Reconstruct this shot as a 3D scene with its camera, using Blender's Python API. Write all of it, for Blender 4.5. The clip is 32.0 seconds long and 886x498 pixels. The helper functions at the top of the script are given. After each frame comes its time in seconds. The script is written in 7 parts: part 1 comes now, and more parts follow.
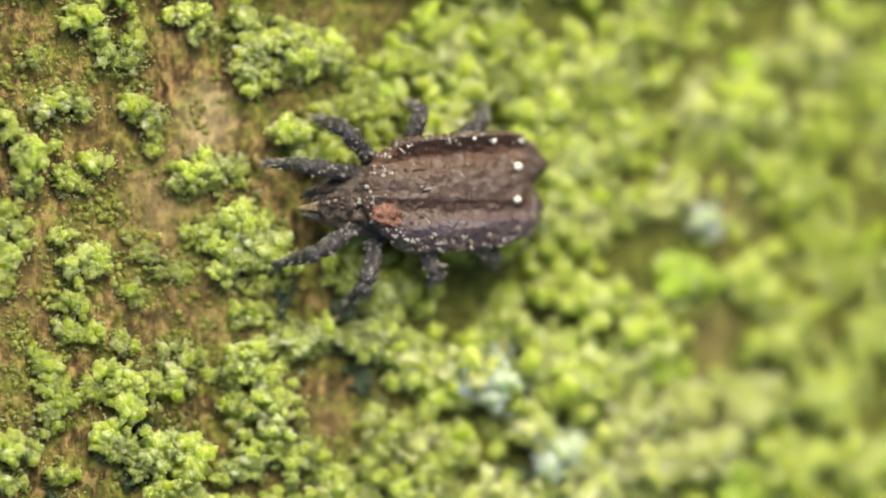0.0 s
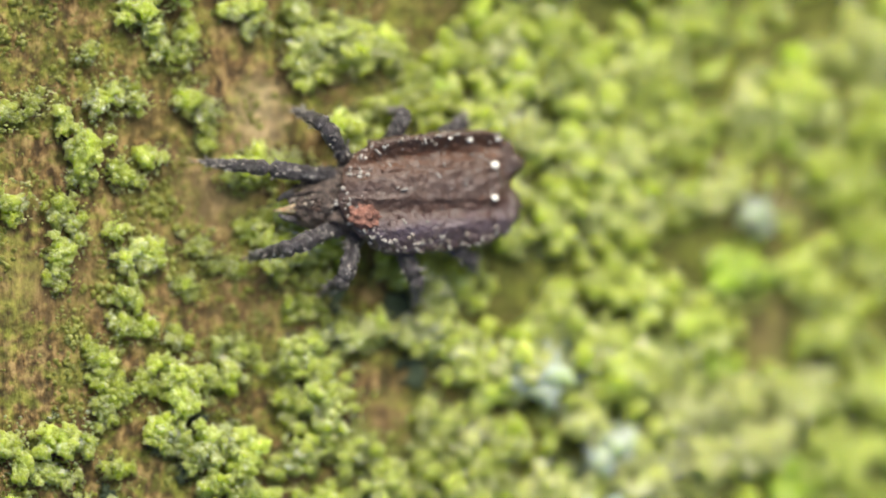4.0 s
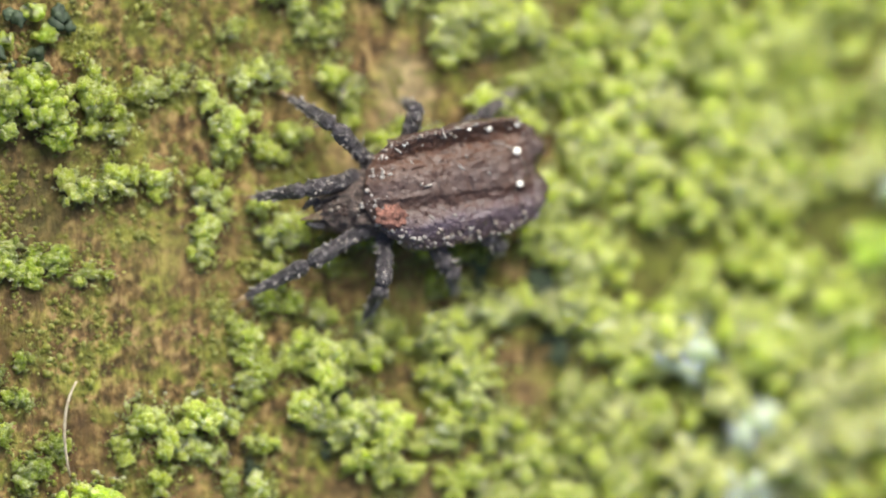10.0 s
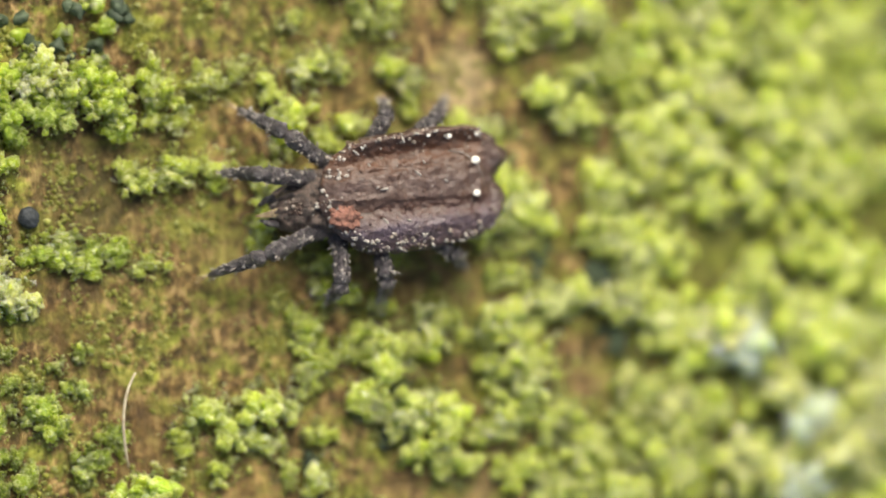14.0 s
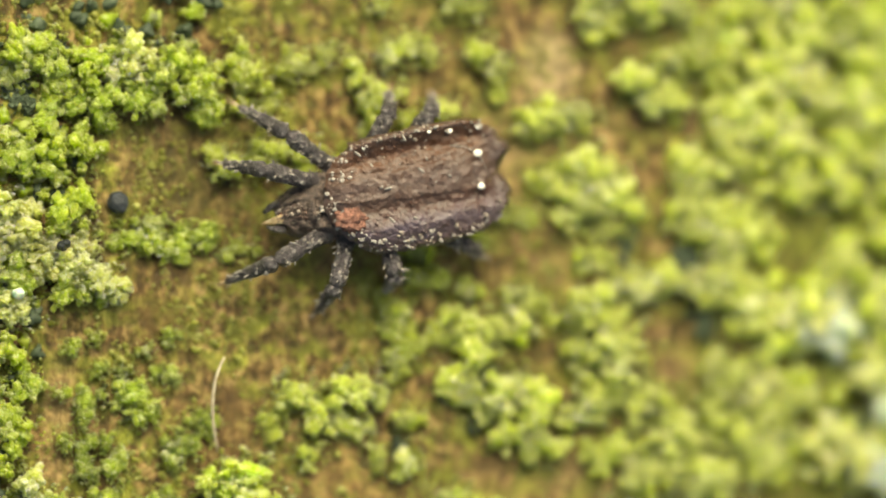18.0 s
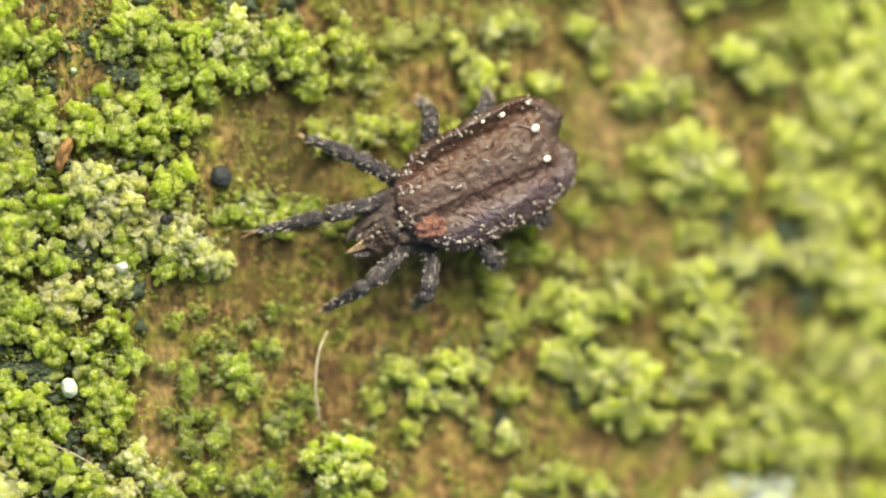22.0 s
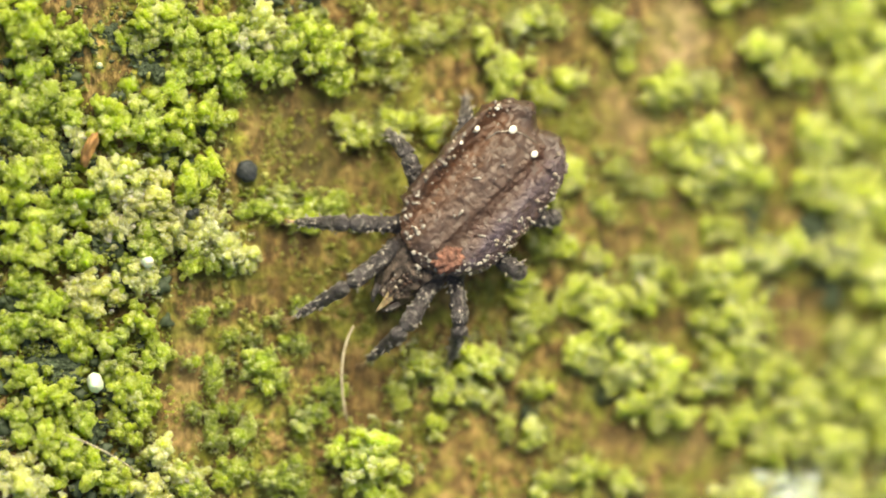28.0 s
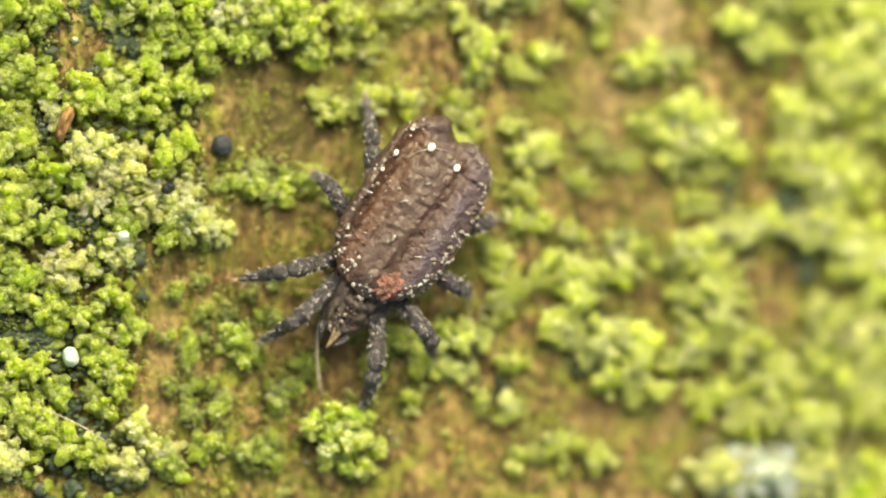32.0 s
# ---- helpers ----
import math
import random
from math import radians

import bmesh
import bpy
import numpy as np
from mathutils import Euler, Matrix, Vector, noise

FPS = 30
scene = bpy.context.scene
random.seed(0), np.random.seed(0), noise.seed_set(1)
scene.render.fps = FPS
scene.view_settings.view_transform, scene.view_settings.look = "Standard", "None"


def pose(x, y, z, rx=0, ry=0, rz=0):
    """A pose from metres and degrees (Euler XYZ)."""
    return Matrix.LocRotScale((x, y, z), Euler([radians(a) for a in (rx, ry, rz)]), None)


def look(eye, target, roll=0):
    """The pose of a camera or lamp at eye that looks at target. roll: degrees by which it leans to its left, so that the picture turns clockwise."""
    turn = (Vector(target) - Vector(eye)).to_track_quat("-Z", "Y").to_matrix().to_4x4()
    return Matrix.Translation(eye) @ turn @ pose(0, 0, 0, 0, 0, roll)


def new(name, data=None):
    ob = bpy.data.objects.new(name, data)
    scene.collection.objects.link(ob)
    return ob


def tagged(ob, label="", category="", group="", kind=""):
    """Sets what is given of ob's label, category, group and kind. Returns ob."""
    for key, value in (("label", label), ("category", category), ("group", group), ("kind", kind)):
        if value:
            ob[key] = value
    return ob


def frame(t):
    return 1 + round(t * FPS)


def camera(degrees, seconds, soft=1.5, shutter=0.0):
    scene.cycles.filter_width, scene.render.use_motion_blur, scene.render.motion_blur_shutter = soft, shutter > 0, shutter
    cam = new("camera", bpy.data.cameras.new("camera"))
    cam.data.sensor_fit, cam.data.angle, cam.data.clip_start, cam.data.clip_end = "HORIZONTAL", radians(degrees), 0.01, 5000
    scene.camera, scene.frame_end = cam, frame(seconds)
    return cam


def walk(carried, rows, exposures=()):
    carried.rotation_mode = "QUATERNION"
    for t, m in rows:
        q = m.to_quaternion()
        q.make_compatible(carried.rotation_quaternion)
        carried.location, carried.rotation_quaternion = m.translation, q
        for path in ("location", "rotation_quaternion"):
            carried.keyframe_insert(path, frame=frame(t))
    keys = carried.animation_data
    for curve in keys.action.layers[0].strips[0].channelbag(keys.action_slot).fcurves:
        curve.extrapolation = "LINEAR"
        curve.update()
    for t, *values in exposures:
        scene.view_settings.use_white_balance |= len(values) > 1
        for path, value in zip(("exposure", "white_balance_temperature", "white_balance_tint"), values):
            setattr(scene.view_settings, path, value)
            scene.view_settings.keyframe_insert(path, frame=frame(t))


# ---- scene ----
# ---- plan, in millimetres: a round branch lies along y, the mite walks on top of it ----
MM = 0.001
BRANCH_R, BRANCH_X = 20.0, -4.6


def wood_z(x):
    """Height of the branch's top over x."""
    return math.sqrt(BRANCH_R ** 2 - (x - BRANCH_X) ** 2) - BRANCH_R


def mm(x, y, z, rx=0, ry=0, rz=0):
    return pose(x * MM, y * MM, z * MM, rx, ry, rz)


# ---- camera and its way ----
cam = camera(4.49, 32.0, 1.9)
cam.data.dof.use_dof = True
cam.data.dof.focus_distance = 0.04995
cam.data.dof.aperture_fstop = 100.0
walk(cam, [
    (0.0, mm(1.6823, 0.2855, 49.4026)),
    (0.5, mm(1.6856, 0.2871, 49.4198)),
    (1.0, mm(1.6769, 0.2891, 49.4368)),
    (1.5, mm(1.6444, 0.2907, 49.4536)),
    (2.0, mm(1.5523, 0.2746, 49.4703)),
    (2.5, mm(1.5103, 0.2682, 49.4867)),
    (4.5, mm(1.3645, 0.2505, 49.5507)),
    (5.0, mm(1.2371, 0.2295, 49.5662)),
    (5.5, mm(1.1702, 0.2187, 49.5815)),
    (6.0, mm(1.1482, 0.2158, 49.5967)),
    (6.5, mm(1.1315, 0.2166, 49.6055)),
    (7.0, mm(1.1186, 0.2150, 49.6142)),
    (7.5, mm(1.0967, 0.2087, 49.6228)),
    (8.0, mm(1.0543, 0.2008, 49.6314)),
    (8.5, mm(0.8820, 0.1675, 49.6399)),
    (9.0, mm(0.8062, 0.1511, 49.6484)),
    (9.5, mm(0.8056, 0.1498, 49.6568)),
    (10.0, mm(0.8063, 0.1521, 49.6651)),
    (10.5, mm(0.8051, 0.1550, 49.6734)),
    (11.0, mm(0.7889, 0.1530, 49.6816)),
    (11.5, mm(0.7511, 0.1464, 49.6897)),
    (12.0, mm(0.6884, 0.1357, 49.6978)),
    (12.5, mm(0.6081, 0.1207, 49.7058)),
    (13.0, mm(0.5782, 0.1149, 49.7138)),
    (13.5, mm(0.5563, 0.1154, 49.7246)),
    (14.0, mm(0.5475, 0.1149, 49.7352)),
    (14.5, mm(0.5215, 0.1124, 49.7458)),
    (15.0, mm(0.4483, 0.0996, 49.7562)),
    (15.5, mm(0.2917, 0.0676, 49.7666)),
    (17.5, mm(0.1642, 0.0541, 49.8067)),
    (18.0, mm(0.1545, 0.0463, 49.8165)),
    (18.5, mm(0.1055, 0.0267, 49.8261)),
    (19.0, mm(-0.0000, -0.0000, 49.8356)),
    (19.5, mm(-0.0092, -0.0033, 49.8323)),
    (20.0, mm(-0.0646, -0.0154, 49.8289)),
    (20.5, mm(-0.1175, -0.0266, 49.8255)),
    (21.0, mm(-0.2033, -0.0454, 49.8221)),
    (21.5, mm(-0.2940, -0.0627, 49.8187)),
    (22.0, mm(-0.3020, -0.0687, 49.8152)),
    (22.5, mm(-0.3054, -0.0691, 49.8118)),
    (23.0, mm(-0.3197, -0.0755, 49.8083)),
    (23.5, mm(-0.3332, -0.0791, 49.8068)),
    (24.0, mm(-0.3713, -0.0878, 49.8053)),
    (24.5, mm(-0.4026, -0.0957, 49.8038)),
    (25.0, mm(-0.4079, -0.0956, 49.8023)),
    (25.5, mm(-0.3960, -0.0912, 49.8008)),
    (27.5, mm(-0.4164, -0.0918, 49.7947)),
    (28.0, mm(-0.4175, -0.0920, 49.7932)),
    (28.5, mm(-0.4087, -0.0918, 49.8016)),
    (29.0, mm(-0.3997, -0.0956, 49.8099)),
    (29.5, mm(-0.3967, -0.1036, 49.8181)),
    (30.0, mm(-0.3935, -0.1086, 49.8263)),
    (30.5, mm(-0.3812, -0.1307, 49.8344)),
    (31.0, mm(-0.3470, -0.1664, 49.8423)),
    (31.5, mm(-0.3199, -0.1938, 49.8502)),
    (32.0, mm(-0.3067, -0.2059, 49.8581)),
], [(0.0, 0.45, 6940, 0), (4.0, 0.45, 6440, 5), (6.0, 0.45, 6190, 7), (10.0, 0.52, 6240, 7), (12.5, 0.53, 6490, 8), (15.0, 0.56, 7140, 3), (19.0, 0.66, 8340, -4), (22.0, 0.65, 7440, 2), (25.0, 0.65, 6940, 6), (28.0, 0.80, 8140, -2), (32.0, 0.87, 8240, -3)])

# ---- world and sun: bright overcast sky, light from above and mostly from +y ----
SUN_EL, SUN_AZ = radians(46), radians(18)
world = bpy.data.worlds.new("sky")
scene.world = world
world.use_nodes = True
wn = world.node_tree
sky = wn.nodes.new("ShaderNodeTexSky")
sky.sky_type, sky.sun_disc = "NISHITA", False
sky.sun_elevation, sky.sun_rotation = SUN_EL, SUN_AZ
sky.dust_density = 5.0
wn.links.new(sky.outputs["Color"], wn.nodes["Background"].inputs["Color"])
wn.nodes["Background"].inputs["Strength"].default_value = 0.155
sun = new("sun", bpy.data.lights.new("sun", "SUN"))
sun.data.energy, sun.data.angle, sun.data.color = 4.4, radians(38), (1.0, 0.98, 0.92)
sun.matrix_world = look((math.sin(SUN_AZ) * math.cos(SUN_EL), math.cos(SUN_AZ) * math.cos(SUN_EL), math.sin(SUN_EL)), (0, 0, 0))


# ---- materials ----
class Mat:
    """A node material with a Principled surface; lengths inside are in millimetres."""

    def __init__(self, name, rough=0.6, spec=0.3):
        self.m = bpy.data.materials.new(name)
        self.m.use_nodes = True
        self.t = self.m.node_tree
        self.b = self.t.nodes["Principled BSDF"]
        self.b.inputs["Roughness"].default_value = rough
        self.b.inputs["Specular IOR Level"].default_value = spec
        tc = self.node("ShaderNodeTexCoord")
        sc = self.node("ShaderNodeVectorMath")
        sc.operation = "SCALE"
        sc.inputs["Scale"].default_value = 1000.0
        self.link(tc.outputs["Object"], sc.inputs[0])
        self.co = sc.outputs[0]

    def node(self, kind):
        return self.t.nodes.new(kind)

    def link(self, a, b):
        self.t.links.new(a, b)

    def noise(self, scale, detail=4.0, rough=0.55, stretch=None, distort=0.0):
        n = self.node("ShaderNodeTexNoise")
        n.inputs["Scale"].default_value, n.inputs["Detail"].default_value = scale, detail
        n.inputs["Roughness"].default_value, n.inputs["Distortion"].default_value = rough, distort
        v = self.co
        if stretch:
            mp = self.node("ShaderNodeMapping")
            mp.inputs["Scale"].default_value = stretch
            self.link(v, mp.inputs["Vector"])
            v = mp.outputs[0]
        self.link(v, n.inputs["Vector"])
        return n.outputs["Fac"]

    def ramp(self, fac, *stops):
        r = self.node("ShaderNodeValToRGB")
        e = r.color_ramp.elements
        while len(e) < len(stops):
            e.new(0.5)
        for el, (p, c) in zip(e, stops):
            el.position = p
            el.color = (*c, 1.0) if len(c) == 3 else c
        self.link(fac, r.inputs[0])
        return r.outputs[0]

    def mix(self, fac, a, b, mode="MIX"):
        n = self.node("ShaderNodeMix")
        n.data_type, n.blend_type = "RGBA", mode
        for sock, v in ((n.inputs[0], fac), (n.inputs[6], a), (n.inputs[7], b)):
            if isinstance(v, (int, float)):
                sock.default_value = v
            elif isinstance(v, tuple):
                sock.default_value = (*v, 1.0)
            else:
                self.link(v, sock)
        return n.outputs[2]

    def rand(self, granule=False):
        if granule:
            n = self.node("ShaderNodeAttribute")
            n.attribute_name = "shade"
            return n.outputs["Fac"]
        return self.node("ShaderNodeObjectInfo").outputs["Random"]

    def colour(self, c):
        if isinstance(c, tuple):
            self.b.inputs["Base Color"].default_value = (*c, 1.0)
        else:
            self.link(c, self.b.inputs["Base Color"])
        return self

    def bump(self, fac, depth, strength=1.0):
        n = self.node("ShaderNodeBump")
        n.inputs["Strength"].default_value, n.inputs["Distance"].default_value = strength, depth * MM
        self.link(fac, n.inputs["Height"])
        self.link(n.outputs[0], self.b.inputs["Normal"])
        return self


def grey(v):
    return (v, v, v)


def algae(name, dark, mid, light, sub=1.0, rough=0.32, spec=0.25):
    """Moist translucent crusts of green algae: every granule and every lobe has its own shade."""
    m = Mat(name, rough, spec)
    dark = tuple(0.55 * a + 0.45 * b for a, b in zip(dark, mid))
    per_granule = m.ramp(m.rand(True), (0.0, dark), (0.22, mid), (0.60, mid), (1.0, light))
    per_lobe = m.ramp(m.rand(), (0.0, dark), (0.15, mid), (0.75, mid), (1.0, light))
    base = m.mix(0.4, per_granule, per_lobe)
    base = m.mix(m.ramp(m.noise(1.3, 3.0), (0.35, grey(0.0)), (0.7, grey(0.6))), base, mid)
    # pale powdery flecks that also paint bright highlights onto the granules
    powder_glints = m.ramp(m.noise(6.0, 5.0, 0.7), (0.52, grey(0.0)), (0.72, grey(0.45)))
    m.colour(m.mix(powder_glints, base, light))
    cell = m.node("ShaderNodeTexVoronoi")
    cell.inputs["Scale"].default_value = 5.5
    m.link(m.co, cell.inputs["Vector"])
    m.bump(m.ramp(cell.outputs["Distance"], (0.0, grey(1.0)), (0.35, grey(0.75)), (0.75, grey(0.0))), 0.009, 0.8)
    m.b.inputs["Subsurface Weight"].default_value = sub
    m.b.inputs["Subsurface Scale"].default_value = 0.30 * MM
    m.b.inputs["Subsurface Radius"].default_value = (0.85, 1.0, 0.30)
    if sub > 0.6:
        thin = m.node("ShaderNodeBsdfTranslucent")
        m.link(m.mix(1.0, m.mix(0.5, base, light), (1.15, 1.22, 0.40), "MULTIPLY"), thin.inputs["Color"])
        both = m.node("ShaderNodeMixShader")
        both.inputs[0].default_value = 0.25
        m.link(m.b.outputs[0], both.inputs[1])
        m.link(thin.outputs[0], both.inputs[2])
        m.link(both.outputs[0], m.t.nodes["Material Output"].inputs["Surface"])
    return m.m


ALGAE = {
    "y": algae("yellow_green_algae", (0.16, 0.235, 0.015), (0.387, 0.48, 0.071), (0.674, 0.732, 0.332)),
    "g": algae("fresh_green_algae", (0.096, 0.186, 0.008), (0.314, 0.471, 0.039), (0.596, 0.695, 0.259)),
    "o": algae("olive_algae", (0.096, 0.138, 0.008), (0.285, 0.362, 0.041), (0.632, 0.659, 0.295)),
    "m": algae("moss_green_algae", (0.079, 0.144, 0.007), (0.26, 0.355, 0.032), (0.596, 0.65, 0.244)),
    "f": algae("deep_green_algae", (0.058, 0.117, 0.007), (0.211, 0.303, 0.028), (0.543, 0.594, 0.221)),
    "p": algae("pale_green_algae", (0.226, 0.319, 0.035), (0.48, 0.546, 0.126), (0.711, 0.75, 0.399)),
    "k": algae("khaki_algae", (0.159, 0.169, 0.025), (0.426, 0.461, 0.109), (0.697, 0.719, 0.362)),
    "w": algae("whitish_lichen", (0.338, 0.45, 0.19), (0.526, 0.66, 0.37), (0.696, 0.8, 0.582)),
    # blackish tone that puts the darkness of the gaps into colour
    "d": algae("blackish_gap_granules", (0.010, 0.016, 0.009), (0.030, 0.042, 0.022), (0.10, 0.13, 0.07), 0.0, 0.6),
}
FILM = algae("algae_film_green", (0.05, 0.055, 0.006), (0.15, 0.160, 0.022), (0.36, 0.38, 0.10), 0.5)


# bare and worn places on the wood: x, y, radius, stretch along the grain, colour
WOOD_PATCHES = [
    (0.62, 0.84, 0.15, 1.5, (0.70, 0.54, 0.36)), (0.58, 0.08, 0.20, 1.3, (0.30, 0.19, 0.095)), (-0.24, -1.06, 0.30, 1.0, (0.34, 0.21, 0.09)),
    (-1.54, -0.66, 0.085, 4.5, (0.62, 0.44, 0.22)), (1.16, -0.55, 0.14, 1.6, (0.30, 0.20, 0.11)), (0.26, 0.24, 0.16, 1.4, (0.32, 0.21, 0.10)),
    (2.90, -0.14, 0.16, 1.2, (0.28, 0.19, 0.11)), (-1.10, -0.28, 0.30, 1.2, (0.13, 0.075, 0.030)), (-0.75, -0.75, 0.22, 1.6, (0.17, 0.10, 0.045)),
    (0.02, 0.95, 0.22, 1.3, (0.26, 0.19, 0.07)),
    (0.42, 0.55, 0.22, 1.4, (0.50, 0.35, 0.20)), (0.75, -0.90, 0.18, 1.2, (0.40, 0.27, 0.15)), (0.33, -0.30, 0.18, 1.4, (0.33, 0.22, 0.11)),
    (-1.08, 0.44, 0.28, 1.0, (0.060, 0.044, 0.014)), (-0.72, 0.62, 0.2, 1.0, (0.11, 0.085, 0.028)),
    (-1.15, 0.15, 0.26, 1.0, (0.095, 0.075, 0.022)), (0.42, -0.95, 0.20, 1.0, (0.32, 0.21, 0.10)), (-0.20, 0.05, 0.22, 1.0, (0.20, 0.12, 0.05)),
    (-0.98, 0.32, 0.26, 1.0, (0.075, 0.068, 0.018)),
]


def wood_material():
    m = Mat("weathered_wood", 0.48, 0.25)
    grain = m.noise(7.0, 6.0, 0.62, (2.2, 0.25, 2.2), 0.4)
    fine = m.noise(30.0, 5.0, 0.65, (2.0, 0.45, 2.0))
    mottle = m.noise(12.0, 6.0, 0.65)
    c = m.ramp(grain, (0.36, (0.022, 0.012, 0.006)), (0.5, (0.120, 0.072, 0.029)), (0.64, (0.35, 0.232, 0.112)))
    c = m.mix(0.4, c, m.ramp(fine, (0.40, (0.022, 0.012, 0.005)), (0.60, (0.30, 0.192, 0.086))))
    c = m.mix(m.ramp(mottle, (0.47, grey(0.0)), (0.57, grey(0.5))), c, (0.040, 0.025, 0.010))
    fleck = m.noise(24.0, 5.0, 0.6, (1.0, 0.7, 1.0))
    c = m.mix(0.55, c, m.ramp(fleck, (0.42, (0.020, 0.012, 0.006)), (0.50, (0.130, 0.072, 0.028)), (0.60, (0.36, 0.255, 0.13))))
    green = m.mix(0.5, m.ramp(m.noise(1.7, 5.0, 0.6), (0.44, grey(0.0)), (0.66, grey(0.6))), m.ramp(m.noise(7.0, 5.0, 0.65), (0.46, grey(0.0)), (0.64, grey(0.7))))
    c = m.mix(green, c, m.ramp(m.noise(26.0, 5.0, 0.65), (0.32, (0.033, 0.033, 0.006)), (0.68, (0.137, 0.129, 0.020))))
    fuzz = m.mix(1.0, m.ramp(m.noise(8.0, 6.0, 0.7), (0.47, grey(0.0)), (0.58, grey(0.85))), m.ramp(m.noise(1.9, 3.0), (0.32, grey(0.4)), (0.55, grey(1.0))), "MULTIPLY")
    c = m.mix(fuzz, c, m.ramp(mottle, (0.35, (0.074, 0.086, 0.011)), (0.65, (0.270, 0.295, 0.050))))
    ax = m.node("ShaderNodeSeparateXYZ")
    m.link(m.co, ax.inputs[0])
    # green film thickens down the flank; its dark tone also paints shaded gaps
    film = m.node("ShaderNodeMath")
    film.operation, film.inputs[1].default_value = "MULTIPLY_ADD", 0.5
    m.link(m.noise(2.2, 5.0, 0.6), film.inputs[0])
    half = m.node("ShaderNodeMath")
    half.operation, half.inputs[1].default_value = "MULTIPLY", 0.38
    m.link(ax.outputs["X"], half.inputs[0])
    m.link(half.outputs[0], film.inputs[2])
    flank = m.ramp(film.outputs[0], (0.72, grey(0.0)), (0.95, grey(0.8)))
    c = m.mix(flank, c, m.ramp(mottle, (0.35, (0.045, 0.060, 0.009)), (0.65, (0.155, 0.175, 0.030))))
    c = m.mix(m.ramp(m.noise(1.1, 3.0), (0.56, grey(0.0)), (0.72, grey(0.6))), c, (0.200, 0.136, 0.068))
    rough_edge = m.noise(4.0, 5.0, 0.6)
    for x, y, r, tall, shade in WOOD_PATCHES:
        shade = (shade[0] * 0.66, shade[1] * 0.66, shade[2] * 0.66)
        mp = m.node("ShaderNodeMapping")
        mp.inputs["Location"].default_value = (-x, -y / tall, 0)
        mp.inputs["Scale"].default_value = (1.0, 1.0 / tall, 0.0)
        m.link(m.co, mp.inputs["Vector"])
        far = m.node("ShaderNodeVectorMath")
        far.operation = "LENGTH"
        m.link(mp.outputs[0], far.inputs[0])
        soft = m.node("ShaderNodeMath")
        soft.operation, soft.inputs[1].default_value = "MULTIPLY_ADD", r * 1.6
        m.link(rough_edge, soft.inputs[0])
        m.link(far.outputs["Value"], soft.inputs[2])
        mask = m.ramp(soft.outputs[0], (max(0.0, r * 0.9), grey(0.85)), (min(1.0, r * 1.9), grey(0.0)))
        c = m.mix(mask, c, m.mix(m.ramp(fine, (0.35, grey(0.0)), (0.65, grey(0.55))), shade, c))
    c = m.mix(1.0, c, m.ramp(fleck, (0.38, grey(0.66)), (0.50, grey(0.90)), (0.62, grey(1.20))), "MULTIPLY")
    c = m.mix(1.0, c, m.ramp(grain, (0.35, grey(0.88)), (0.65, grey(1.15))), "MULTIPLY")
    c = m.mix(1.0, c, (0.96, 0.93, 0.77), "MULTIPLY")
    m.colour(c)
    m.bump(m.mix(0.5, m.mix(0.5, grain, fine), m.mix(0.5, mottle, fleck)), 0.09, 1.0)
    return m.m


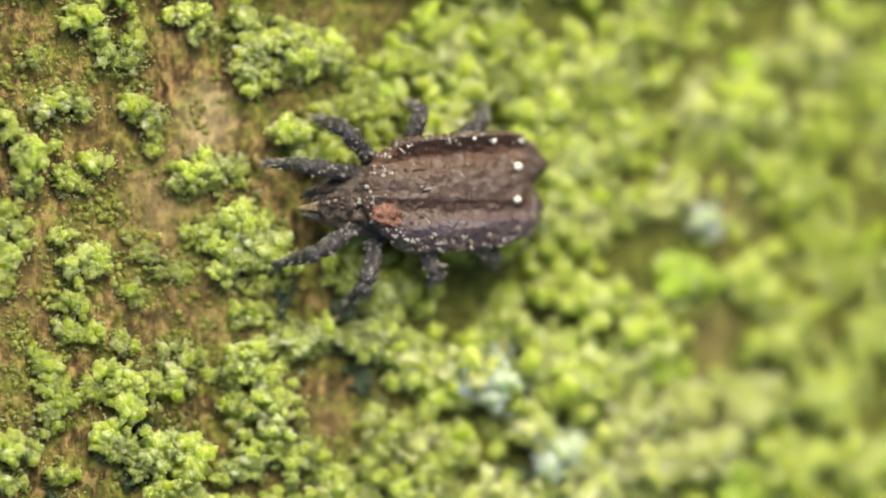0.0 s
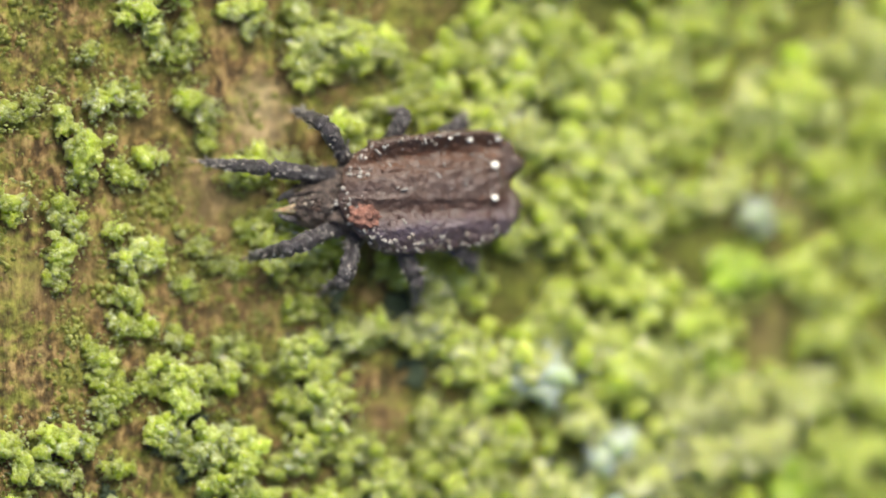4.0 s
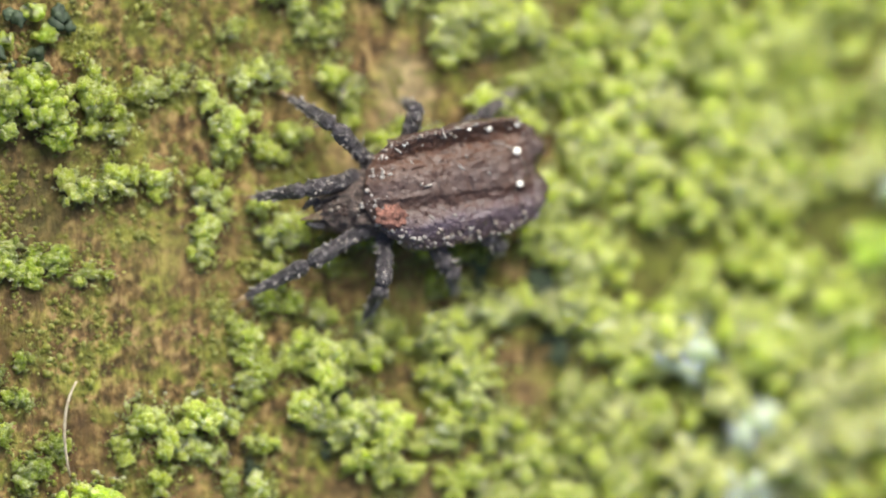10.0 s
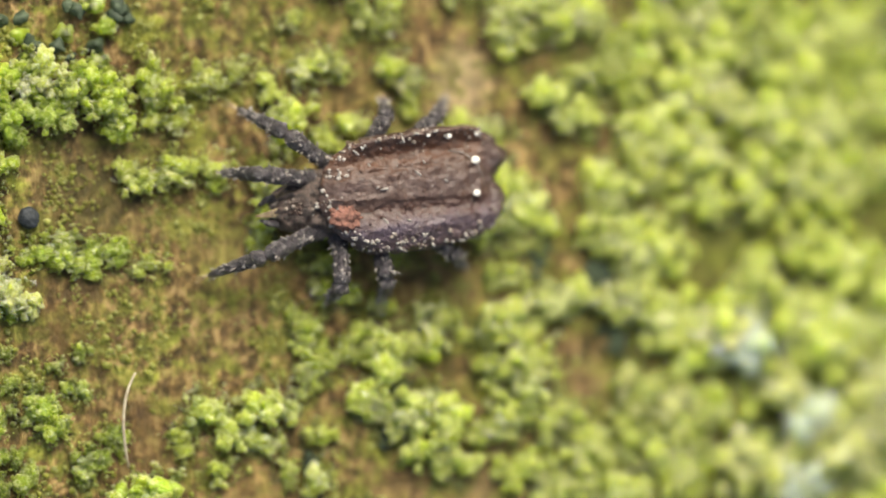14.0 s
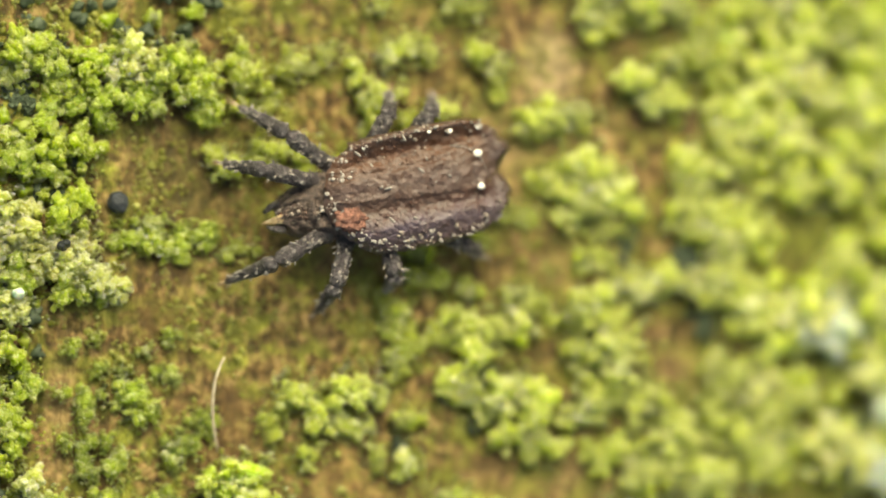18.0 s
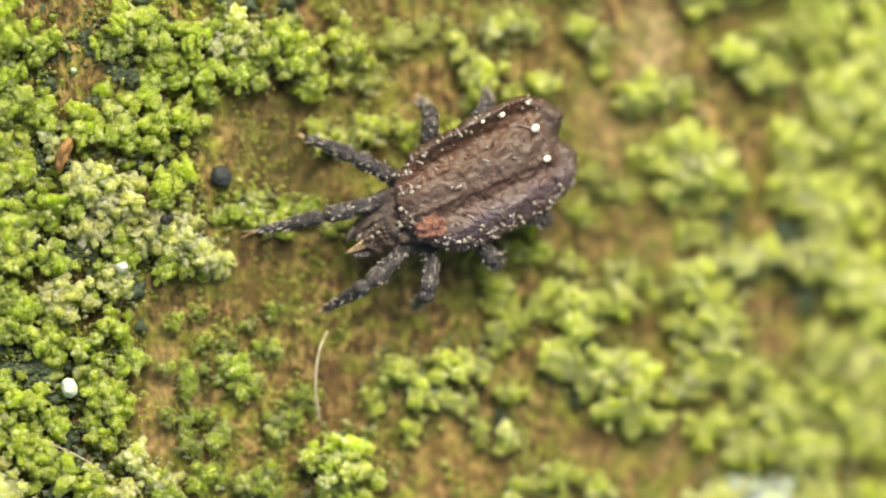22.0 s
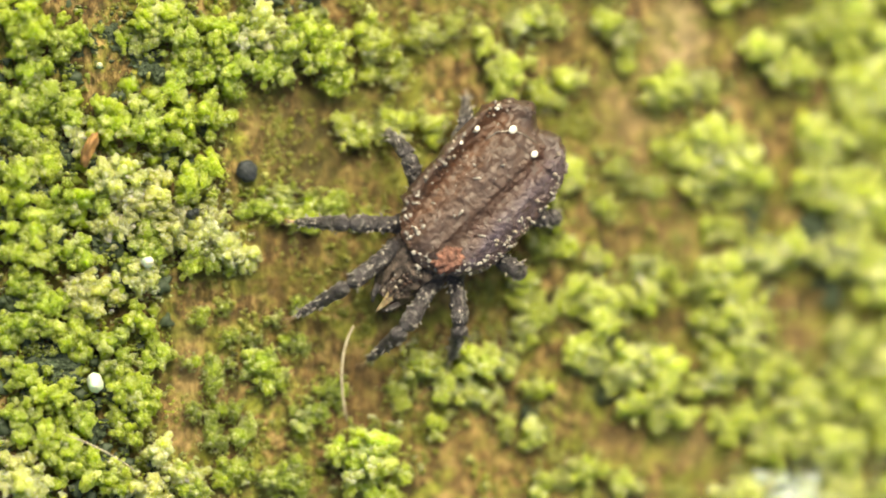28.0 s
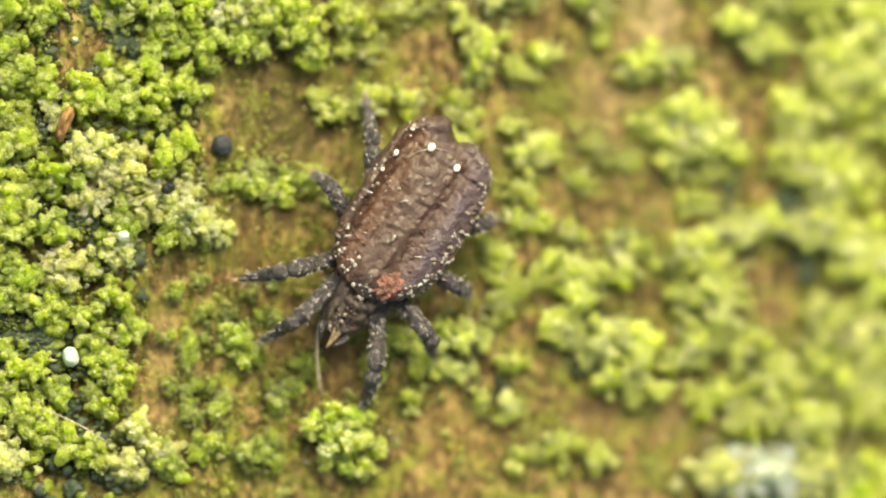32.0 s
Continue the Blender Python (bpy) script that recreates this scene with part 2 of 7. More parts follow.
def shell_material():
    """Thin brown cuticle: greyish middle plate, red-brown and violet-grey side bands (the violet is painted sky sheen),
    dusty all over.
    """
    m = Mat("mite_cuticle", 0.38, 0.46)
    wob = m.noise(14.0, 4.0, 0.6)
    sep = m.node("ShaderNodeSeparateXYZ")
    m.link(m.co, sep.inputs[0])
    add = m.node("ShaderNodeMath")
    add.operation, add.inputs[1].default_value = "MULTIPLY_ADD", 1.0
    sub = m.node("ShaderNodeMath")
    sub.operation, sub.inputs[1].default_value, sub.inputs[2].default_value = "MULTIPLY_ADD", 0.10, 0.45
    m.link(wob, sub.inputs[0])
    m.link(sep.outputs["Y"], add.inputs[0])
    m.link(sub.outputs[0], add.inputs[2])
    # the left wing's violet-grey puts the sky's reflection into the base colour
    c = m.ramp(add.outputs[0], (0.24, (0.080, 0.042, 0.032)), (0.29, (0.088, 0.030, 0.011)), (0.345, (0.105, 0.034, 0.009)), (0.40, (0.076, 0.030, 0.014)), (0.46, (0.098, 0.053, 0.039)),
               (0.53, (0.084, 0.043, 0.030)), (0.57, (0.058, 0.019, 0.008)), (0.61, (0.074, 0.032, 0.027)), (0.655, (0.088, 0.057, 0.070)), (0.76, (0.080, 0.046, 0.049)))
    rear = m.node("ShaderNodeMath")
    rear.operation, rear.inputs[1].default_value = "MULTIPLY_ADD", 0.16
    back = m.node("ShaderNodeMath")
    back.operation, back.inputs[1].default_value = "ADD", 0.45
    m.link(sep.outputs["X"], back.inputs[0])
    m.link(wob, rear.inputs[0])
    m.link(back.outputs[0], rear.inputs[2])
    c = m.mix(m.ramp(rear.outputs[0], (0.14, grey(0.75)), (0.23, grey(0.0))), c, (0.048, 0.030, 0.027))
    streak = m.noise(16.0, 5.0, 0.6, (0.45, 1.4, 1.0), 0.8)
    c = m.mix(m.ramp(streak, (0.40, grey(0.28)), (0.56, grey(0.0))), c, (0.070, 0.028, 0.011))
    c = m.mix(m.ramp(m.noise(9.0, 5.0, 0.65), (0.42, grey(0.0)), (0.66, grey(0.55))), c, (0.060, 0.024, 0.010))
    dust = m.ramp(m.noise(55.0, 6.0, 0.8), (0.56, grey(0.0)), (0.68, grey(0.4)))
    c = m.mix(m.ramp(m.noise(30.0, 5.0, 0.75), (0.36, grey(0.6)), (0.48, grey(0.0))), c, (0.030, 0.013, 0.007))
    m.colour(m.mix(dust, m.mix(1.0, c, (0.78, 0.84, 0.92), "MULTIPLY"), (0.24, 0.175, 0.145)))
    m.bump(m.noise(40.0, 6.0, 0.72), 0.012, 1.0)
    m.b.inputs["Coat Weight"].default_value, m.b.inputs["Coat Roughness"].default_value = 0.22, 0.32
    return m.m


def plain(name, a, b, scale, depth, rough=0.6, spec=0.3, sub=0.0):
    m = Mat(name, rough, spec)
    m.colour(m.ramp(m.noise(scale, 5.0, 0.6), (0.35, a), (0.65, b)))
    m.bump(m.noise(scale * 2.2, 4.0), depth, 0.8)
    m.b.inputs["Subsurface Weight"].default_value = sub
    m.b.inputs["Subsurface Scale"].default_value = 0.03 * MM
    return m.m


def leg_material():
    """Blackish cuticle with patches of whitish dust."""
    m = Mat("mite_leg_cuticle", 0.34, 0.55)
    c = m.ramp(m.noise(45.0, 5.0, 0.6), (0.35, (0.010, 0.008, 0.009)), (0.65, (0.060, 0.048, 0.051)))
    c = m.mix(m.ramp(m.noise(38.0, 6.0, 0.75), (0.54, grey(0.0)), (0.66, grey(0.8))), c, (0.27, 0.245, 0.23))
    m.colour(c)
    m.bump(m.noise(70.0, 5.0, 0.65), 0.020, 1.0)
    return m.m


WOOD = wood_material()
SHELL = shell_material()
LEG = leg_material()
PALE_CRUST = plain("pale_crumb", (0.07, 0.055, 0.045), (0.27, 0.225, 0.185), 60.0, 0.004, 0.6, 0.2)
HEAD = plain("mite_head_cuticle", (0.020, 0.014, 0.011), (0.130, 0.092, 0.075), 50.0, 0.022, 0.5, 0.4)
SETA = plain("pale_bristle", (0.12, 0.10, 0.085), (0.33, 0.30, 0.265), 60.0, 0.002, 0.45, 0.4)
PEARL = plain("white_gland_wax", (0.55, 0.50, 0.43), (0.76, 0.72, 0.64), 60.0, 0.002, 0.4, 0.4)
RUST = plain("rust_red_cuticle", (0.060, 0.024, 0.016), (0.26, 0.115, 0.080), 34.0, 0.022, 0.55, 0.35)
HORN = plain("horn_yellow_mouthpart", (0.17, 0.115, 0.055), (0.36, 0.27, 0.15), 30.0, 0.004, 0.4, 0.45, 0.2)
FIBRE = plain("pale_plant_hair", (0.24, 0.19, 0.12), (0.44, 0.38, 0.27), 30.0, 0.002, 0.4, 0.4)
BEAD = plain("black_fungus_skin", (0.006, 0.008, 0.009), (0.028, 0.032, 0.036), 40.0, 0.008, 0.55, 0.25)
EGG = plain("white_egg_skin", (0.42, 0.50, 0.36), (0.60, 0.66, 0.50), 30.0, 0.003, 0.4, 0.4, 0.3)
SPLINT = plain("brown_splinter", (0.16, 0.075, 0.025), (0.36, 0.19, 0.08), 30.0, 0.006)
SOIL = plain("forest_soil", (0.05, 0.035, 0.02), (0.14, 0.10, 0.06), 0.4, 1.0, 0.9, 0.1)


# ---- mesh helpers ----
def mesh_of(name, verts, faces, mat, smooth=True):
    """A mesh from millimetre coordinates."""
    me = bpy.data.meshes.new(name)
    me.from_pydata([tuple(c * MM for c in v) for v in verts], [], faces)
    for m in (mat if isinstance(mat, (list, tuple)) else [mat]):
        me.materials.append(m)
    me.polygons.foreach_set("use_smooth", [smooth] * len(me.polygons))
    me.update()
    return me


def part(name, me, parent, m=None, label=""):
    ob = new(name, me)
    ob.parent = parent
    if m is not None:
        ob.matrix_basis = m
    return tagged(ob, label)


def ico(level):
    bm = bmesh.new()
    bmesh.ops.create_icosphere(bm, subdivisions=level, radius=1.0)
    v = np.array([x.co[:] for x in bm.verts])
    f = np.array([[x.index for x in p.verts] for p in bm.faces])
    bm.free()
    return v, f


ICO1, ICO2, ICO3 = ico(1), ico(2), ico(4)
GRIT = []


def blobs(spheres, base):
    """Joined little balls: rows of centre, radii."""
    kinds = base if isinstance(base, list) else [base]
    vs, fs = [], []
    for i, (c, r) in enumerate(spheres):
        bv, bf = kinds[i % len(kinds)]
        vs.append(bv * np.array(r) + np.array(c))
        fs.append(bf + i * len(bv))
    return np.concatenate(vs), np.concatenate(fs)


def gritty(base, seed, amount=0.28):
    """A ball with uneven skin."""
    r = np.random.default_rng(seed)
    return base[0] * (1 + amount * (r.random((len(base[0]), 1)) * 2 - 1)) * (0.8 + 0.4 * r.random((1, 3))), base[1]


GRIT += [gritty(ICO2, k) for k in range(9)]


def quick_mesh(name, v, f, mat, shade=None):
    me = bpy.data.meshes.new(name)
    me.vertices.add(len(v))
    me.vertices.foreach_set("co", (np.asarray(v) * MM).astype(np.float32).ravel())
    n = f.shape[1]
    me.loops.add(f.size)
    me.loops.foreach_set("vertex_index", f.astype(np.int32).ravel())
    me.polygons.add(len(f))
    me.polygons.foreach_set("loop_start", np.arange(0, f.size, n, dtype=np.int32))
    me.polygons.foreach_set("use_smooth", np.ones(len(f), dtype=bool))
    if mat:
        me.materials.append(mat)
    if shade is not None:
        me.attributes.new("shade", "FLOAT", "POINT").data.foreach_set("value", np.asarray(shade, dtype=np.float32))
    me.update(calc_edges=True)
    me.validate()
    return me


def grain_shades(count, base, seed):
    """One random shade for each ball of a joined heap."""
    return np.repeat(np.random.default_rng(seed).random(count), len(base[0]))


def tube(points, radii, sides=6):
    """A tapered tube along points."""
    vs, fs = [], []
    pts = [Vector(p) for p in points]
    for i, p in enumerate(pts):
        d = (pts[min(i + 1, len(pts) - 1)] - pts[max(i - 1, 0)]).normalized()
        a = d.cross(Vector((0.3, 0.1, 1.0))).normalized()
        b = d.cross(a)
        for k in range(sides):
            w = 2 * math.pi * k / sides
            vs.append(p + (a * math.cos(w) + b * math.sin(w)) * radii[i])
    for i in range(len(pts) - 1):
        for k in range(sides):
            j = (k + 1) % sides
            fs.append((i * sides + k, i * sides + j, (i + 1) * sides + j, (i + 1) * sides + k))
    fs.append(tuple(range(sides - 1, -1, -1)))
    fs.append(tuple((len(pts) - 1) * sides + k for k in range(sides)))
    return vs, fs


# ---- ground far below and the branch ----
def relief(x, y):
    """Weathered grain along y: ridges, furrows and shallow pits, in mm."""
    g = noise.noise((x * 4.2, y * 0.42, 3.1)) * 0.035 + noise.noise((x * 11.0, y * 1.1, 7.7)) * 0.016
    g += noise.noise((x * 1.1, y * 0.7, 1.3)) * 0.05 + noise.noise((x * 26.0, y * 6.0, 5.0)) * 0.006
    return g


def build_branch():
    def steps(lo, hi, fine, out, n):
        mid = list(np.arange(lo, hi, fine))
        a = [lo - (lo - out[0]) * (i / n) ** 3.0 for i in range(n, 0, -1)]
        b = [hi + (out[1] - hi) * (i / n) ** 3.0 for i in range(0, n + 1)]
        return a + mid + b
    ang = steps(-0.02, 0.53, 0.0013, (-math.pi + 0.26, math.pi + 0.20), 30)[:-1]
    ys = steps(-2.6, 2.6, 0.028, (-600.0, 600.0), 40)
    na, ny = len(ang), len(ys)
    v = np.zeros((ny * na + 2, 3))
    for j, y in enumerate(ys):
        for i, a in enumerate(ang):
            x = BRANCH_R * math.sin(a)
            r = BRANCH_R + relief(x + BRANCH_X, y) - 0.03
            v[j * na + i] = (BRANCH_X + r * math.sin(a), y, r * math.cos(a) - BRANCH_R)
    v[-2], v[-1] = (BRANCH_X, -602.0, -BRANCH_R), (BRANCH_X, 602.0, -BRANCH_R)
    faces = [(j * na + i, j * na + (i + 1) % na, (j + 1) * na + (i + 1) % na, (j + 1) * na + i)
             for j in range(ny - 1) for i in range(na)]
    faces += [(ny * na, (i + 1) % na, i) for i in range(na)]
    top = (ny - 1) * na
    faces += [(ny * na + 1, top + i, top + (i + 1) % na) for i in range(na)]
    ob = new("branch", mesh_of("branch", v.tolist(), faces, WOOD))
    return tagged(ob, "weathered bare brown wooden branch stained with green algae", "branch")


build_branch()
gm = mesh_of("ground", [(-2e6, -2e6, -40), (2e6, -2e6, -40), (2e6, 2e6, -40), (-2e6, 2e6, -40)], [(0, 1, 2, 3)], SOIL)
tagged(new("ground", gm), "bare brown forest soil under the branch", "ground", kind="structure")

# ---- algae ----
rng = random.Random(11)
LABEL = {
    "y": "bright yellow-green granular algae clump on brown wood",
    "g": "saturated fresh-green granular algae clump on brown wood",
    "o": "dull olive-green granular algae clump on brown wood",
    "m": "moist moss-green granular algae clump on brown wood",
    "f": "deep green moist granular algae clump on brown wood",
    "p": "pale grey-green powdery algae clump on brown wood",
    "k": "khaki weathered crumbly algae clump on brown wood",
    "w": "whitish green powdery lichen clump on brown wood",
    "d": "flat blackish-green granules darkening the gaps between the algae clumps",
}


def granules(count, seed, sizes, buds):
    """Balls of one unit lobe: a core, granules round it and buds on the granules."""
    r = random.Random(seed)
    centres, radii = [(0.0, 0.0, -0.05)], [0.52]
    stretch = Vector((r.uniform(0.8, 1.2), r.uniform(0.8, 1.2), 1.0))
    for i in range(count):
        z = 1.0 - 1.30 * (i + 0.5) / count
        a = i * 2.39996 + r.uniform(-0.8, 0.8)
        c = Vector((math.cos(a), math.sin(a), 0)) * math.sqrt(max(0.0, 1 - z * z)) + Vector((0, 0, z))
        d = r.uniform(0.48, 0.74) * (1 + 0.60 * noise.noise(c * 1.5 + Vector((seed, 0, 0))))
        q = r.choice(sizes) * r.uniform(0.85, 1.15)
        p = Vector((c.x * stretch.x, c.y * stretch.y, c.z)) * d
        centres.append(tuple(p))
        radii.append(q)
        for _ in range(buds):
            v = (c * 0.8 + Vector((r.gauss(0, 0.6), r.gauss(0, 0.6), r.gauss(0, 0.6)))).normalized()
            centres.append(tuple(p + v * (q * 0.95)))
            radii.append(q * r.uniform(0.35, 0.60))
    return np.array(centres), np.array(radii), np.array([r.random() for _ in radii])


def lobe_shape(voxel, count, seed, sizes=(0.11, 0.14, 0.18, 0.22, 0.28), buds=3):
    """One lobe of unit size: granules grown together into one skin."""
    cen, rad, own = granules(count, seed, sizes, buds)
    v, f = blobs([(c, (q, q, q)) for c, q in zip(cen, rad)], ICO2)
    ob = bpy.data.objects.new("lobe_form", quick_mesh("lobe_form", v * 1000, f, None))
    scene.collection.objects.link(ob)
    skin = ob.modifiers.new("skin", "REMESH")
    skin.mode, skin.voxel_size = "VOXEL", voxel
    me = bpy.data.meshes.new_from_object(ob.evaluated_get(bpy.context.evaluated_depsgraph_get()))
    v = np.zeros(len(me.vertices) * 3, dtype=np.float32)
    me.vertices.foreach_get("co", v)
    v = v.reshape(-1, 3).astype(float)
    me.calc_loop_triangles()
    f = np.zeros(len(me.loop_triangles) * 3, dtype=np.int32)
    me.loop_triangles.foreach_get("vertices", f)
    f = f.reshape(-1, 3)
    bpy.data.objects.remove(ob)
    bpy.data.meshes.remove(me)
    near = np.linalg.norm(v[:, None, :] - cen[None], axis=2) - rad
    tint = own[near.argmin(axis=1)]
    shift = Vector((seed, seed * 0.7, 0))
    v = v + np.array([noise.noise_vector(Vector(p) * 1.6 + shift) * 0.10 for p in v.tolist()])
    return v, f, tint


def lobe_mesh(shape):
    v, f, tint = shape
    return quick_mesh("lobe", v, f, None, tint)


def painted(me, mat):
    me = me.copy()
    me.materials.clear()
    me.materials.append(mat)
    return me


LOW = [lobe_shape(0.26, 12, 300 + k, (0.26, 0.32, 0.38), 0) for k in range(8)]
MIDDLE = [lobe_shape(0.16, 24, 40 + 7 * k, (0.16, 0.20, 0.25, 0.32), 1) for k in range(10)]
FINE = [lobe_shape(0.088, 38, 41 + 7 * k) for k in range(14)]
SHAPES = {fine: [lobe_mesh(x) for x in (FINE if fine else MIDDLE)] for fine in (False, True)}
LOBES = {(t, fine): [painted(me, ALGAE[t]) for me in SHAPES[fine]] for t in ALGAE for fine in (False, True)}


def clump(x, y, rx, ry, h, tone, fine=True):
    """A heap of lobes over an uneven oval of radii rx, ry and height h."""
    fine = fine or x < 1.5
    base = new("algae_clump")
    base.matrix_basis = mm(x, y, wood_z(x) - 0.02)
    tagged(base, LABEL[tone], "algae", "algae clumps on the branch")
    n = max(3, min(24, round(rx * ry / (0.0018 if tone in "pwkd" else 0.0024 if fine else 0.0034))))
    s = math.sqrt(rx * ry / n) * (1.08 if fine else 1.22)
    turn = rng.uniform(0, 6.28)
    heart = part("lobe", rng.choice(LOBES[tone, fine]), base)
    heart.matrix_basis = mm(0, 0, 0.18 * h, rng.uniform(-15, 15), rng.uniform(-15, 15), 0) @ Matrix.Diagonal((0.66 * rx, 0.66 * ry, 0.66 * h, 1))
    for i in range(n):
        q = math.sqrt((i + 0.6) / n)
        a = turn + i * 2.39996 + rng.uniform(-0.45, 0.45)
        q *= rng.uniform(0.62, 1.02)
        lx, ly = q * rx * math.cos(a), q * ry * math.sin(a)
        k = s * rng.choice((0.5, 0.7, 0.85, 1.0, 1.15, 1.35)) * (1.08 - 0.25 * q) * rng.uniform(0.9, 1.1)
        top = h * (1.0 - 0.50 * q * q) * rng.uniform(0.75, 1.12)
        slope = wood_z(x + lx) - wood_z(x)
        kz = max(min(k, top), 0.45 * top, 0.7 * k)
        ob = part("lobe", rng.choice(LOBES[tone, fine]), base)
        ob.matrix_basis = mm(lx, ly, slope + max(0.0, top - kz * 0.95), rng.uniform(-30, 30), rng.uniform(-30, 30), rng.uniform(0, 360)) @ Matrix.Diagonal((k * rng.uniform(0.8, 1.25), k, kz, 1))
    crumbs = part("foot_crust", rng.choice(CRUMBS[tone]), base, mm(0, 0, 0, 0, 0, 0) @ Matrix.Diagonal((rx, ry, 1.0, 1)), "loose granules round the foot of the clump")
    tagged(crumbs, kind="stuff")
    return base


def crumb_mesh(tone, seed):
    """Granules scattered round the foot of a clump of unit radius."""
    r = random.Random(seed)
    balls = []
    while len(balls) < 48:
        a, q = r.uniform(0, 6.28), r.gauss(0.95, 0.14)
        if noise.noise((math.cos(a) * 2.0, math.sin(a) * 2.0, seed)) < r.uniform(-0.4, 0.4):
            continue
        t = r.uniform(0.04, 0.10)
        balls.append(((q * math.cos(a), q * math.sin(a), 0.012 + 0.035 * max(0.0, 1.25 - q) * r.random()), (t * r.uniform(0.6, 1.5), t, r.uniform(0.004, 0.012))))
    return quick_mesh("foot_crust", *blobs(balls, [gritty(ICO1, k) for k in range(5)]), ALGAE[tone], grain_shades(len(balls), ICO1, seed))


CRUMBS = {t: [crumb_mesh(t, 80 + k) for k in range(4)] for t in ALGAE}
clump(0.933, -1.201, 0.217, 0.140, 0.145, "p", False)
clump(1.149, -1.202, 0.252, 0.147, 0.152, "w", False)
clump(1.367, -1.208, 0.203, 0.140, 0.145, "p", False)
clump(-1.493, -0.393, 0.059, 0.044, 0.055, "f")
clump(-1.369, -0.488, 0.053, 0.044, 0.052, "f")
clump(-1.543, -0.593, 0.047, 0.041, 0.048, "f")
clump(-1.439, -0.719, 0.059, 0.053, 0.055, "f")
clump(-1.339, -0.799, 0.053, 0.044, 0.055, "f")
clump(-0.999, -0.800, 0.065, 0.047, 0.055, "f")
clump(-0.944, -0.720, 0.047, 0.041, 0.048, "m")
clump(-1.306, -1.074, 0.071, 0.053, 0.062, "f")
clump(-1.184, -1.125, 0.059, 0.047, 0.055, "f")
clump(-1.069, -1.060, 0.065, 0.053, 0.055, "f")
clump(-1.449, -0.949, 0.053, 0.044, 0.048, "f")
clump(-1.513, -0.818, 0.044, 0.047, 0.048, "f")
clump(-1.164, -0.399, 0.053, 0.041, 0.048, "f")
clump(-1.057, -0.344, 0.047, 0.041, 0.045, "f")
clump(-1.394, -0.356, 0.041, 0.035, 0.041, "f")
clump(-1.257, -0.494, 0.041, 0.035, 0.041, "f")
clump(-1.543, -1.118, 0.071, 0.059, 0.062, "p")
clump(-0.744, -1.033, 0.224, 0.165, 0.189, "y")
clump(-2.263, 0.904, 0.183, 0.183, 0.207, "m")
clump(-2.065, 0.843, 0.147, 0.133, 0.138, "f")
clump(-2.214, 0.718, 0.147, 0.118, 0.121, "f")
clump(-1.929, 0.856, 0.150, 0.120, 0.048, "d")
clump(-1.692, 0.931, 0.153, 0.133, 0.155, "m")
clump(-1.592, 0.869, 0.133, 0.124, 0.138, "f")
clump(-1.767, 0.819, 0.118, 0.103, 0.096, "f")
clump(-1.518, 0.769, 0.124, 0.112, 0.117, "m")
clump(-1.368, 0.882, 0.162, 0.133, 0.165, "m")
clump(-1.231, 0.895, 0.147, 0.124, 0.155, "p")
clump(-1.069, 0.858, 0.142, 0.133, 0.165, "m")
clump(-1.169, 0.728, 0.133, 0.112, 0.131, "f")
clump(-0.956, 0.771, 0.133, 0.118, 0.138, "m")
clump(-0.889, 0.679, 0.100, 0.083, 0.103, "m")
clump(-0.756, 0.872, 0.124, 0.142, 0.109, "o")
clump(-0.699, 0.797, 0.088, 0.094, 0.087, "o")
clump(-1.381, 0.707, 0.133, 0.133, 0.131, "f")
clump(-1.356, 0.632, 0.074, 0.074, 0.086, "m")
clump(-1.580, 0.652, 0.074, 0.074, 0.117, "g")
clump(-1.743, 0.719, 0.090, 0.080, 0.055, "d")
clump(-2.214, 0.581, 0.142, 0.103, 0.131, "f")
clump(-2.314, 0.531, 0.118, 0.118, 0.131, "f")
clump(-2.103, 0.531, 0.112, 0.112, 0.090, "f")
clump(-2.036, 0.401, 0.080, 0.094, 0.117, "p")
clump(-1.886, 0.476, 0.136, 0.133, 0.165, "m")
clump(-1.712, 0.469, 0.118, 0.118, 0.145, "f")
clump(-1.572, 0.494, 0.142, 0.142, 0.172, "m")
clump(-1.438, 0.495, 0.094, 0.133, 0.131, "m")
clump(-1.618, 0.394, 0.177, 0.074, 0.083, "f")
clump(-2.265, 0.406, 0.147, 0.124, 0.090, "m")
clump(-2.178, 0.281, 0.142, 0.124, 0.090, "m")
clump(-2.091, 0.319, 0.060, 0.060, 0.041, "d")
clump(-2.301, 0.206, 0.147, 0.153, 0.155, "m")
clump(-2.290, 0.381, 0.088, 0.059, 0.069, "f")
clump(-1.866, 0.226, 0.165, 0.124, 0.172, "p")
clump(-1.512, 0.232, 0.133, 0.118, 0.172, "m")
clump(-1.717, 0.127, 0.183, 0.124, 0.152, "k")
clump(-2.040, 0.132, 0.177, 0.124, 0.152, "f")
clump(-2.214, 0.032, 0.183, 0.142, 0.152, "m")
clump(-1.617, 0.007, 0.177, 0.118, 0.145, "k")
clump(-1.456, 0.082, 0.100, 0.106, 0.117, "k")
clump(-1.867, 0.007, 0.153, 0.118, 0.110, "k")
clump(-1.513, -0.118, 0.118, 0.083, 0.145, "m")
clump(-1.413, -0.131, 0.071, 0.065, 0.124, "m")
clump(-1.306, -0.111, 0.080, 0.083, 0.131, "p")
clump(-1.493, -0.018, 0.136, 0.118, 0.158, "p")
clump(-1.386, -0.111, 0.100, 0.088, 0.145, "p")
clump(-1.729, -0.081, 0.142, 0.106, 0.131, "f")
clump(-1.892, -0.093, 0.120, 0.070, 0.048, "d")
clump(-2.040, -0.118, 0.153, 0.118, 0.117, "f")
clump(-2.264, -0.118, 0.147, 0.124, 0.131, "m")
clump(-1.754, -0.223, 0.147, 0.100, 0.131, "p")
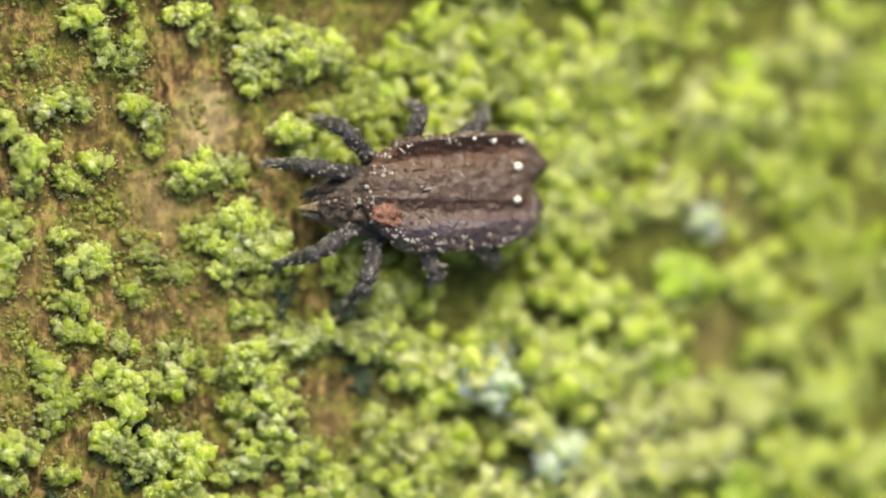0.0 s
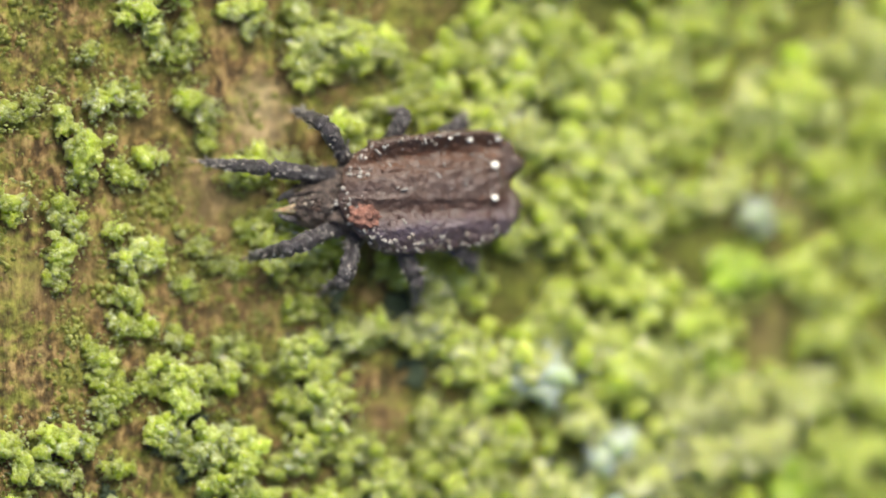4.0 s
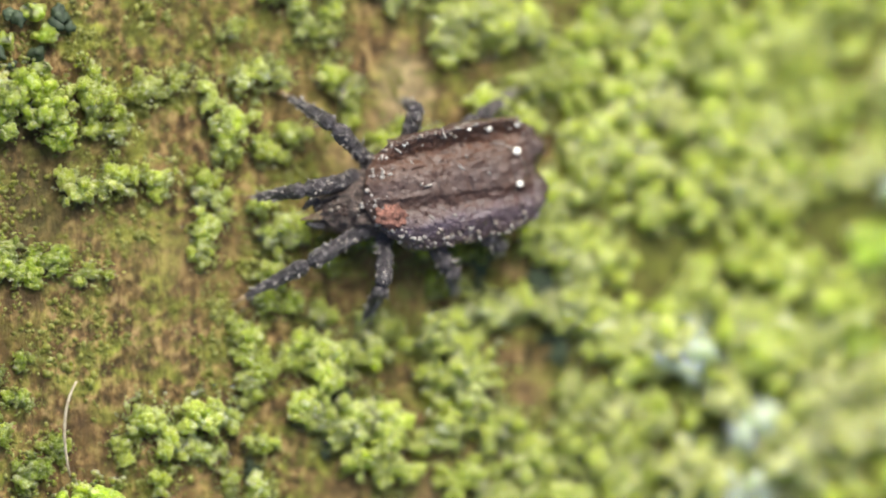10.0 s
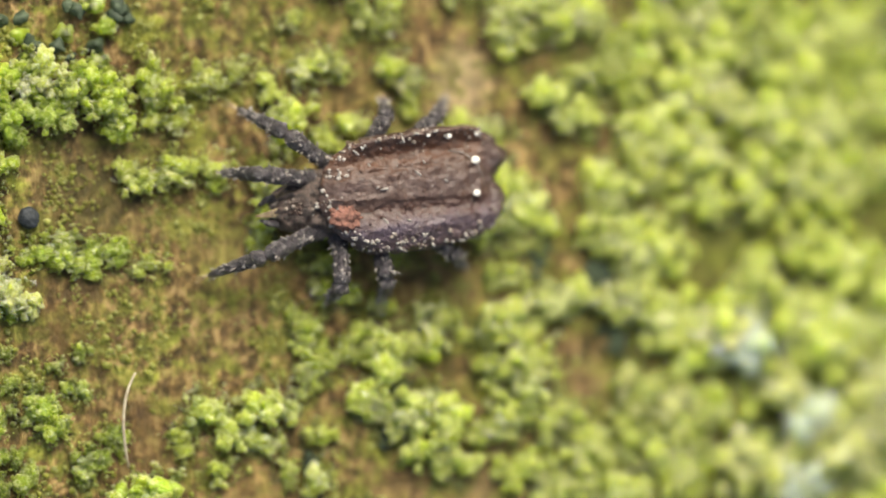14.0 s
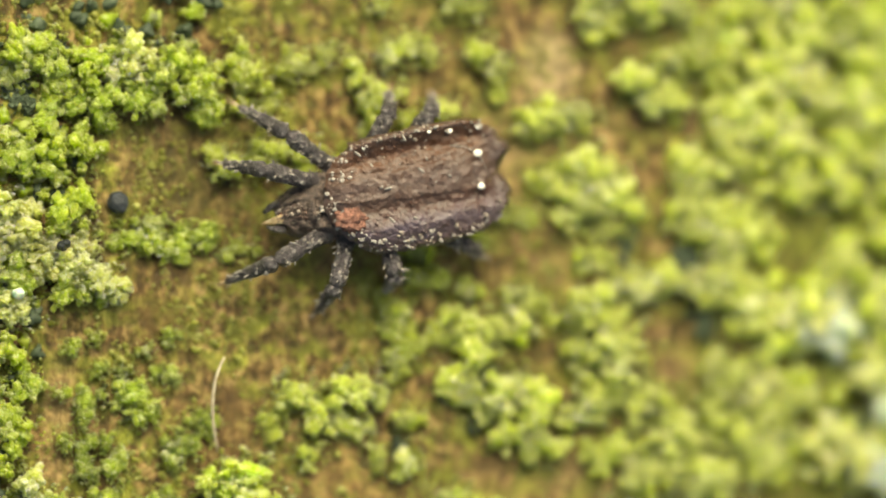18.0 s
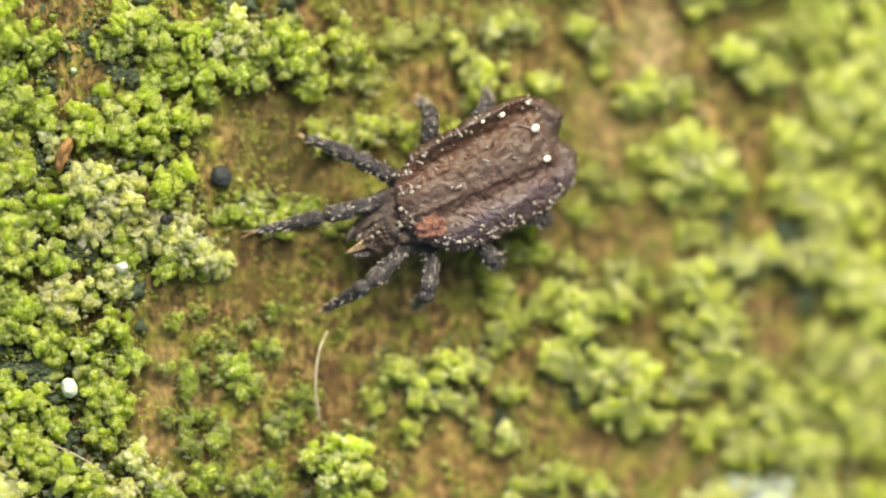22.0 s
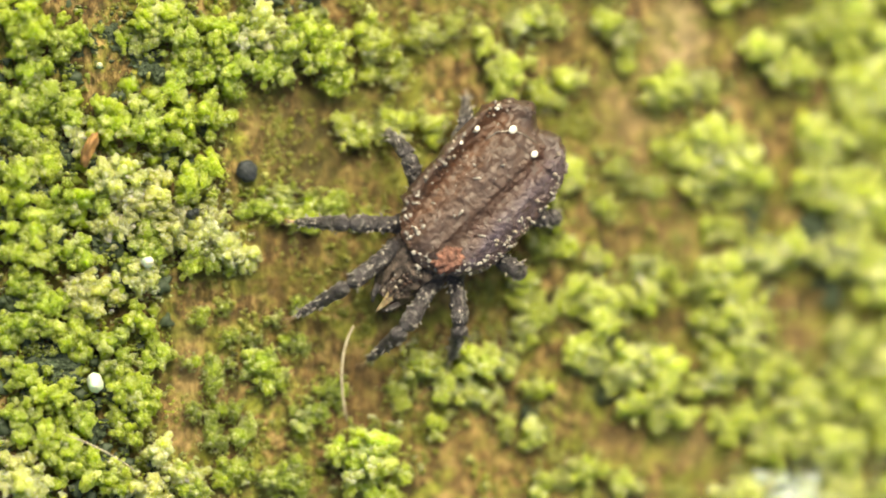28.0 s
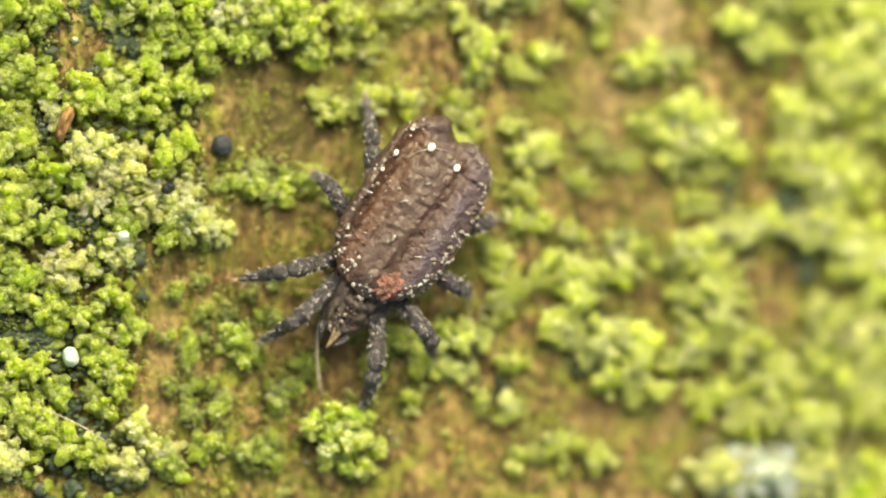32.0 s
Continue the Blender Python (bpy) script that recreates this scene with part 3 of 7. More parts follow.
clump(-1.991, -0.305, 0.142, 0.118, 0.124, "k")
clump(-2.214, -0.293, 0.153, 0.133, 0.117, "f")
clump(-1.779, -0.398, 0.088, 0.088, 0.138, "m")
clump(-1.891, -0.505, 0.142, 0.100, 0.124, "f")
clump(-2.065, -0.467, 0.124, 0.133, 0.124, "m")
clump(-2.264, -0.417, 0.136, 0.133, 0.117, "f")
clump(-1.688, -0.543, 0.074, 0.100, 0.090, "f")
clump(-1.837, -0.605, 0.100, 0.088, 0.096, "m")
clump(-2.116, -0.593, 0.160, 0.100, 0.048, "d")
clump(-2.140, -0.742, 0.165, 0.088, 0.138, "m")
clump(-2.264, -0.642, 0.118, 0.118, 0.103, "f")
clump(-2.016, -0.830, 0.118, 0.088, 0.110, "f")
clump(-1.811, -0.692, 0.106, 0.133, 0.138, "m")
clump(-1.729, -0.780, 0.118, 0.100, 0.131, "m")
clump(-2.264, -0.854, 0.124, 0.124, 0.117, "f")
clump(-2.152, -0.954, 0.162, 0.124, 0.131, "m")
clump(-1.967, -0.917, 0.080, 0.080, 0.048, "d")
clump(-1.817, -0.892, 0.077, 0.088, 0.103, "m")
clump(-1.680, -0.993, 0.088, 0.083, 0.124, "p")
clump(-1.593, -1.080, 0.094, 0.083, 0.117, "p")
clump(-2.040, -1.054, 0.136, 0.106, 0.131, "m")
clump(-1.879, -1.105, 0.136, 0.106, 0.124, "m")
clump(-2.239, -1.128, 0.177, 0.106, 0.145, "p")
clump(-1.742, -1.155, 0.147, 0.088, 0.117, "k")
clump(-1.518, -1.156, 0.118, 0.088, 0.096, "f")
clump(-2.314, -1.041, 0.118, 0.118, 0.103, "k")
clump(-1.319, -0.919, 0.088, 0.088, 0.055, "f")
clump(-1.231, -0.594, 0.133, 0.112, 0.076, "f")
clump(-1.169, -0.669, 0.118, 0.094, 0.083, "m")
clump(-1.069, -0.519, 0.074, 0.059, 0.048, "f")
clump(-1.019, -0.845, 0.103, 0.088, 0.055, "f")
clump(-0.894, -0.720, 0.074, 0.065, 0.048, "f")
clump(-0.769, -0.983, 0.147, 0.106, 0.152, "g")
clump(-0.744, -1.096, 0.133, 0.118, 0.094, "g")
clump(-1.356, -1.081, 0.100, 0.094, 0.090, "m")
clump(-1.119, -1.120, 0.118, 0.077, 0.062, "f")
clump(-1.419, -0.644, 0.074, 0.074, 0.041, "f")
clump(-1.444, -0.844, 0.059, 0.088, 0.041, "f")
clump(-1.244, 0.095, 0.147, 0.077, 0.062, "f")
clump(-1.069, 0.057, 0.133, 0.074, 0.062, "m")
clump(-0.919, 0.107, 0.147, 0.071, 0.062, "f")
clump(-1.119, 0.170, 0.118, 0.053, 0.041, "f")
clump(-0.769, 0.045, 0.118, 0.059, 0.051, "o")
clump(-0.794, 0.408, 0.118, 0.094, 0.087, "o")
clump(-0.619, 0.484, 0.103, 0.103, 0.080, "o")
clump(-0.468, 0.472, 0.133, 0.083, 0.087, "o")
clump(-0.217, 0.812, 0.059, 0.100, 0.094, "y")
clump(-0.129, 0.699, 0.124, 0.136, 0.131, "y")
clump(0.161, 0.667, 0.077, 0.065, 0.094, "y")
clump(0.035, 0.586, 0.103, 0.074, 0.080, "o")
clump(-0.028, 0.938, 0.118, 0.083, 0.094, "y")
clump(-0.518, 0.861, 0.118, 0.077, 0.043, "o")
clump(-0.368, 0.912, 0.088, 0.059, 0.043, "o")
clump(-0.644, 0.685, 0.118, 0.065, 0.036, "o")
clump(0.616, 0.639, 0.162, 0.077, 0.123, "y", False)
clump(0.515, 0.588, 0.088, 0.083, 0.094, "o", False)
clump(0.389, 0.865, 0.088, 0.059, 0.051, "o", False)
clump(1.023, 0.804, 0.147, 0.105, 0.160, "y", False)
clump(1.151, 0.717, 0.147, 0.098, 0.131, "y", False)
clump(0.799, 0.412, 0.119, 0.126, 0.145, "y", False)
clump(0.896, 0.273, 0.154, 0.140, 0.145, "y", False)
clump(0.731, 0.185, 0.094, 0.100, 0.131, "y", False)
clump(0.617, 0.361, 0.088, 0.071, 0.080, "o", False)
clump(1.304, 0.413, 0.175, 0.119, 0.145, "y", False)
clump(1.278, 0.211, 0.158, 0.140, 0.145, "y", False)
clump(1.420, 0.030, 0.120, 0.080, 0.120, "y", False)
clump(1.509, 0.642, 0.175, 0.175, 0.145, "y", False)
clump(1.355, 0.870, 0.175, 0.119, 0.131, "o", False)
clump(0.819, -0.194, 0.175, 0.091, 0.152, "y", False)
clump(1.023, -0.118, 0.175, 0.077, 0.131, "y", False)
clump(1.210, -0.115, 0.140, 0.060, 0.120, "y", False)
clump(1.406, -0.068, 0.158, 0.119, 0.145, "y", False)
clump(1.509, -0.194, 0.154, 0.126, 0.145, "y", False)
clump(0.249, -0.282, 0.118, 0.100, 0.131, "y")
clump(0.312, -0.395, 0.100, 0.112, 0.131, "y", False)
clump(0.490, -0.307, 0.100, 0.088, 0.116, "o", False)
clump(0.211, -0.546, 0.118, 0.100, 0.145, "y")
clump(0.111, -0.345, 0.088, 0.077, 0.087, "o")
clump(0.413, -0.597, 0.147, 0.133, 0.160, "y", False)
clump(0.553, -0.673, 0.147, 0.165, 0.181, "y", False)
clump(0.439, -0.786, 0.147, 0.112, 0.160, "y", False)
clump(0.591, -0.824, 0.118, 0.118, 0.167, "y", False)
clump(0.769, -0.712, 0.119, 0.077, 0.123, "y", False)
clump(0.921, -0.396, 0.161, 0.168, 0.160, "y", False)
clump(0.896, -0.573, 0.140, 0.119, 0.145, "y", False)
clump(1.023, -0.649, 0.119, 0.098, 0.123, "y", False)
clump(0.870, -0.270, 0.140, 0.119, 0.131, "y", False)
clump(-0.016, -0.395, 0.124, 0.106, 0.109, "o")
clump(-0.053, -0.282, 0.100, 0.088, 0.094, "o")
clump(0.073, -0.093, 0.112, 0.071, 0.080, "o")
clump(-0.104, -0.194, 0.100, 0.077, 0.072, "o")
clump(0.262, -0.131, 0.100, 0.059, 0.058, "o")
clump(-0.242, -0.583, 0.142, 0.118, 0.138, "y")
clump(-0.518, -0.595, 0.118, 0.106, 0.102, "y")
clump(-0.418, -0.696, 0.088, 0.094, 0.102, "y")
clump(-0.305, -0.721, 0.100, 0.077, 0.102, "y")
clump(-0.443, -0.871, 0.094, 0.071, 0.080, "o")
clump(-0.619, -0.720, 0.088, 0.071, 0.051, "o")
clump(0.010, -0.722, 0.100, 0.088, 0.094, "o")
clump(-0.016, -0.923, 0.088, 0.077, 0.109, "y")
clump(-0.141, -0.872, 0.077, 0.088, 0.080, "o")
clump(0.896, -0.864, 0.193, 0.112, 0.116, "o", False)
clump(1.202, -0.789, 0.175, 0.119, 0.138, "y", False)
clump(1.100, -0.953, 0.175, 0.119, 0.123, "o", False)
clump(1.509, -0.803, 0.175, 0.119, 0.138, "y", False)
clump(1.355, -1.005, 0.196, 0.140, 0.152, "y", False)
clump(0.212, -1.088, 0.118, 0.094, 0.109, "o")
clump(0.389, -1.152, 0.100, 0.077, 0.094, "o", False)
clump(0.035, -1.137, 0.100, 0.077, 0.072, "o")
clump(1.273, 0.937, 0.119, 0.091, 0.102, "o", False)
clump(1.400, 0.608, 0.126, 0.098, 0.123, "y", False)
clump(1.451, 0.457, 0.140, 0.105, 0.109, "o", False)
clump(1.630, 0.825, 0.193, 0.098, 0.145, "y", False)
clump(1.783, 0.800, 0.158, 0.098, 0.145, "p", False)
clump(1.655, 0.635, 0.140, 0.105, 0.131, "o", False)
clump(1.732, 0.521, 0.140, 0.126, 0.131, "y", False)
clump(1.732, 0.356, 0.147, 0.126, 0.138, "y", False)
clump(1.988, 0.712, 0.175, 0.119, 0.145, "y", False)
clump(1.963, 0.509, 0.158, 0.158, 0.138, "o", False)
clump(1.937, 0.356, 0.140, 0.126, 0.131, "y", False)
clump(1.375, 0.153, 0.182, 0.140, 0.145, "y", False)
clump(1.502, 0.127, 0.140, 0.154, 0.138, "y", False)
clump(1.375, -0.138, 0.161, 0.098, 0.145, "y", False)
clump(0.930, -0.491, 0.140, 0.161, 0.160, "y", False)
clump(0.817, -0.642, 0.133, 0.119, 0.138, "y", False)
clump(0.766, -0.402, 0.091, 0.140, 0.102, "o", False)
clump(1.808, -0.253, 0.196, 0.140, 0.203, "p", False)
clump(1.898, -0.304, 0.168, 0.147, 0.217, "w", False)
clump(1.706, -0.354, 0.140, 0.098, 0.160, "y", False)
clump(2.091, -0.533, 0.161, 0.119, 0.189, "p", False)
clump(2.194, -0.636, 0.147, 0.126, 0.189, "w", False)
clump(2.013, -0.889, 0.245, 0.147, 0.203, "p", False)
clump(1.886, -0.812, 0.154, 0.119, 0.160, "p", False)
clump(2.142, -0.941, 0.154, 0.119, 0.189, "w", False)
clump(1.451, -0.531, 0.182, 0.154, 0.094, "o", False)
clump(1.375, -0.733, 0.196, 0.119, 0.109, "o", False)
clump(1.630, -0.671, 0.140, 0.105, 0.116, "o", False)
clump(1.579, -0.887, 0.189, 0.140, 0.116, "o", False)
clump(1.783, -0.609, 0.161, 0.126, 0.131, "o", False)
clump(1.248, -0.910, 0.140, 0.105, 0.094, "o", False)
clump(2.271, -0.305, 0.245, 0.182, 0.189, "y", False)
clump(2.142, -0.229, 0.158, 0.140, 0.160, "y", False)
clump(2.349, 0.077, 0.189, 0.175, 0.174, "y", False)
clump(2.169, 0.102, 0.158, 0.105, 0.131, "o", False)
clump(2.272, 0.357, 0.175, 0.140, 0.145, "o", False)
clump(2.246, 0.713, 0.210, 0.158, 0.160, "y", False)
clump(2.117, 0.891, 0.210, 0.140, 0.160, "y", False)
clump(1.758, 0.990, 0.227, 0.140, 0.145, "y", False)
clump(2.066, 1.094, 0.245, 0.158, 0.131, "o", False)
clump(2.375, 0.994, 0.175, 0.140, 0.145, "o", False)
clump(2.374, -0.764, 0.175, 0.210, 0.174, "p", False)
clump(1.070, 1.163, 0.154, 0.098, 0.131, "y", False)
clump(1.222, 1.139, 0.105, 0.084, 0.123, "y", False)
clump(0.817, 1.149, 0.105, 0.119, 0.123, "y", False)
clump(0.893, 1.061, 0.084, 0.105, 0.109, "o", False)
clump(1.502, 1.116, 0.210, 0.105, 0.094, "o", False)
clump(1.681, 1.142, 0.175, 0.105, 0.109, "o", False)
clump(0.087, 1.336, 0.147, 0.071, 0.102, "y")
clump(-0.124, 1.124, 0.071, 0.047, 0.051, "o")
clump(0.136, 1.249, 0.077, 0.071, 0.087, "y")
clump(0.198, 1.162, 0.071, 0.088, 0.080, "y")
clump(0.322, 1.213, 0.077, 0.100, 0.065, "o", False)
clump(0.546, 1.326, 0.130, 0.077, 0.102, "y", False)
clump(0.596, 1.252, 0.083, 0.047, 0.072, "y", False)
clump(0.285, 1.113, 0.088, 0.065, 0.058, "o")
clump(0.087, 0.912, 0.077, 0.059, 0.080, "y")
clump(0.025, 0.962, 0.077, 0.053, 0.058, "o")
clump(0.335, 0.926, 0.106, 0.071, 0.058, "o", False)
clump(-0.124, 0.912, 0.053, 0.041, 0.051, "o")
clump(-0.173, 0.575, 0.077, 0.047, 0.065, "y")
clump(0.409, 0.776, 0.065, 0.071, 0.051, "o", False)
clump(-0.235, 0.450, 0.100, 0.088, 0.080, "o")
clump(-0.198, 0.375, 0.083, 0.071, 0.080, "y")
clump(-0.242, 0.263, 0.094, 0.100, 0.109, "y")
clump(-0.252, 0.113, 0.065, 0.065, 0.065, "o")
clump(0.000, 0.338, 0.065, 0.077, 0.094, "y")
clump(0.038, 0.226, 0.083, 0.083, 0.102, "y")
clump(0.161, 0.226, 0.106, 0.071, 0.094, "y")
clump(0.050, 0.063, 0.100, 0.100, 0.087, "o")
clump(0.000, -0.061, 0.059, 0.041, 0.072, "y")
clump(0.359, 0.275, 0.118, 0.077, 0.036, "o", False)
clump(0.471, 0.188, 0.100, 0.065, 0.036, "o", False)
clump(0.322, 0.088, 0.088, 0.059, 0.036, "o", False)
clump(0.646, 0.588, 0.130, 0.065, 0.072, "o", False)
clump(0.770, 0.639, 0.112, 0.063, 0.072, "y", False)
clump(0.783, 0.288, 0.161, 0.119, 0.123, "y", False)
clump(0.870, 0.125, 0.119, 0.084, 0.094, "o", False)
clump(0.845, -0.000, 0.140, 0.119, 0.094, "o", False)
clump(0.795, 1.315, 0.098, 0.119, 0.094, "o", False)
clump(0.883, 1.203, 0.126, 0.119, 0.116, "y", False)
clump(0.833, 1.065, 0.077, 0.126, 0.102, "y", False)
clump(1.020, 1.241, 0.105, 0.098, 0.109, "y", False)
clump(1.120, 1.129, 0.140, 0.077, 0.131, "y", False)
clump(1.020, 1.091, 0.119, 0.091, 0.094, "o", False)
clump(1.220, 0.891, 0.140, 0.105, 0.094, "o", False)
clump(1.320, 1.017, 0.154, 0.119, 0.094, "o", False)
clump(1.723, 1.069, 0.189, 0.140, 0.116, "y", False)
clump(1.672, 1.245, 0.193, 0.126, 0.109, "o", False)
clump(1.899, 1.247, 0.193, 0.140, 0.109, "o", False)
clump(0.447, -0.175, 0.059, 0.071, 0.072, "y", False)
clump(0.546, -0.188, 0.071, 0.083, 0.072, "o", False)
clump(0.397, -0.287, 0.088, 0.083, 0.102, "y", False)
clump(0.273, -0.612, 0.083, 0.077, 0.102, "y")
clump(-0.074, -0.460, 0.071, 0.077, 0.087, "y")
clump(-0.148, -0.610, 0.071, 0.065, 0.094, "y")
clump(-0.223, -0.759, 0.083, 0.065, 0.072, "y")
clump(0.347, -0.687, 0.088, 0.065, 0.102, "y", False)
clump(0.695, -0.263, 0.077, 0.059, 0.058, "o", False)
clump(1.120, -0.641, 0.105, 0.091, 0.094, "o", False)
clump(0.970, -0.113, 0.154, 0.063, 0.102, "y", False)
clump(1.170, -0.089, 0.154, 0.063, 0.109, "y", False)
clump(1.521, -0.266, 0.105, 0.105, 0.123, "y", False)
clump(1.370, -0.567, 0.126, 0.119, 0.087, "o", False)
clump(1.572, -0.568, 0.140, 0.105, 0.102, "p", False)
clump(1.975, -0.015, 0.140, 0.119, 0.109, "o", False)
clump(1.874, -0.116, 0.175, 0.084, 0.087, "o", False)
clump(2.203, 0.591, 0.147, 0.182, 0.160, "y", False)
clump(2.127, 0.440, 0.119, 0.105, 0.123, "y", False)
clump(2.330, 0.440, 0.140, 0.119, 0.123, "o", False)
clump(2.559, 1.251, 0.210, 0.154, 0.109, "o", False)
clump(2.355, 1.098, 0.196, 0.154, 0.131, "y", False)
clump(3.045, 0.987, 0.182, 0.182, 0.217, "y", False)
clump(2.815, 0.897, 0.158, 0.126, 0.160, "p", False)
clump(2.943, 0.822, 0.140, 0.105, 0.138, "y", False)
clump(2.483, 0.795, 0.196, 0.140, 0.123, "o", False)
clump(3.355, 1.206, 0.210, 0.154, 0.160, "p", False)
clump(3.511, 1.335, 0.175, 0.140, 0.145, "y", False)
clump(2.687, 0.529, 0.119, 0.119, 0.145, "p", False)
clump(2.866, 0.428, 0.105, 0.084, 0.138, "w", False)
clump(2.508, 0.491, 0.175, 0.119, 0.102, "o", False)
clump(3.252, 0.568, 0.196, 0.154, 0.145, "o", False)
clump(3.381, 0.798, 0.210, 0.154, 0.160, "o", False)
clump(3.615, 1.029, 0.175, 0.210, 0.131, "o", False)
clump(2.764, 0.161, 0.189, 0.154, 0.123, "g", False)
clump(3.071, 0.110, 0.210, 0.140, 0.152, "y", False)
clump(3.355, 0.339, 0.210, 0.140, 0.131, "o", False)
clump(3.511, 0.160, 0.210, 0.140, 0.131, "o", False)
clump(3.615, -0.070, 0.154, 0.175, 0.145, "y", False)
clump(2.610, -0.092, 0.168, 0.161, 0.181, "y", False)
clump(2.228, -0.142, 0.154, 0.140, 0.145, "y", False)
clump(2.457, -0.244, 0.161, 0.126, 0.138, "y", False)
clump(2.687, -0.283, 0.140, 0.098, 0.116, "g", False)
clump(3.200, -0.119, 0.189, 0.140, 0.145, "o", False)
clump(3.407, -0.375, 0.203, 0.161, 0.189, "y", False)
clump(3.071, -0.424, 0.189, 0.154, 0.160, "p", False)
clump(2.763, -0.423, 0.175, 0.154, 0.160, "p", False)
clump(2.508, -0.497, 0.210, 0.175, 0.167, "p", False)
clump(2.891, -0.626, 0.210, 0.161, 0.174, "p", False)
clump(3.252, -0.680, 0.231, 0.175, 0.181, "y", False)
clump(3.614, -0.709, 0.175, 0.175, 0.174, "y", False)
clump(2.635, -0.701, 0.196, 0.154, 0.167, "p", False)
clump(3.020, -0.806, 0.175, 0.105, 0.145, "g", False)
# low blackish clumps: the darkness of the gaps is put into their colour
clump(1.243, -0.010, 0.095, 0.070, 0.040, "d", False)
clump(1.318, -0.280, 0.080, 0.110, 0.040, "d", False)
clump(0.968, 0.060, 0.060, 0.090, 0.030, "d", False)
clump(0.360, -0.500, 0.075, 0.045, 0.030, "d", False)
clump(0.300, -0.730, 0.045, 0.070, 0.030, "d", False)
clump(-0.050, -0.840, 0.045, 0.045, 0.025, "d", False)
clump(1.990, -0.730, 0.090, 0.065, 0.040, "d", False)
# more clumps beyond the edges of the view
for i in range(22):
    clump(-0.3 + 0.19 * i, 1.50 + rng.uniform(-0.06, 0.06), rng.uniform(0.09, 0.14), rng.uniform(0.08, 0.11), rng.uniform(0.10, 0.16), rng.choice("yygo"), False)
for i in range(13):
    clump(3.80 + rng.uniform(-0.06, 0.06), -0.95 + 0.19 * i, rng.uniform(0.09, 0.14), rng.uniform(0.09, 0.14), rng.uniform(0.10, 0.16), rng.choice("yygp"), False)


def algae_film():
    """Thin film of single granules and crumbs over the wood, denser in patches."""
    r = random.Random(5)
    balls = []
    while len(balls) < 7000:
        x, y = r.uniform(-3.2, 4.4), r.uniform(-1.7, 1.7)
        d = noise.noise((x * 1.6, y * 1.2, 9.0)) + 0.9 * noise.noise((x * 7.0, y * 6.0, 2.0))
        if d < r.uniform(-0.25, 0.65):
            continue
        q = min(0.014, 0.0035 + r.expovariate(1.0) * 0.0026)
        for _ in range(r.choice((1, 1, 2, 3, 4))):
            px, py = x + r.gauss(0, q), y + r.gauss(0, q)
            t = q * r.uniform(0.5, 1.1)
            z = wood_z(px) + relief(px, py) - 0.03 + t * 0.3
            balls.append(((px, py, z), (t * r.uniform(0.7, 1.3), t * r.uniform(0.7, 1.3), t * r.uniform(0.3, 0.6))))
    v, f = blobs(balls, ICO1)
    ob = new("algae_film", quick_mesh("algae_film", v, f, FILM, grain_shades(len(balls), ICO1, 1)))
    tagged(ob, "thin film of tiny olive-green algae granules on wood", "algae", kind="stuff")


algae_film()


# bare places in the carpet: x, y and radius
BARE = [
    (1.243, -0.010, 0.11),
    (1.318, -0.280, 0.12),
    (1.990, -0.730, 0.10),
    (0.64, 0.79, 0.21),
    (1.15, -0.56, 0.15),
    (0.59, 0.08, 0.23),
    (0.72, -0.95, 0.14),
    (-0.42, -1.07, 0.28),
    (2.94, -0.14, 0.15),
    (1.14, -0.34, 0.15),
    (0.55, 0.94, 0.23),
    (2.56, 0.21, 0.15),
    (0.26, 0.76, 0.15),
    (0.39, -0.09, 0.12),
    (-0.27, -1.00, 0.17),
    (-0.17, -0.90, 0.12),
    (0.72, -0.11, 0.15),
    (1.76, 0.15, 0.12),
    (2.71, 0.34, 0.15),
]


def cover(x, y):
    """How densely low algae cover the wood: a carpet down the far flank and on the crown, bare strips between."""
    edge = -0.85 if y > 0.73 else (-1.45 if y > -0.05 else (-1.66 if y > -0.9 else -1.5))
    edge += 0.35 * noise.noise((y * 2.2, 1.0, 5.0)) + 0.20 * noise.noise((y * 7.0, x * 5.0, 2.0)) - 0.05
    crown = 1.0 if x < edge else 0.0
    flank = 0.95 * min(1.0, max(0.0, (x - 1.1) / 1.5))
    d = max(crown * (1.15 + 0.7 * noise.noise((x * 2.6, y * 2.6, 6.0))), flank * (0.9 + 1.3 * noise.noise((x * 2.6, y * 2.6, 6.0))))
    for bx, by, br in BARE:
        if math.hypot(x - bx, y - by) < br:
            d *= 0.05
    return d


def algae_carpet(tone, seed, count, lo, hi, small=0.030, large=0.075):
    """Low lobes of one tone that fill the ground between the clumps."""
    r = random.Random(seed)
    vs, fs, shades, base = [], [], [], 0
    for _ in range(count):
        x, y = r.uniform(lo, hi), r.uniform(-1.5, 1.5)
        if r.random() > cover(x, y):
            continue
        k = r.uniform(small, large)
        v, f, tint = r.choice(MIDDLE if x < -0.7 and k > 0.048 else LOW)
        a = r.uniform(0, 6.28)
        turn = np.array(((math.cos(a), -math.sin(a), 0), (math.sin(a), math.cos(a), 0), (0, 0, r.uniform(0.6, 1.1))))
        vs.append(v @ turn.T * k * 1.1 + np.array((x, y, wood_z(x) - 0.03 + k * r.uniform(-0.1, 0.4))))
        fs.append(f + base)
        shades.append(np.clip(tint * 0.7 + r.uniform(0.0, 0.3), 0, 1))
        base += len(v)
    ob = new("algae_carpet", quick_mesh("algae_carpet", np.concatenate(vs), np.concatenate(fs), ALGAE[tone], np.concatenate(shades)))
    tagged(ob, CARPET[tone], "algae", kind="stuff")


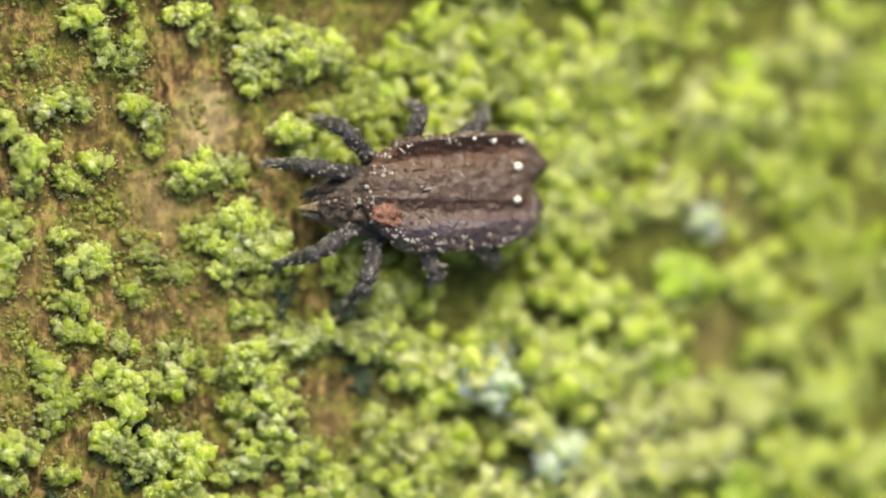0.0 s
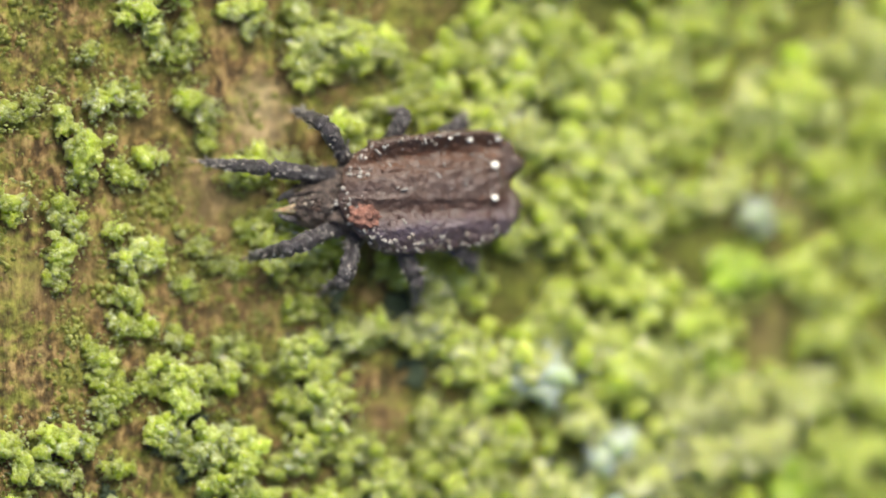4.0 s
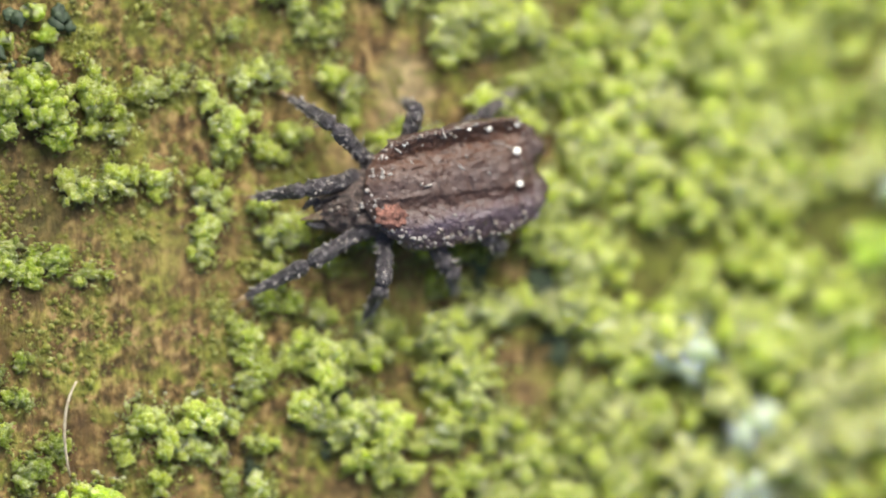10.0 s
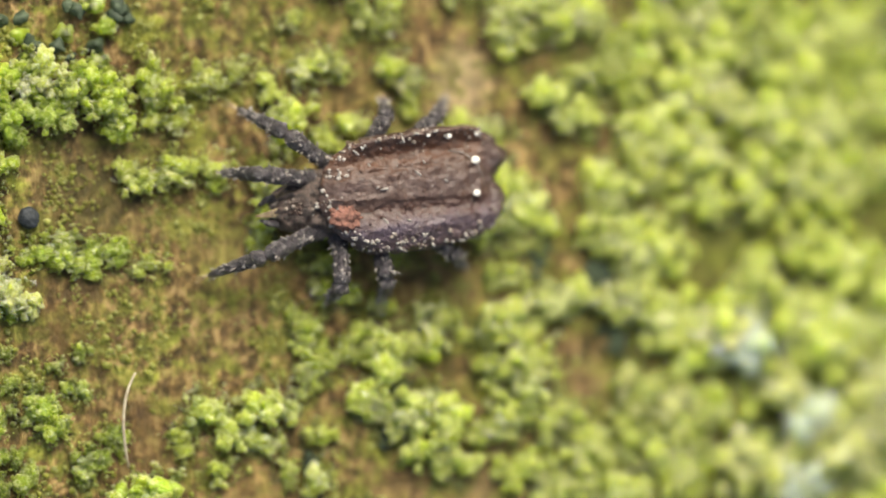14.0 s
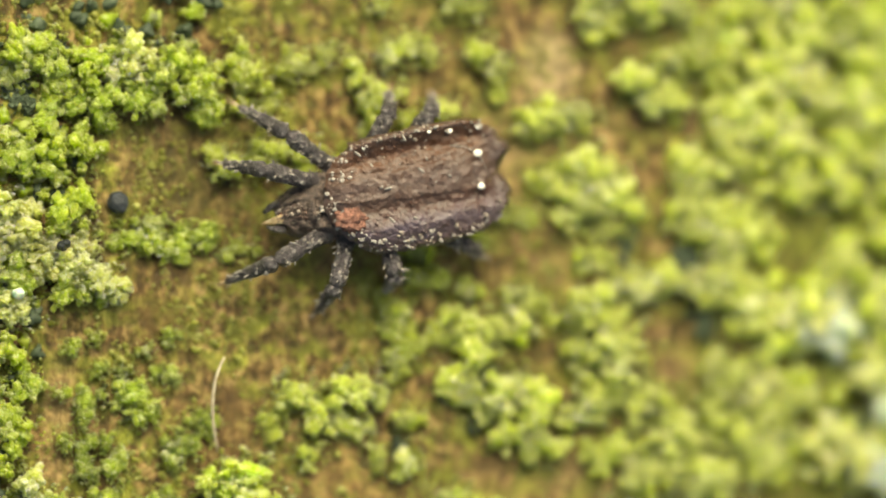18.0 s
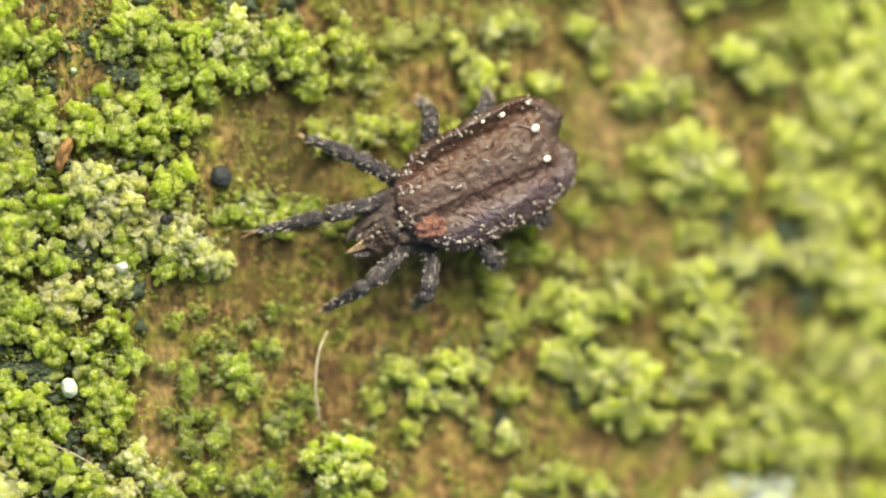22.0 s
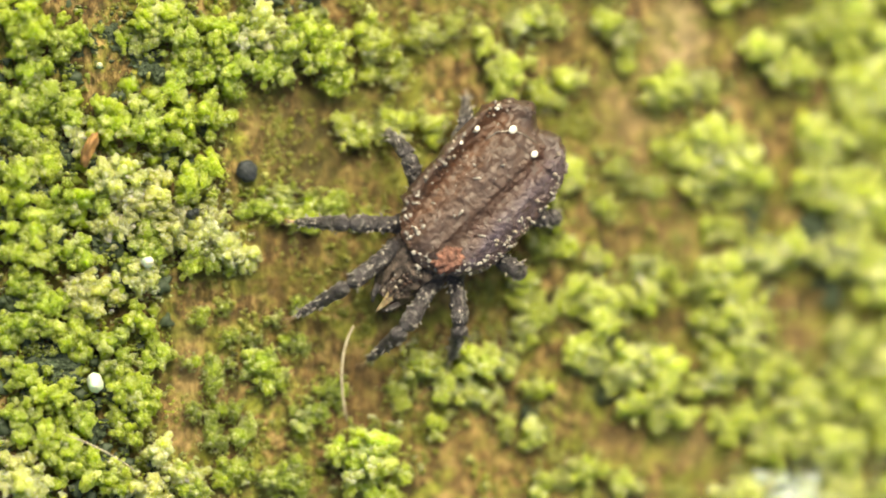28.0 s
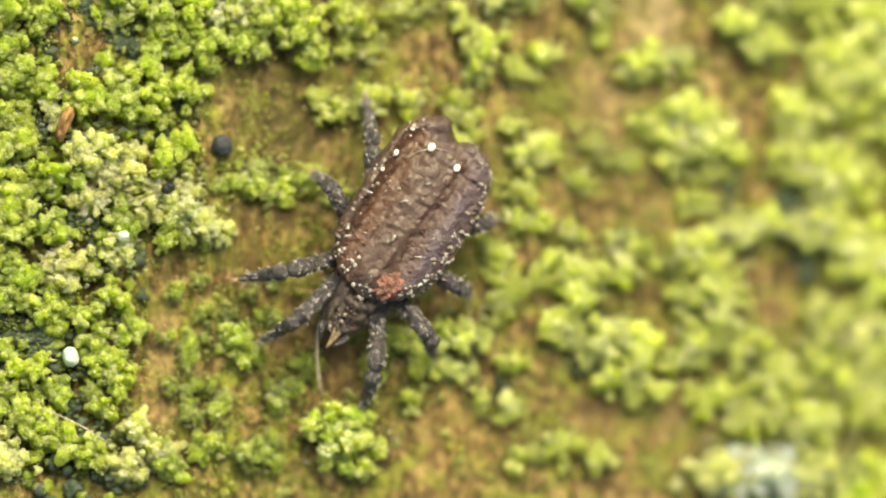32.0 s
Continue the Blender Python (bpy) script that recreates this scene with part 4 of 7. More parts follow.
def granule_mats(seed, count):
    """Loose mats of single half-buried granules in the grain of the bare strip."""
    r = random.Random(seed)
    balls = []
    while count:
        x, y = r.uniform(-1.9, 1.9), r.uniform(-1.7, 1.5)
        if r.random() > 0.40 + 1.6 * noise.noise((x * 3.2, y * 2.4, 4.0)) or (abs(x + 1.54) < 0.08 and -1.0 < y < -0.3):
            continue
        count -= 1
        wide, size = r.uniform(0.012, 0.050), 0.004 + min(0.009, r.expovariate(260.0))
        for _ in range(r.randint(4, 20)):
            px, py = x + r.gauss(0, wide), y + r.gauss(0, wide * 1.3)
            t = size * r.uniform(0.55, 1.5)
            balls.append(((px, py, wood_z(px) + relief(px, py) - 0.03 + t * r.uniform(-0.2, 0.7)), (t, t * r.uniform(0.8, 1.2), t * r.uniform(0.6, 1.0))))
    ob = new("algae_specks", quick_mesh("algae_specks", *blobs(balls, GRIT), FILM, grain_shades(len(balls), ICO2, seed)))
    tagged(ob, "dull green algae granules half buried in wood grain", "algae", kind="stuff")


CARPET = {"o": "low carpet of olive-green algae lobes on wood", "y": "low carpet of yellow-green algae lobes on wood",
          "f": "low carpet of deep green algae lobes on wood", "d": "low blackish-green lobes darkening the gaps under the green algae", "g": "low carpet of fresh-green algae lobes on wood"}
algae_carpet("o", 1, 480, 0.4, 4.2)
algae_carpet("y", 2, 1250, 0.4, 4.2)
algae_carpet("g", 3, 260, 0.0, 4.2)
# blackish low lobes that darken the ground between the crown clumps
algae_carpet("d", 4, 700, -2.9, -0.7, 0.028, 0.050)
algae_carpet("f", 8, 420, -2.9, -0.7, 0.028, 0.058)
granule_mats(6, 950)

# ---- small things on the wood ----

def fibre(points, r, name, label, category):
    vs, fs = tube(points, [r * (0.7 + 0.3 * math.sin(math.pi * (i + 0.5) / len(points))) for i in range(len(points))], 7)
    return tagged(new(name, mesh_of(name, vs, fs, FIBRE)), label, category)


def curve_through(a, b, c, n=14):
    return [tuple((1 - s) ** 2 * a[i] + 2 * s * (1 - s) * b[i] + s * s * c[i] for i in range(3)) for s in [k / (n - 1) for k in range(n)]]


def pellet(x, y, rx, ry, rz, turn, mat, name, label, category, lump=0.12):
    v, f = ICO3
    w = np.array([p * (1 + lump * noise.noise(Vector(p) * 1.7 + Vector((x, y, 0)))) for p in v]) * np.array((rx, ry, rz))
    ob = new(name, quick_mesh(name, w, f, mat))
    ob.matrix_basis = mm(x, y, wood_z(x) + rz * 0.4, 0, 0, turn)
    return tagged(ob, label, category)


fibre(curve_through((-0.812, -0.432, -0.272), (-0.902, -0.577, -0.245), (-0.844, -0.854, -0.336)), 0.0072, "plant_hair", "curved pale plant hair rooted in brown wood", "plant hair")
fibre(curve_through((-2.083, -0.911, -0.059), (-1.914, -0.966, -0.051), (-1.776, -1.072, -0.120)), 0.003, "plant_hair", "fine pale fibre lying across algae", "plant hair")
pellet(-1.286, 0.252, 0.046, 0.050, 0.026, 30, BEAD, "black_fungus_bead", "tiny round black fungus bead on wood", "fungus", 0.15)
pellet(-1.512, 0.069, 0.022, 0.02, 0.10, 30, BEAD, "black_fungus_bead", "tiny round black fungus bead among algae", "fungus")
pellet(-1.531, 0.057, 0.022, 0.026, 0.12, 30, BEAD, "black_fungus_bead", "tiny round black fungus bead among algae", "fungus")
pellet(-1.954, -0.683, 0.036, 0.044, 0.08, 10, EGG, "insect_egg", "small whitish oval egg among green algae", "egg", 0.12)
pellet(-1.722, -0.151, 0.030, 0.026, 0.10, 10, EGG, "lichen_grain", "small whitish grain on pale algae", "grain")
pellet(-1.936, 0.719, 0.014, 0.014, 0.08, 10, EGG, "lichen_grain", "tiny whitish grain among dark granules", "grain")
pellet(-1.979, 0.351, 0.028, 0.085, 0.11, -22, SPLINT, "wood_splinter", "reddish brown wood splinter stuck in algae", "splinter", 0.3)


# ---- the mite: x forward, y to its left, z away from the wood ----
def half_width(f):
    """Half width of the hind body over its length."""
    return float(np.interp(f, (-0.45, -0.30, -0.10, 0.10, 0.25, 0.42), (0.232, 0.252, 0.268, 0.268, 0.260, 0.232)))


def blur_interp(u, xs, ys, w=0.05):
    return sum(float(np.interp(u + d * w, xs, ys)) for d in (-1, -0.5, 0, 0.5, 1)) / 5


def front_edge(u):
    return blur_interp(u, (-1, -0.8, -0.45, 0, 0.3, 0.6, 0.85, 1), (0.25, 0.355, 0.410, 0.435, 0.415, 0.375, 0.30, 0.21))


def rear_edge(u):
    return blur_interp(u, (-1, -0.85, -0.42, -0.27, -0.08, 0.08, 0.30, 0.60, 0.90, 1), (-0.28, -0.370, -0.452, -0.440, -0.392, -0.388, -0.420, -0.402, -0.330, -0.26))


def crease(d, w):
    return math.exp(-(d / w) ** 2)


def shell_z(f, l):
    """Height of the back: a raised middle plate, a deep channel on its right, a sloping wing on its left."""
    w = half_width(f)
    u = max(-1.0, min(1.0, l / w))
    front, rear = front_edge(u), rear_edge(u)
    s = (front - f) / (front - rear)
    ends = max(0.0, min(1.0, s * 7, (1 - s) * 6))
    left = 0.047 - 0.1 * (f - 0.02)
    z = 0.250 + 0.026 * math.sin(math.pi * max(0.0, min(1.0, s)))
    z -= 0.034 * crease(l + 0.165, 0.045) * ends
    z += 0.020 * crease(l + 0.243, 0.020)
    z -= 0.009 * crease(l + 0.104, 0.011) * ends + 0.006 * crease(l - left, 0.012) * ends
    z -= 0.014 * crease(l - left - 0.032, 0.028) * ends
    z += 0.012 * crease(l - 0.155, 0.040)
    z -= 0.040 * max(0.0, (l - 0.16) / 0.10) ** 1.6
    on_plate = 1.0 / (1.0 + math.exp(-(l + 0.104) / 0.011)) / (1.0 + math.exp((l - left) / 0.011))
    z += on_plate * ends * (0.008 - 0.007 * crease(f + 0.045 + 0.6 * l * l, 0.010) - 0.005 * crease(f - 0.105 + 0.2 * l, 0.011) + 0.006 * noise.noise((f * 9, l * 9, 2)))
    arc = f + 0.250 + 0.9 * (l + 0.02) ** 2 * (1 if l < 0.1 else 0)
    z -= 0.009 * crease(arc, 0.012) * (1 if abs(l) < 0.19 else 0)
    z -= 0.026 * crease(f + 0.345, 0.040) * crease(l, 0.11) + 0.018 * crease(f + 0.40, 0.03) * crease(l, 0.05)
    z -= 0.048 * max(0.0, (0.13 - s) / 0.13) ** 2 + 0.055 * max(0.0, (s - 0.93) / 0.07) ** 2
    z -= 0.050 * max(0.0, (abs(u) - 0.93) / 0.07) ** 2
    z += 0.010 * noise.noise((f * 13, l * 20, 4)) + 0.006 * noise.noise((f * 38, l * 44, 8)) + 0.0035 * noise.noise((f * 95, l * 95, 1))
    z += 0.010 * noise.noise((f * 40, l * 30, 6)) * max(0.0, abs(u) - 0.6)
    return z


def back_shell():
    nu, ns = 110, 160
    v, faces = [], []
    for j in range(ns + 1):
        s = j / ns
        for i in range(nu + 1):
            u = 2 * i / nu - 1
            front, rear = front_edge(u), rear_edge(u)
            f = front + (rear - front) * s
            l = u * half_width(f)
            z = shell_z(f, l)
            edge = 1 + 0.035 * max(abs(u) ** 8, abs(2 * s - 1) ** 10) * noise.noise((f * 24, l * 24, 9))
            v.append((f * edge, l * edge, z))
    w = nu + 1
    for j in range(ns):
        for i in range(nu):
            a = j * w + i
            faces.append((a, a + w, a + w + 1, a + 1))
    rim = [i for i in range(w)] + [j * w + nu for j in range(1, ns + 1)] + [ns * w + i for i in range(nu - 1, -1, -1)] + [j * w for j in range(ns - 1, 0, -1)]
    low = len(v)
    for k in rim:
        f, l, z = v[k]
        v.append((f * 0.90, l * 0.80, 0.10))
    v.append((0.0, 0.0, 0.055))
    n = len(rim)
    for k in range(n):
        m = (k + 1) % n
        faces.append((rim[k], rim[m], low + m, low + k))
        faces.append((low + k, low + m, low + n))
    return mesh_of("back_shell", v, faces, SHELL)


def head_shield():
    nu, ns = 28, 30
    v, faces = [], []
    for j in range(ns + 1):
        s = j / ns
        f = 0.345 + 0.285 * s
        half = float(np.interp(s, (0, 0.25, 0.6, 0.85, 1.0), (0.160, 0.150, 0.122, 0.088, 0.050)))
        for i in range(nu + 1):
            u = 2 * i / nu - 1
            z = 0.200 - 0.108 * s ** 1.3 - 0.070 * u * u + 0.022 * math.exp(-((abs(u) - 0.55) / 0.10) ** 2) * (1 - s)
            z += 0.030 * noise.noise((f * 26, u * 4, 1)) + 0.014 * noise.noise((f * 60, u * 11, 3)) + 0.020 * math.exp(-((s - 0.45) / 0.06) ** 2) * math.exp(-(u / 0.5) ** 2)
            v.append((f, u * half, z))
    w = nu + 1
    for j in range(ns):
        for i in range(nu):
            a = j * w + i
            faces.append((a, a + 1, a + w + 1, a + w))
    rim = [i for i in range(w)] + [j * w + nu for j in range(1, ns + 1)] + [ns * w + i for i in range(nu - 1, -1, -1)] + [j * w for j in range(ns - 1, 0, -1)]
    low, n = len(v), len(rim)
    for k in rim:
        f, l, z = v[k]
        v.append((f - 0.01, l * 0.8, min(z - 0.02, 0.075)))
    v.append((0.48, 0.0, 0.06))
    for k in range(n):
        m = (k + 1) % n
        faces.append((rim[m], rim[k], low + k, low + m))
        faces.append((low + m, low + k, low + n))
    return mesh_of("head_shield", v, faces, HEAD)


def bristle(l, r):
    """A short club-shaped hair, lying along x."""
    return mesh_of("bristle", *tube([(0, 0, 0), (l * 0.3, 0, l * 0.12), (l * 0.7, 0, l * 0.2), (l, 0, l * 0.18)], [r * 0.45, r * 0.8, r, r * 0.5], 6), SETA)


def leg_segment(length, r0, r1, beads, seed, claw):
    """A knobbly leg segment along x, with pale bristles and, at the foot, a horn claw."""
    r = random.Random(seed)
    n, sides = 26, 12
    v, faces, mats = [], [], []
    for i in range(n + 1):
        s = i / n
        rad = (r0 + (r1 - r0) * s) * (0.91 + 0.10 * abs(math.sin(math.pi * beads * s + 0.35)))
        rad *= min(1.0, 0.45 + 6 * s, 0.35 + 7 * (1 - s))
        for k in range(sides):
            a = 2 * math.pi * k / sides
            q = rad * (1 + 0.30 * noise.noise((s * length * 45, math.cos(a) * 2.2, math.sin(a) * 2.2 + seed)))
            v.append((s * length, math.cos(a) * q, math.sin(a) * q))
    for i in range(n):
        for k in range(sides):
            j = (k + 1) % sides
            faces.append((i * sides + k, i * sides + j, (i + 1) * sides + j, (i + 1) * sides + k))
            mats.append(0)
    faces += [tuple(range(sides - 1, -1, -1)), tuple(n * sides + k for k in range(sides))]
    mats += [0, 0]
    for _ in range(10):
        s, a = r.uniform(0.12, 0.95), r.choice((r.uniform(-0.3, 3.4), r.uniform(0.5, 2.6)))
        rad = (r0 + (r1 - r0) * s) * 0.92
        p = Vector((s * length, math.cos(a) * rad, math.sin(a) * rad))
        d = Vector((r.uniform(0.5, 1.0), math.cos(a) * 0.7, math.sin(a) * 0.5)).normalized() * r.uniform(0.014, 0.032)
        tv, tf = tube([p, p + d * 0.55, p + d], [0.0025, 0.0042, 0.002], 5)
        o = len(v)
        v += [tuple(x) for x in tv]
        faces += [tuple(i + o for i in x) for x in tf]
        mats += [1] * len(tf)
    for _ in range(26):
        s, a, q = r.uniform(0.05, 0.92), r.uniform(-0.2, 3.34), 0.0028 + 0.0062 * r.random() ** 2
        rad = (r0 + (r1 - r0) * s) * 0.93
        o = len(v)
        v += [(p[0] * q * 1.3 + s * length, p[1] * q + math.cos(a) * rad, p[2] * q + math.sin(a) * rad) for p in ICO1[0].tolist()]
        faces += [tuple(i + o for i in x) for x in ICO1[1].tolist()]
        mats += [1] * len(ICO1[1])
    if claw:
        for side in (-1, 1):
            tv, tf = tube([(length * 0.97, 0, 0), (length + 0.035, side * 0.006, 0.008), (length + 0.065, side * 0.012, -0.002), (length + 0.090, side * 0.012, -0.016)], [0.007, 0.0045, 0.0032, 0.0012], 5)
            o = len(v)
            v += [tuple(x) for x in tv]
            faces += [tuple(i + o for i in x) for x in tf]
            mats += [2] * len(tf)
    me = mesh_of("leg_segment", v, faces, [LEG, SETA, HORN])
    me.polygons.foreach_set("material_index", mats)
    return me


mite = tagged(new("mite"), "dull brown dust-covered mite with dark knobbly legs walking on wood", "mite")
part("back_shell", back_shell(), mite, None, "flat ridged brown back plate dusted with grey")
part("head_shield", head_shield(), mite, None, "blackish wedge-shaped head plate")
v, f = ICO2
PEARL_MESH = quick_mesh("wax_dot", v, f, PEARL)
for x, y, r in ((-0.287, -0.092, 0.021), (-0.270, 0.053, 0.018), (-0.181, -0.216, 0.016), (-0.315, -0.205, 0.012), (-0.085, -0.232, 0.010), (0.215, -0.225, 0.010)):
    part("wax_dot", PEARL_MESH, mite, mm(x, y, shell_z(x, y) + 0.003) @ Matrix.Diagonal((r, r * 0.85, r * 0.5, 1)), "round white wax dot")
hair = [(f, l, shell_z(f, l) + 0.006) for f, l in ((-0.175, -0.150), (-0.235, -0.135), (-0.285, -0.090), (-0.310, -0.030), (-0.318, 0.030))]
part("back_hair", mesh_of("back_hair", *tube(hair, [0.0020, 0.0026, 0.0026, 0.0024, 0.0015], 5), SETA), mite, None, "long thin pale hair across the rear")
bv, bf = ICO3
lump = np.array([1 + 0.55 * noise.noise(Vector(p) * 2.4) + 0.35 * noise.noise(Vector(p) * 6.0) for p in bv.tolist()])
part("rust_patch", quick_mesh("rust_patch", bv * lump[:, None] * np.array((0.062, 0.050, 0.020)), bf, RUST), mite, mm(0.332, 0.076, shell_z(0.332, 0.076) - 0.004, 0, 12, -25), "rust-red worn patch at the front of the back")
tv, tf = [], []
for i in range(9):
    s = i / 8
    w, h = 0.021 * (1 - s) ** 0.8 + 0.002, 0.020 * (1 - s) + 0.003
    for k in range(10):
        a = 2 * math.pi * k / 10
        tv.append((0.598 + 0.098 * s, math.cos(a) * w + 0.012, 0.098 - 0.030 * s * s + math.sin(a) * h * (0.4 if math.sin(a) > 0 else 1.0)))
for i in range(8):
    for k in range(10):
        j = (k + 1) % 10
        tf.append((i * 10 + k, i * 10 + j, i * 10 + 10 + j, i * 10 + 10 + k))
part("mouthpart", mesh_of("mouthpart", tv, tf, HORN), mite, None, "horn-yellow pointed mouthpart")
for side in (-1, 1):
    part("palp", mesh_of("palp", *tube([(0.60, side * 0.062, 0.085), (0.645, side * 0.050, 0.080), (0.675, side * 0.030, 0.066)], [0.016, 0.015, 0.007], 8), LEG), mite, None, "short dark feeler beside the mouth")
BRISTLE = [bristle(0.036, 0.0064), bristle(0.026, 0.0080), bristle(0.019, 0.0060)]
for i in range(36):
    if i < 18:
        f = rng.uniform(-0.36, 0.36)
        side = -1 if i < 7 else 1
        u = side * rng.uniform(0.80, 0.96)
    elif i < 27:
        u = rng.uniform(-0.75, 0.75)
        f = front_edge(u) - rng.uniform(0.01, 0.06)
    else:
        f, u = rng.uniform(-0.25, 0.36), rng.uniform(-0.6, 0.6)
    f = max(rear_edge(u) + 0.015, min(front_edge(u) - 0.012, f))
    l = u * half_width(f)
    part("bristle", rng.choice(BRISTLE), mite, mm(f, l, shell_z(f, l) + 0.002, 0, 0, rng.uniform(90, 270)))


def crust(count, seed, mat, name, label, lo, hi, spread):
    """Dust and dirt grains stuck to the back and head, thickest along the margins."""
    r = random.Random(seed)
    balls = []
    for _ in range(count):
        if r.random() < 0.78:
            e = 0.97 - min(0.94, r.expovariate(spread))
            u = r.choice((-1, 1)) * e
            f = front_edge(u) + (rear_edge(u) - front_edge(u)) * min(0.98, 0.02 + r.random() ** 1.3)
            l = u * half_width(f)
            z = shell_z(f, l) + 0.001
        else:
            f = r.uniform(0.40, 0.63)
            u = r.uniform(-1, 1)
            l = u * (0.15 - 0.12 * (f - 0.33) / 0.31)
            t = (f - 0.345) / 0.31
            z = 0.200 - 0.108 * t ** 1.3 - 0.070 * u * u + 0.006
        q = r.uniform(lo, hi)
        balls.append(((f, l, z), (q, q * r.uniform(0.7, 1.3), q * 0.7)))
    ob = part(name, quick_mesh(name, *blobs(balls, ICO1), mat), mite, None, label)
    tagged(ob, kind="stuff")


crust(260, 31, SHELL, "dirt_crust", "brown dirt grains stuck to the body", 0.003, 0.009, 2.4)
crust(44, 32, SETA, "dust", "pale dust grains stuck to the body", 0.0030, 0.0075, 3.5)
crust(95, 33, PALE_CRUST, "pale_crust", "pale crumbs along the margins of the back", 0.004, 0.013, 6.5)
balls = []
for f, l, n in ((0.24, 0.195, 12), (0.12, 0.225, 7), (0.39, -0.02, 8), (0.35, -0.12, 10), (0.36, 0.10, 6), (0.41, 0.0, 5), (0.31, -0.19, 8), (0.29, 0.16, 6), (-0.33, -0.19, 6), (0.20, -0.23, 4), (-0.04, 0.235, 3)):
    for _ in range(n):
        q = 0.003 + 0.008 * rng.random() ** 1.6
        a, b = f + rng.gauss(0, 0.030), l + rng.gauss(0, 0.016)
        balls.append(((a, b, shell_z(a, b) + rng.uniform(0.0, 0.005)), (q * rng.uniform(0.8, 1.6), q, q * 0.7)))
tagged(part("shoulder_crust", quick_mesh("shoulder_crust", *blobs(balls, ICO2), SETA), mite, None, "whitish crumbs caked on the shoulders"), kind="stuff")

LIFT = 0.08
HIPS = {
    "R1": (0.43, -0.115, 0.100, 0.30, 0.33), "R2": (0.34, -0.165, 0.100, 0.27, 0.31),
    "R3": (0.19, -0.175, 0.100, 0.23, 0.27), "R4": (0.03, -0.175, 0.100, 0.24, 0.29),
    "L1": (0.43, 0.115, 0.100, 0.30, 0.33), "L2": (0.34, 0.165, 0.100, 0.25, 0.29),
    "L3": (0.17, 0.175, 0.100, 0.22, 0.25), "L4": (0.00, 0.175, 0.100, 0.21, 0.25),
}


def bend(k, x, y):
    """Reach of leg k to a foothold: azimuth, rise of the thigh and bend of the knee, in radians."""
    bx, by, bz, a, b = HIPS[k]
    dx, dy, dz = x - bx, y - by, 0.035 - LIFT - bz
    flat = math.hypot(dx, dy)
    r = min(math.sqrt(flat ** 2 + dz ** 2), (a + b) * 0.995)
    thigh = math.atan2(dz, flat) + math.acos(max(-1.0, min(1.0, (a * a + r * r - b * b) / (2 * a * r))))
    knee_in = math.acos(max(-1.0, min(1.0, (a * a + b * b - r * r) / (2 * a * b))))
    return math.atan2(dy, dx), thigh, math.pi - knee_in


def hip(k, x, y):
    bx, by, bz, a, b = HIPS[k]
    az, thigh, knee_turn = bend(k, x, y)
    return mm(bx, by, bz, 0, -math.degrees(thigh), math.degrees(az))


def knee(k, x, y):
    return mm(HIPS[k][3], 0, 0, 0, math.degrees(bend(k, x, y)[2]), 0)


JOINT = quick_mesh("hip_joint", ICO2[0] * np.array((0.052, 0.050, 0.046)), ICO2[1], LEG)
LEGS, SHINS = {}, {}
for n, k in enumerate(HIPS):
    a, b = HIPS[k][3:]
    part("hip_joint", JOINT, mite, mm(*HIPS[k][:3], 0, 0, 40 * n), "bulging dark hip joint")
    LEGS[k] = part("leg", leg_segment(a, 0.034, 0.042, 2, 3 + n, False), mite, None, "knobbly blackish leg with pale bristles")
    SHINS[k] = part("foot_segment", leg_segment(b, 0.042, 0.014, 3, 23 + n, True), LEGS[k], None, "tapering dark foot segment ending in a horn claw")


def stand(x, y, heading):
    """The mite's pose on the branch, turned by heading degrees from +x."""
    a = radians(heading)
    tilt = (x - BRANCH_X) / (wood_z(x) + BRANCH_R)
    up = Vector((tilt, 0, 1)).normalized()
    fwd = Vector((math.cos(a), math.sin(a), -tilt * math.cos(a))).normalized()
    left = up.cross(fwd)
    m = Matrix((fwd, left, up)).transposed().to_4x4()
    return Matrix.Translation((x * MM, y * MM, (wood_z(x) + LIFT) * MM)) @ m


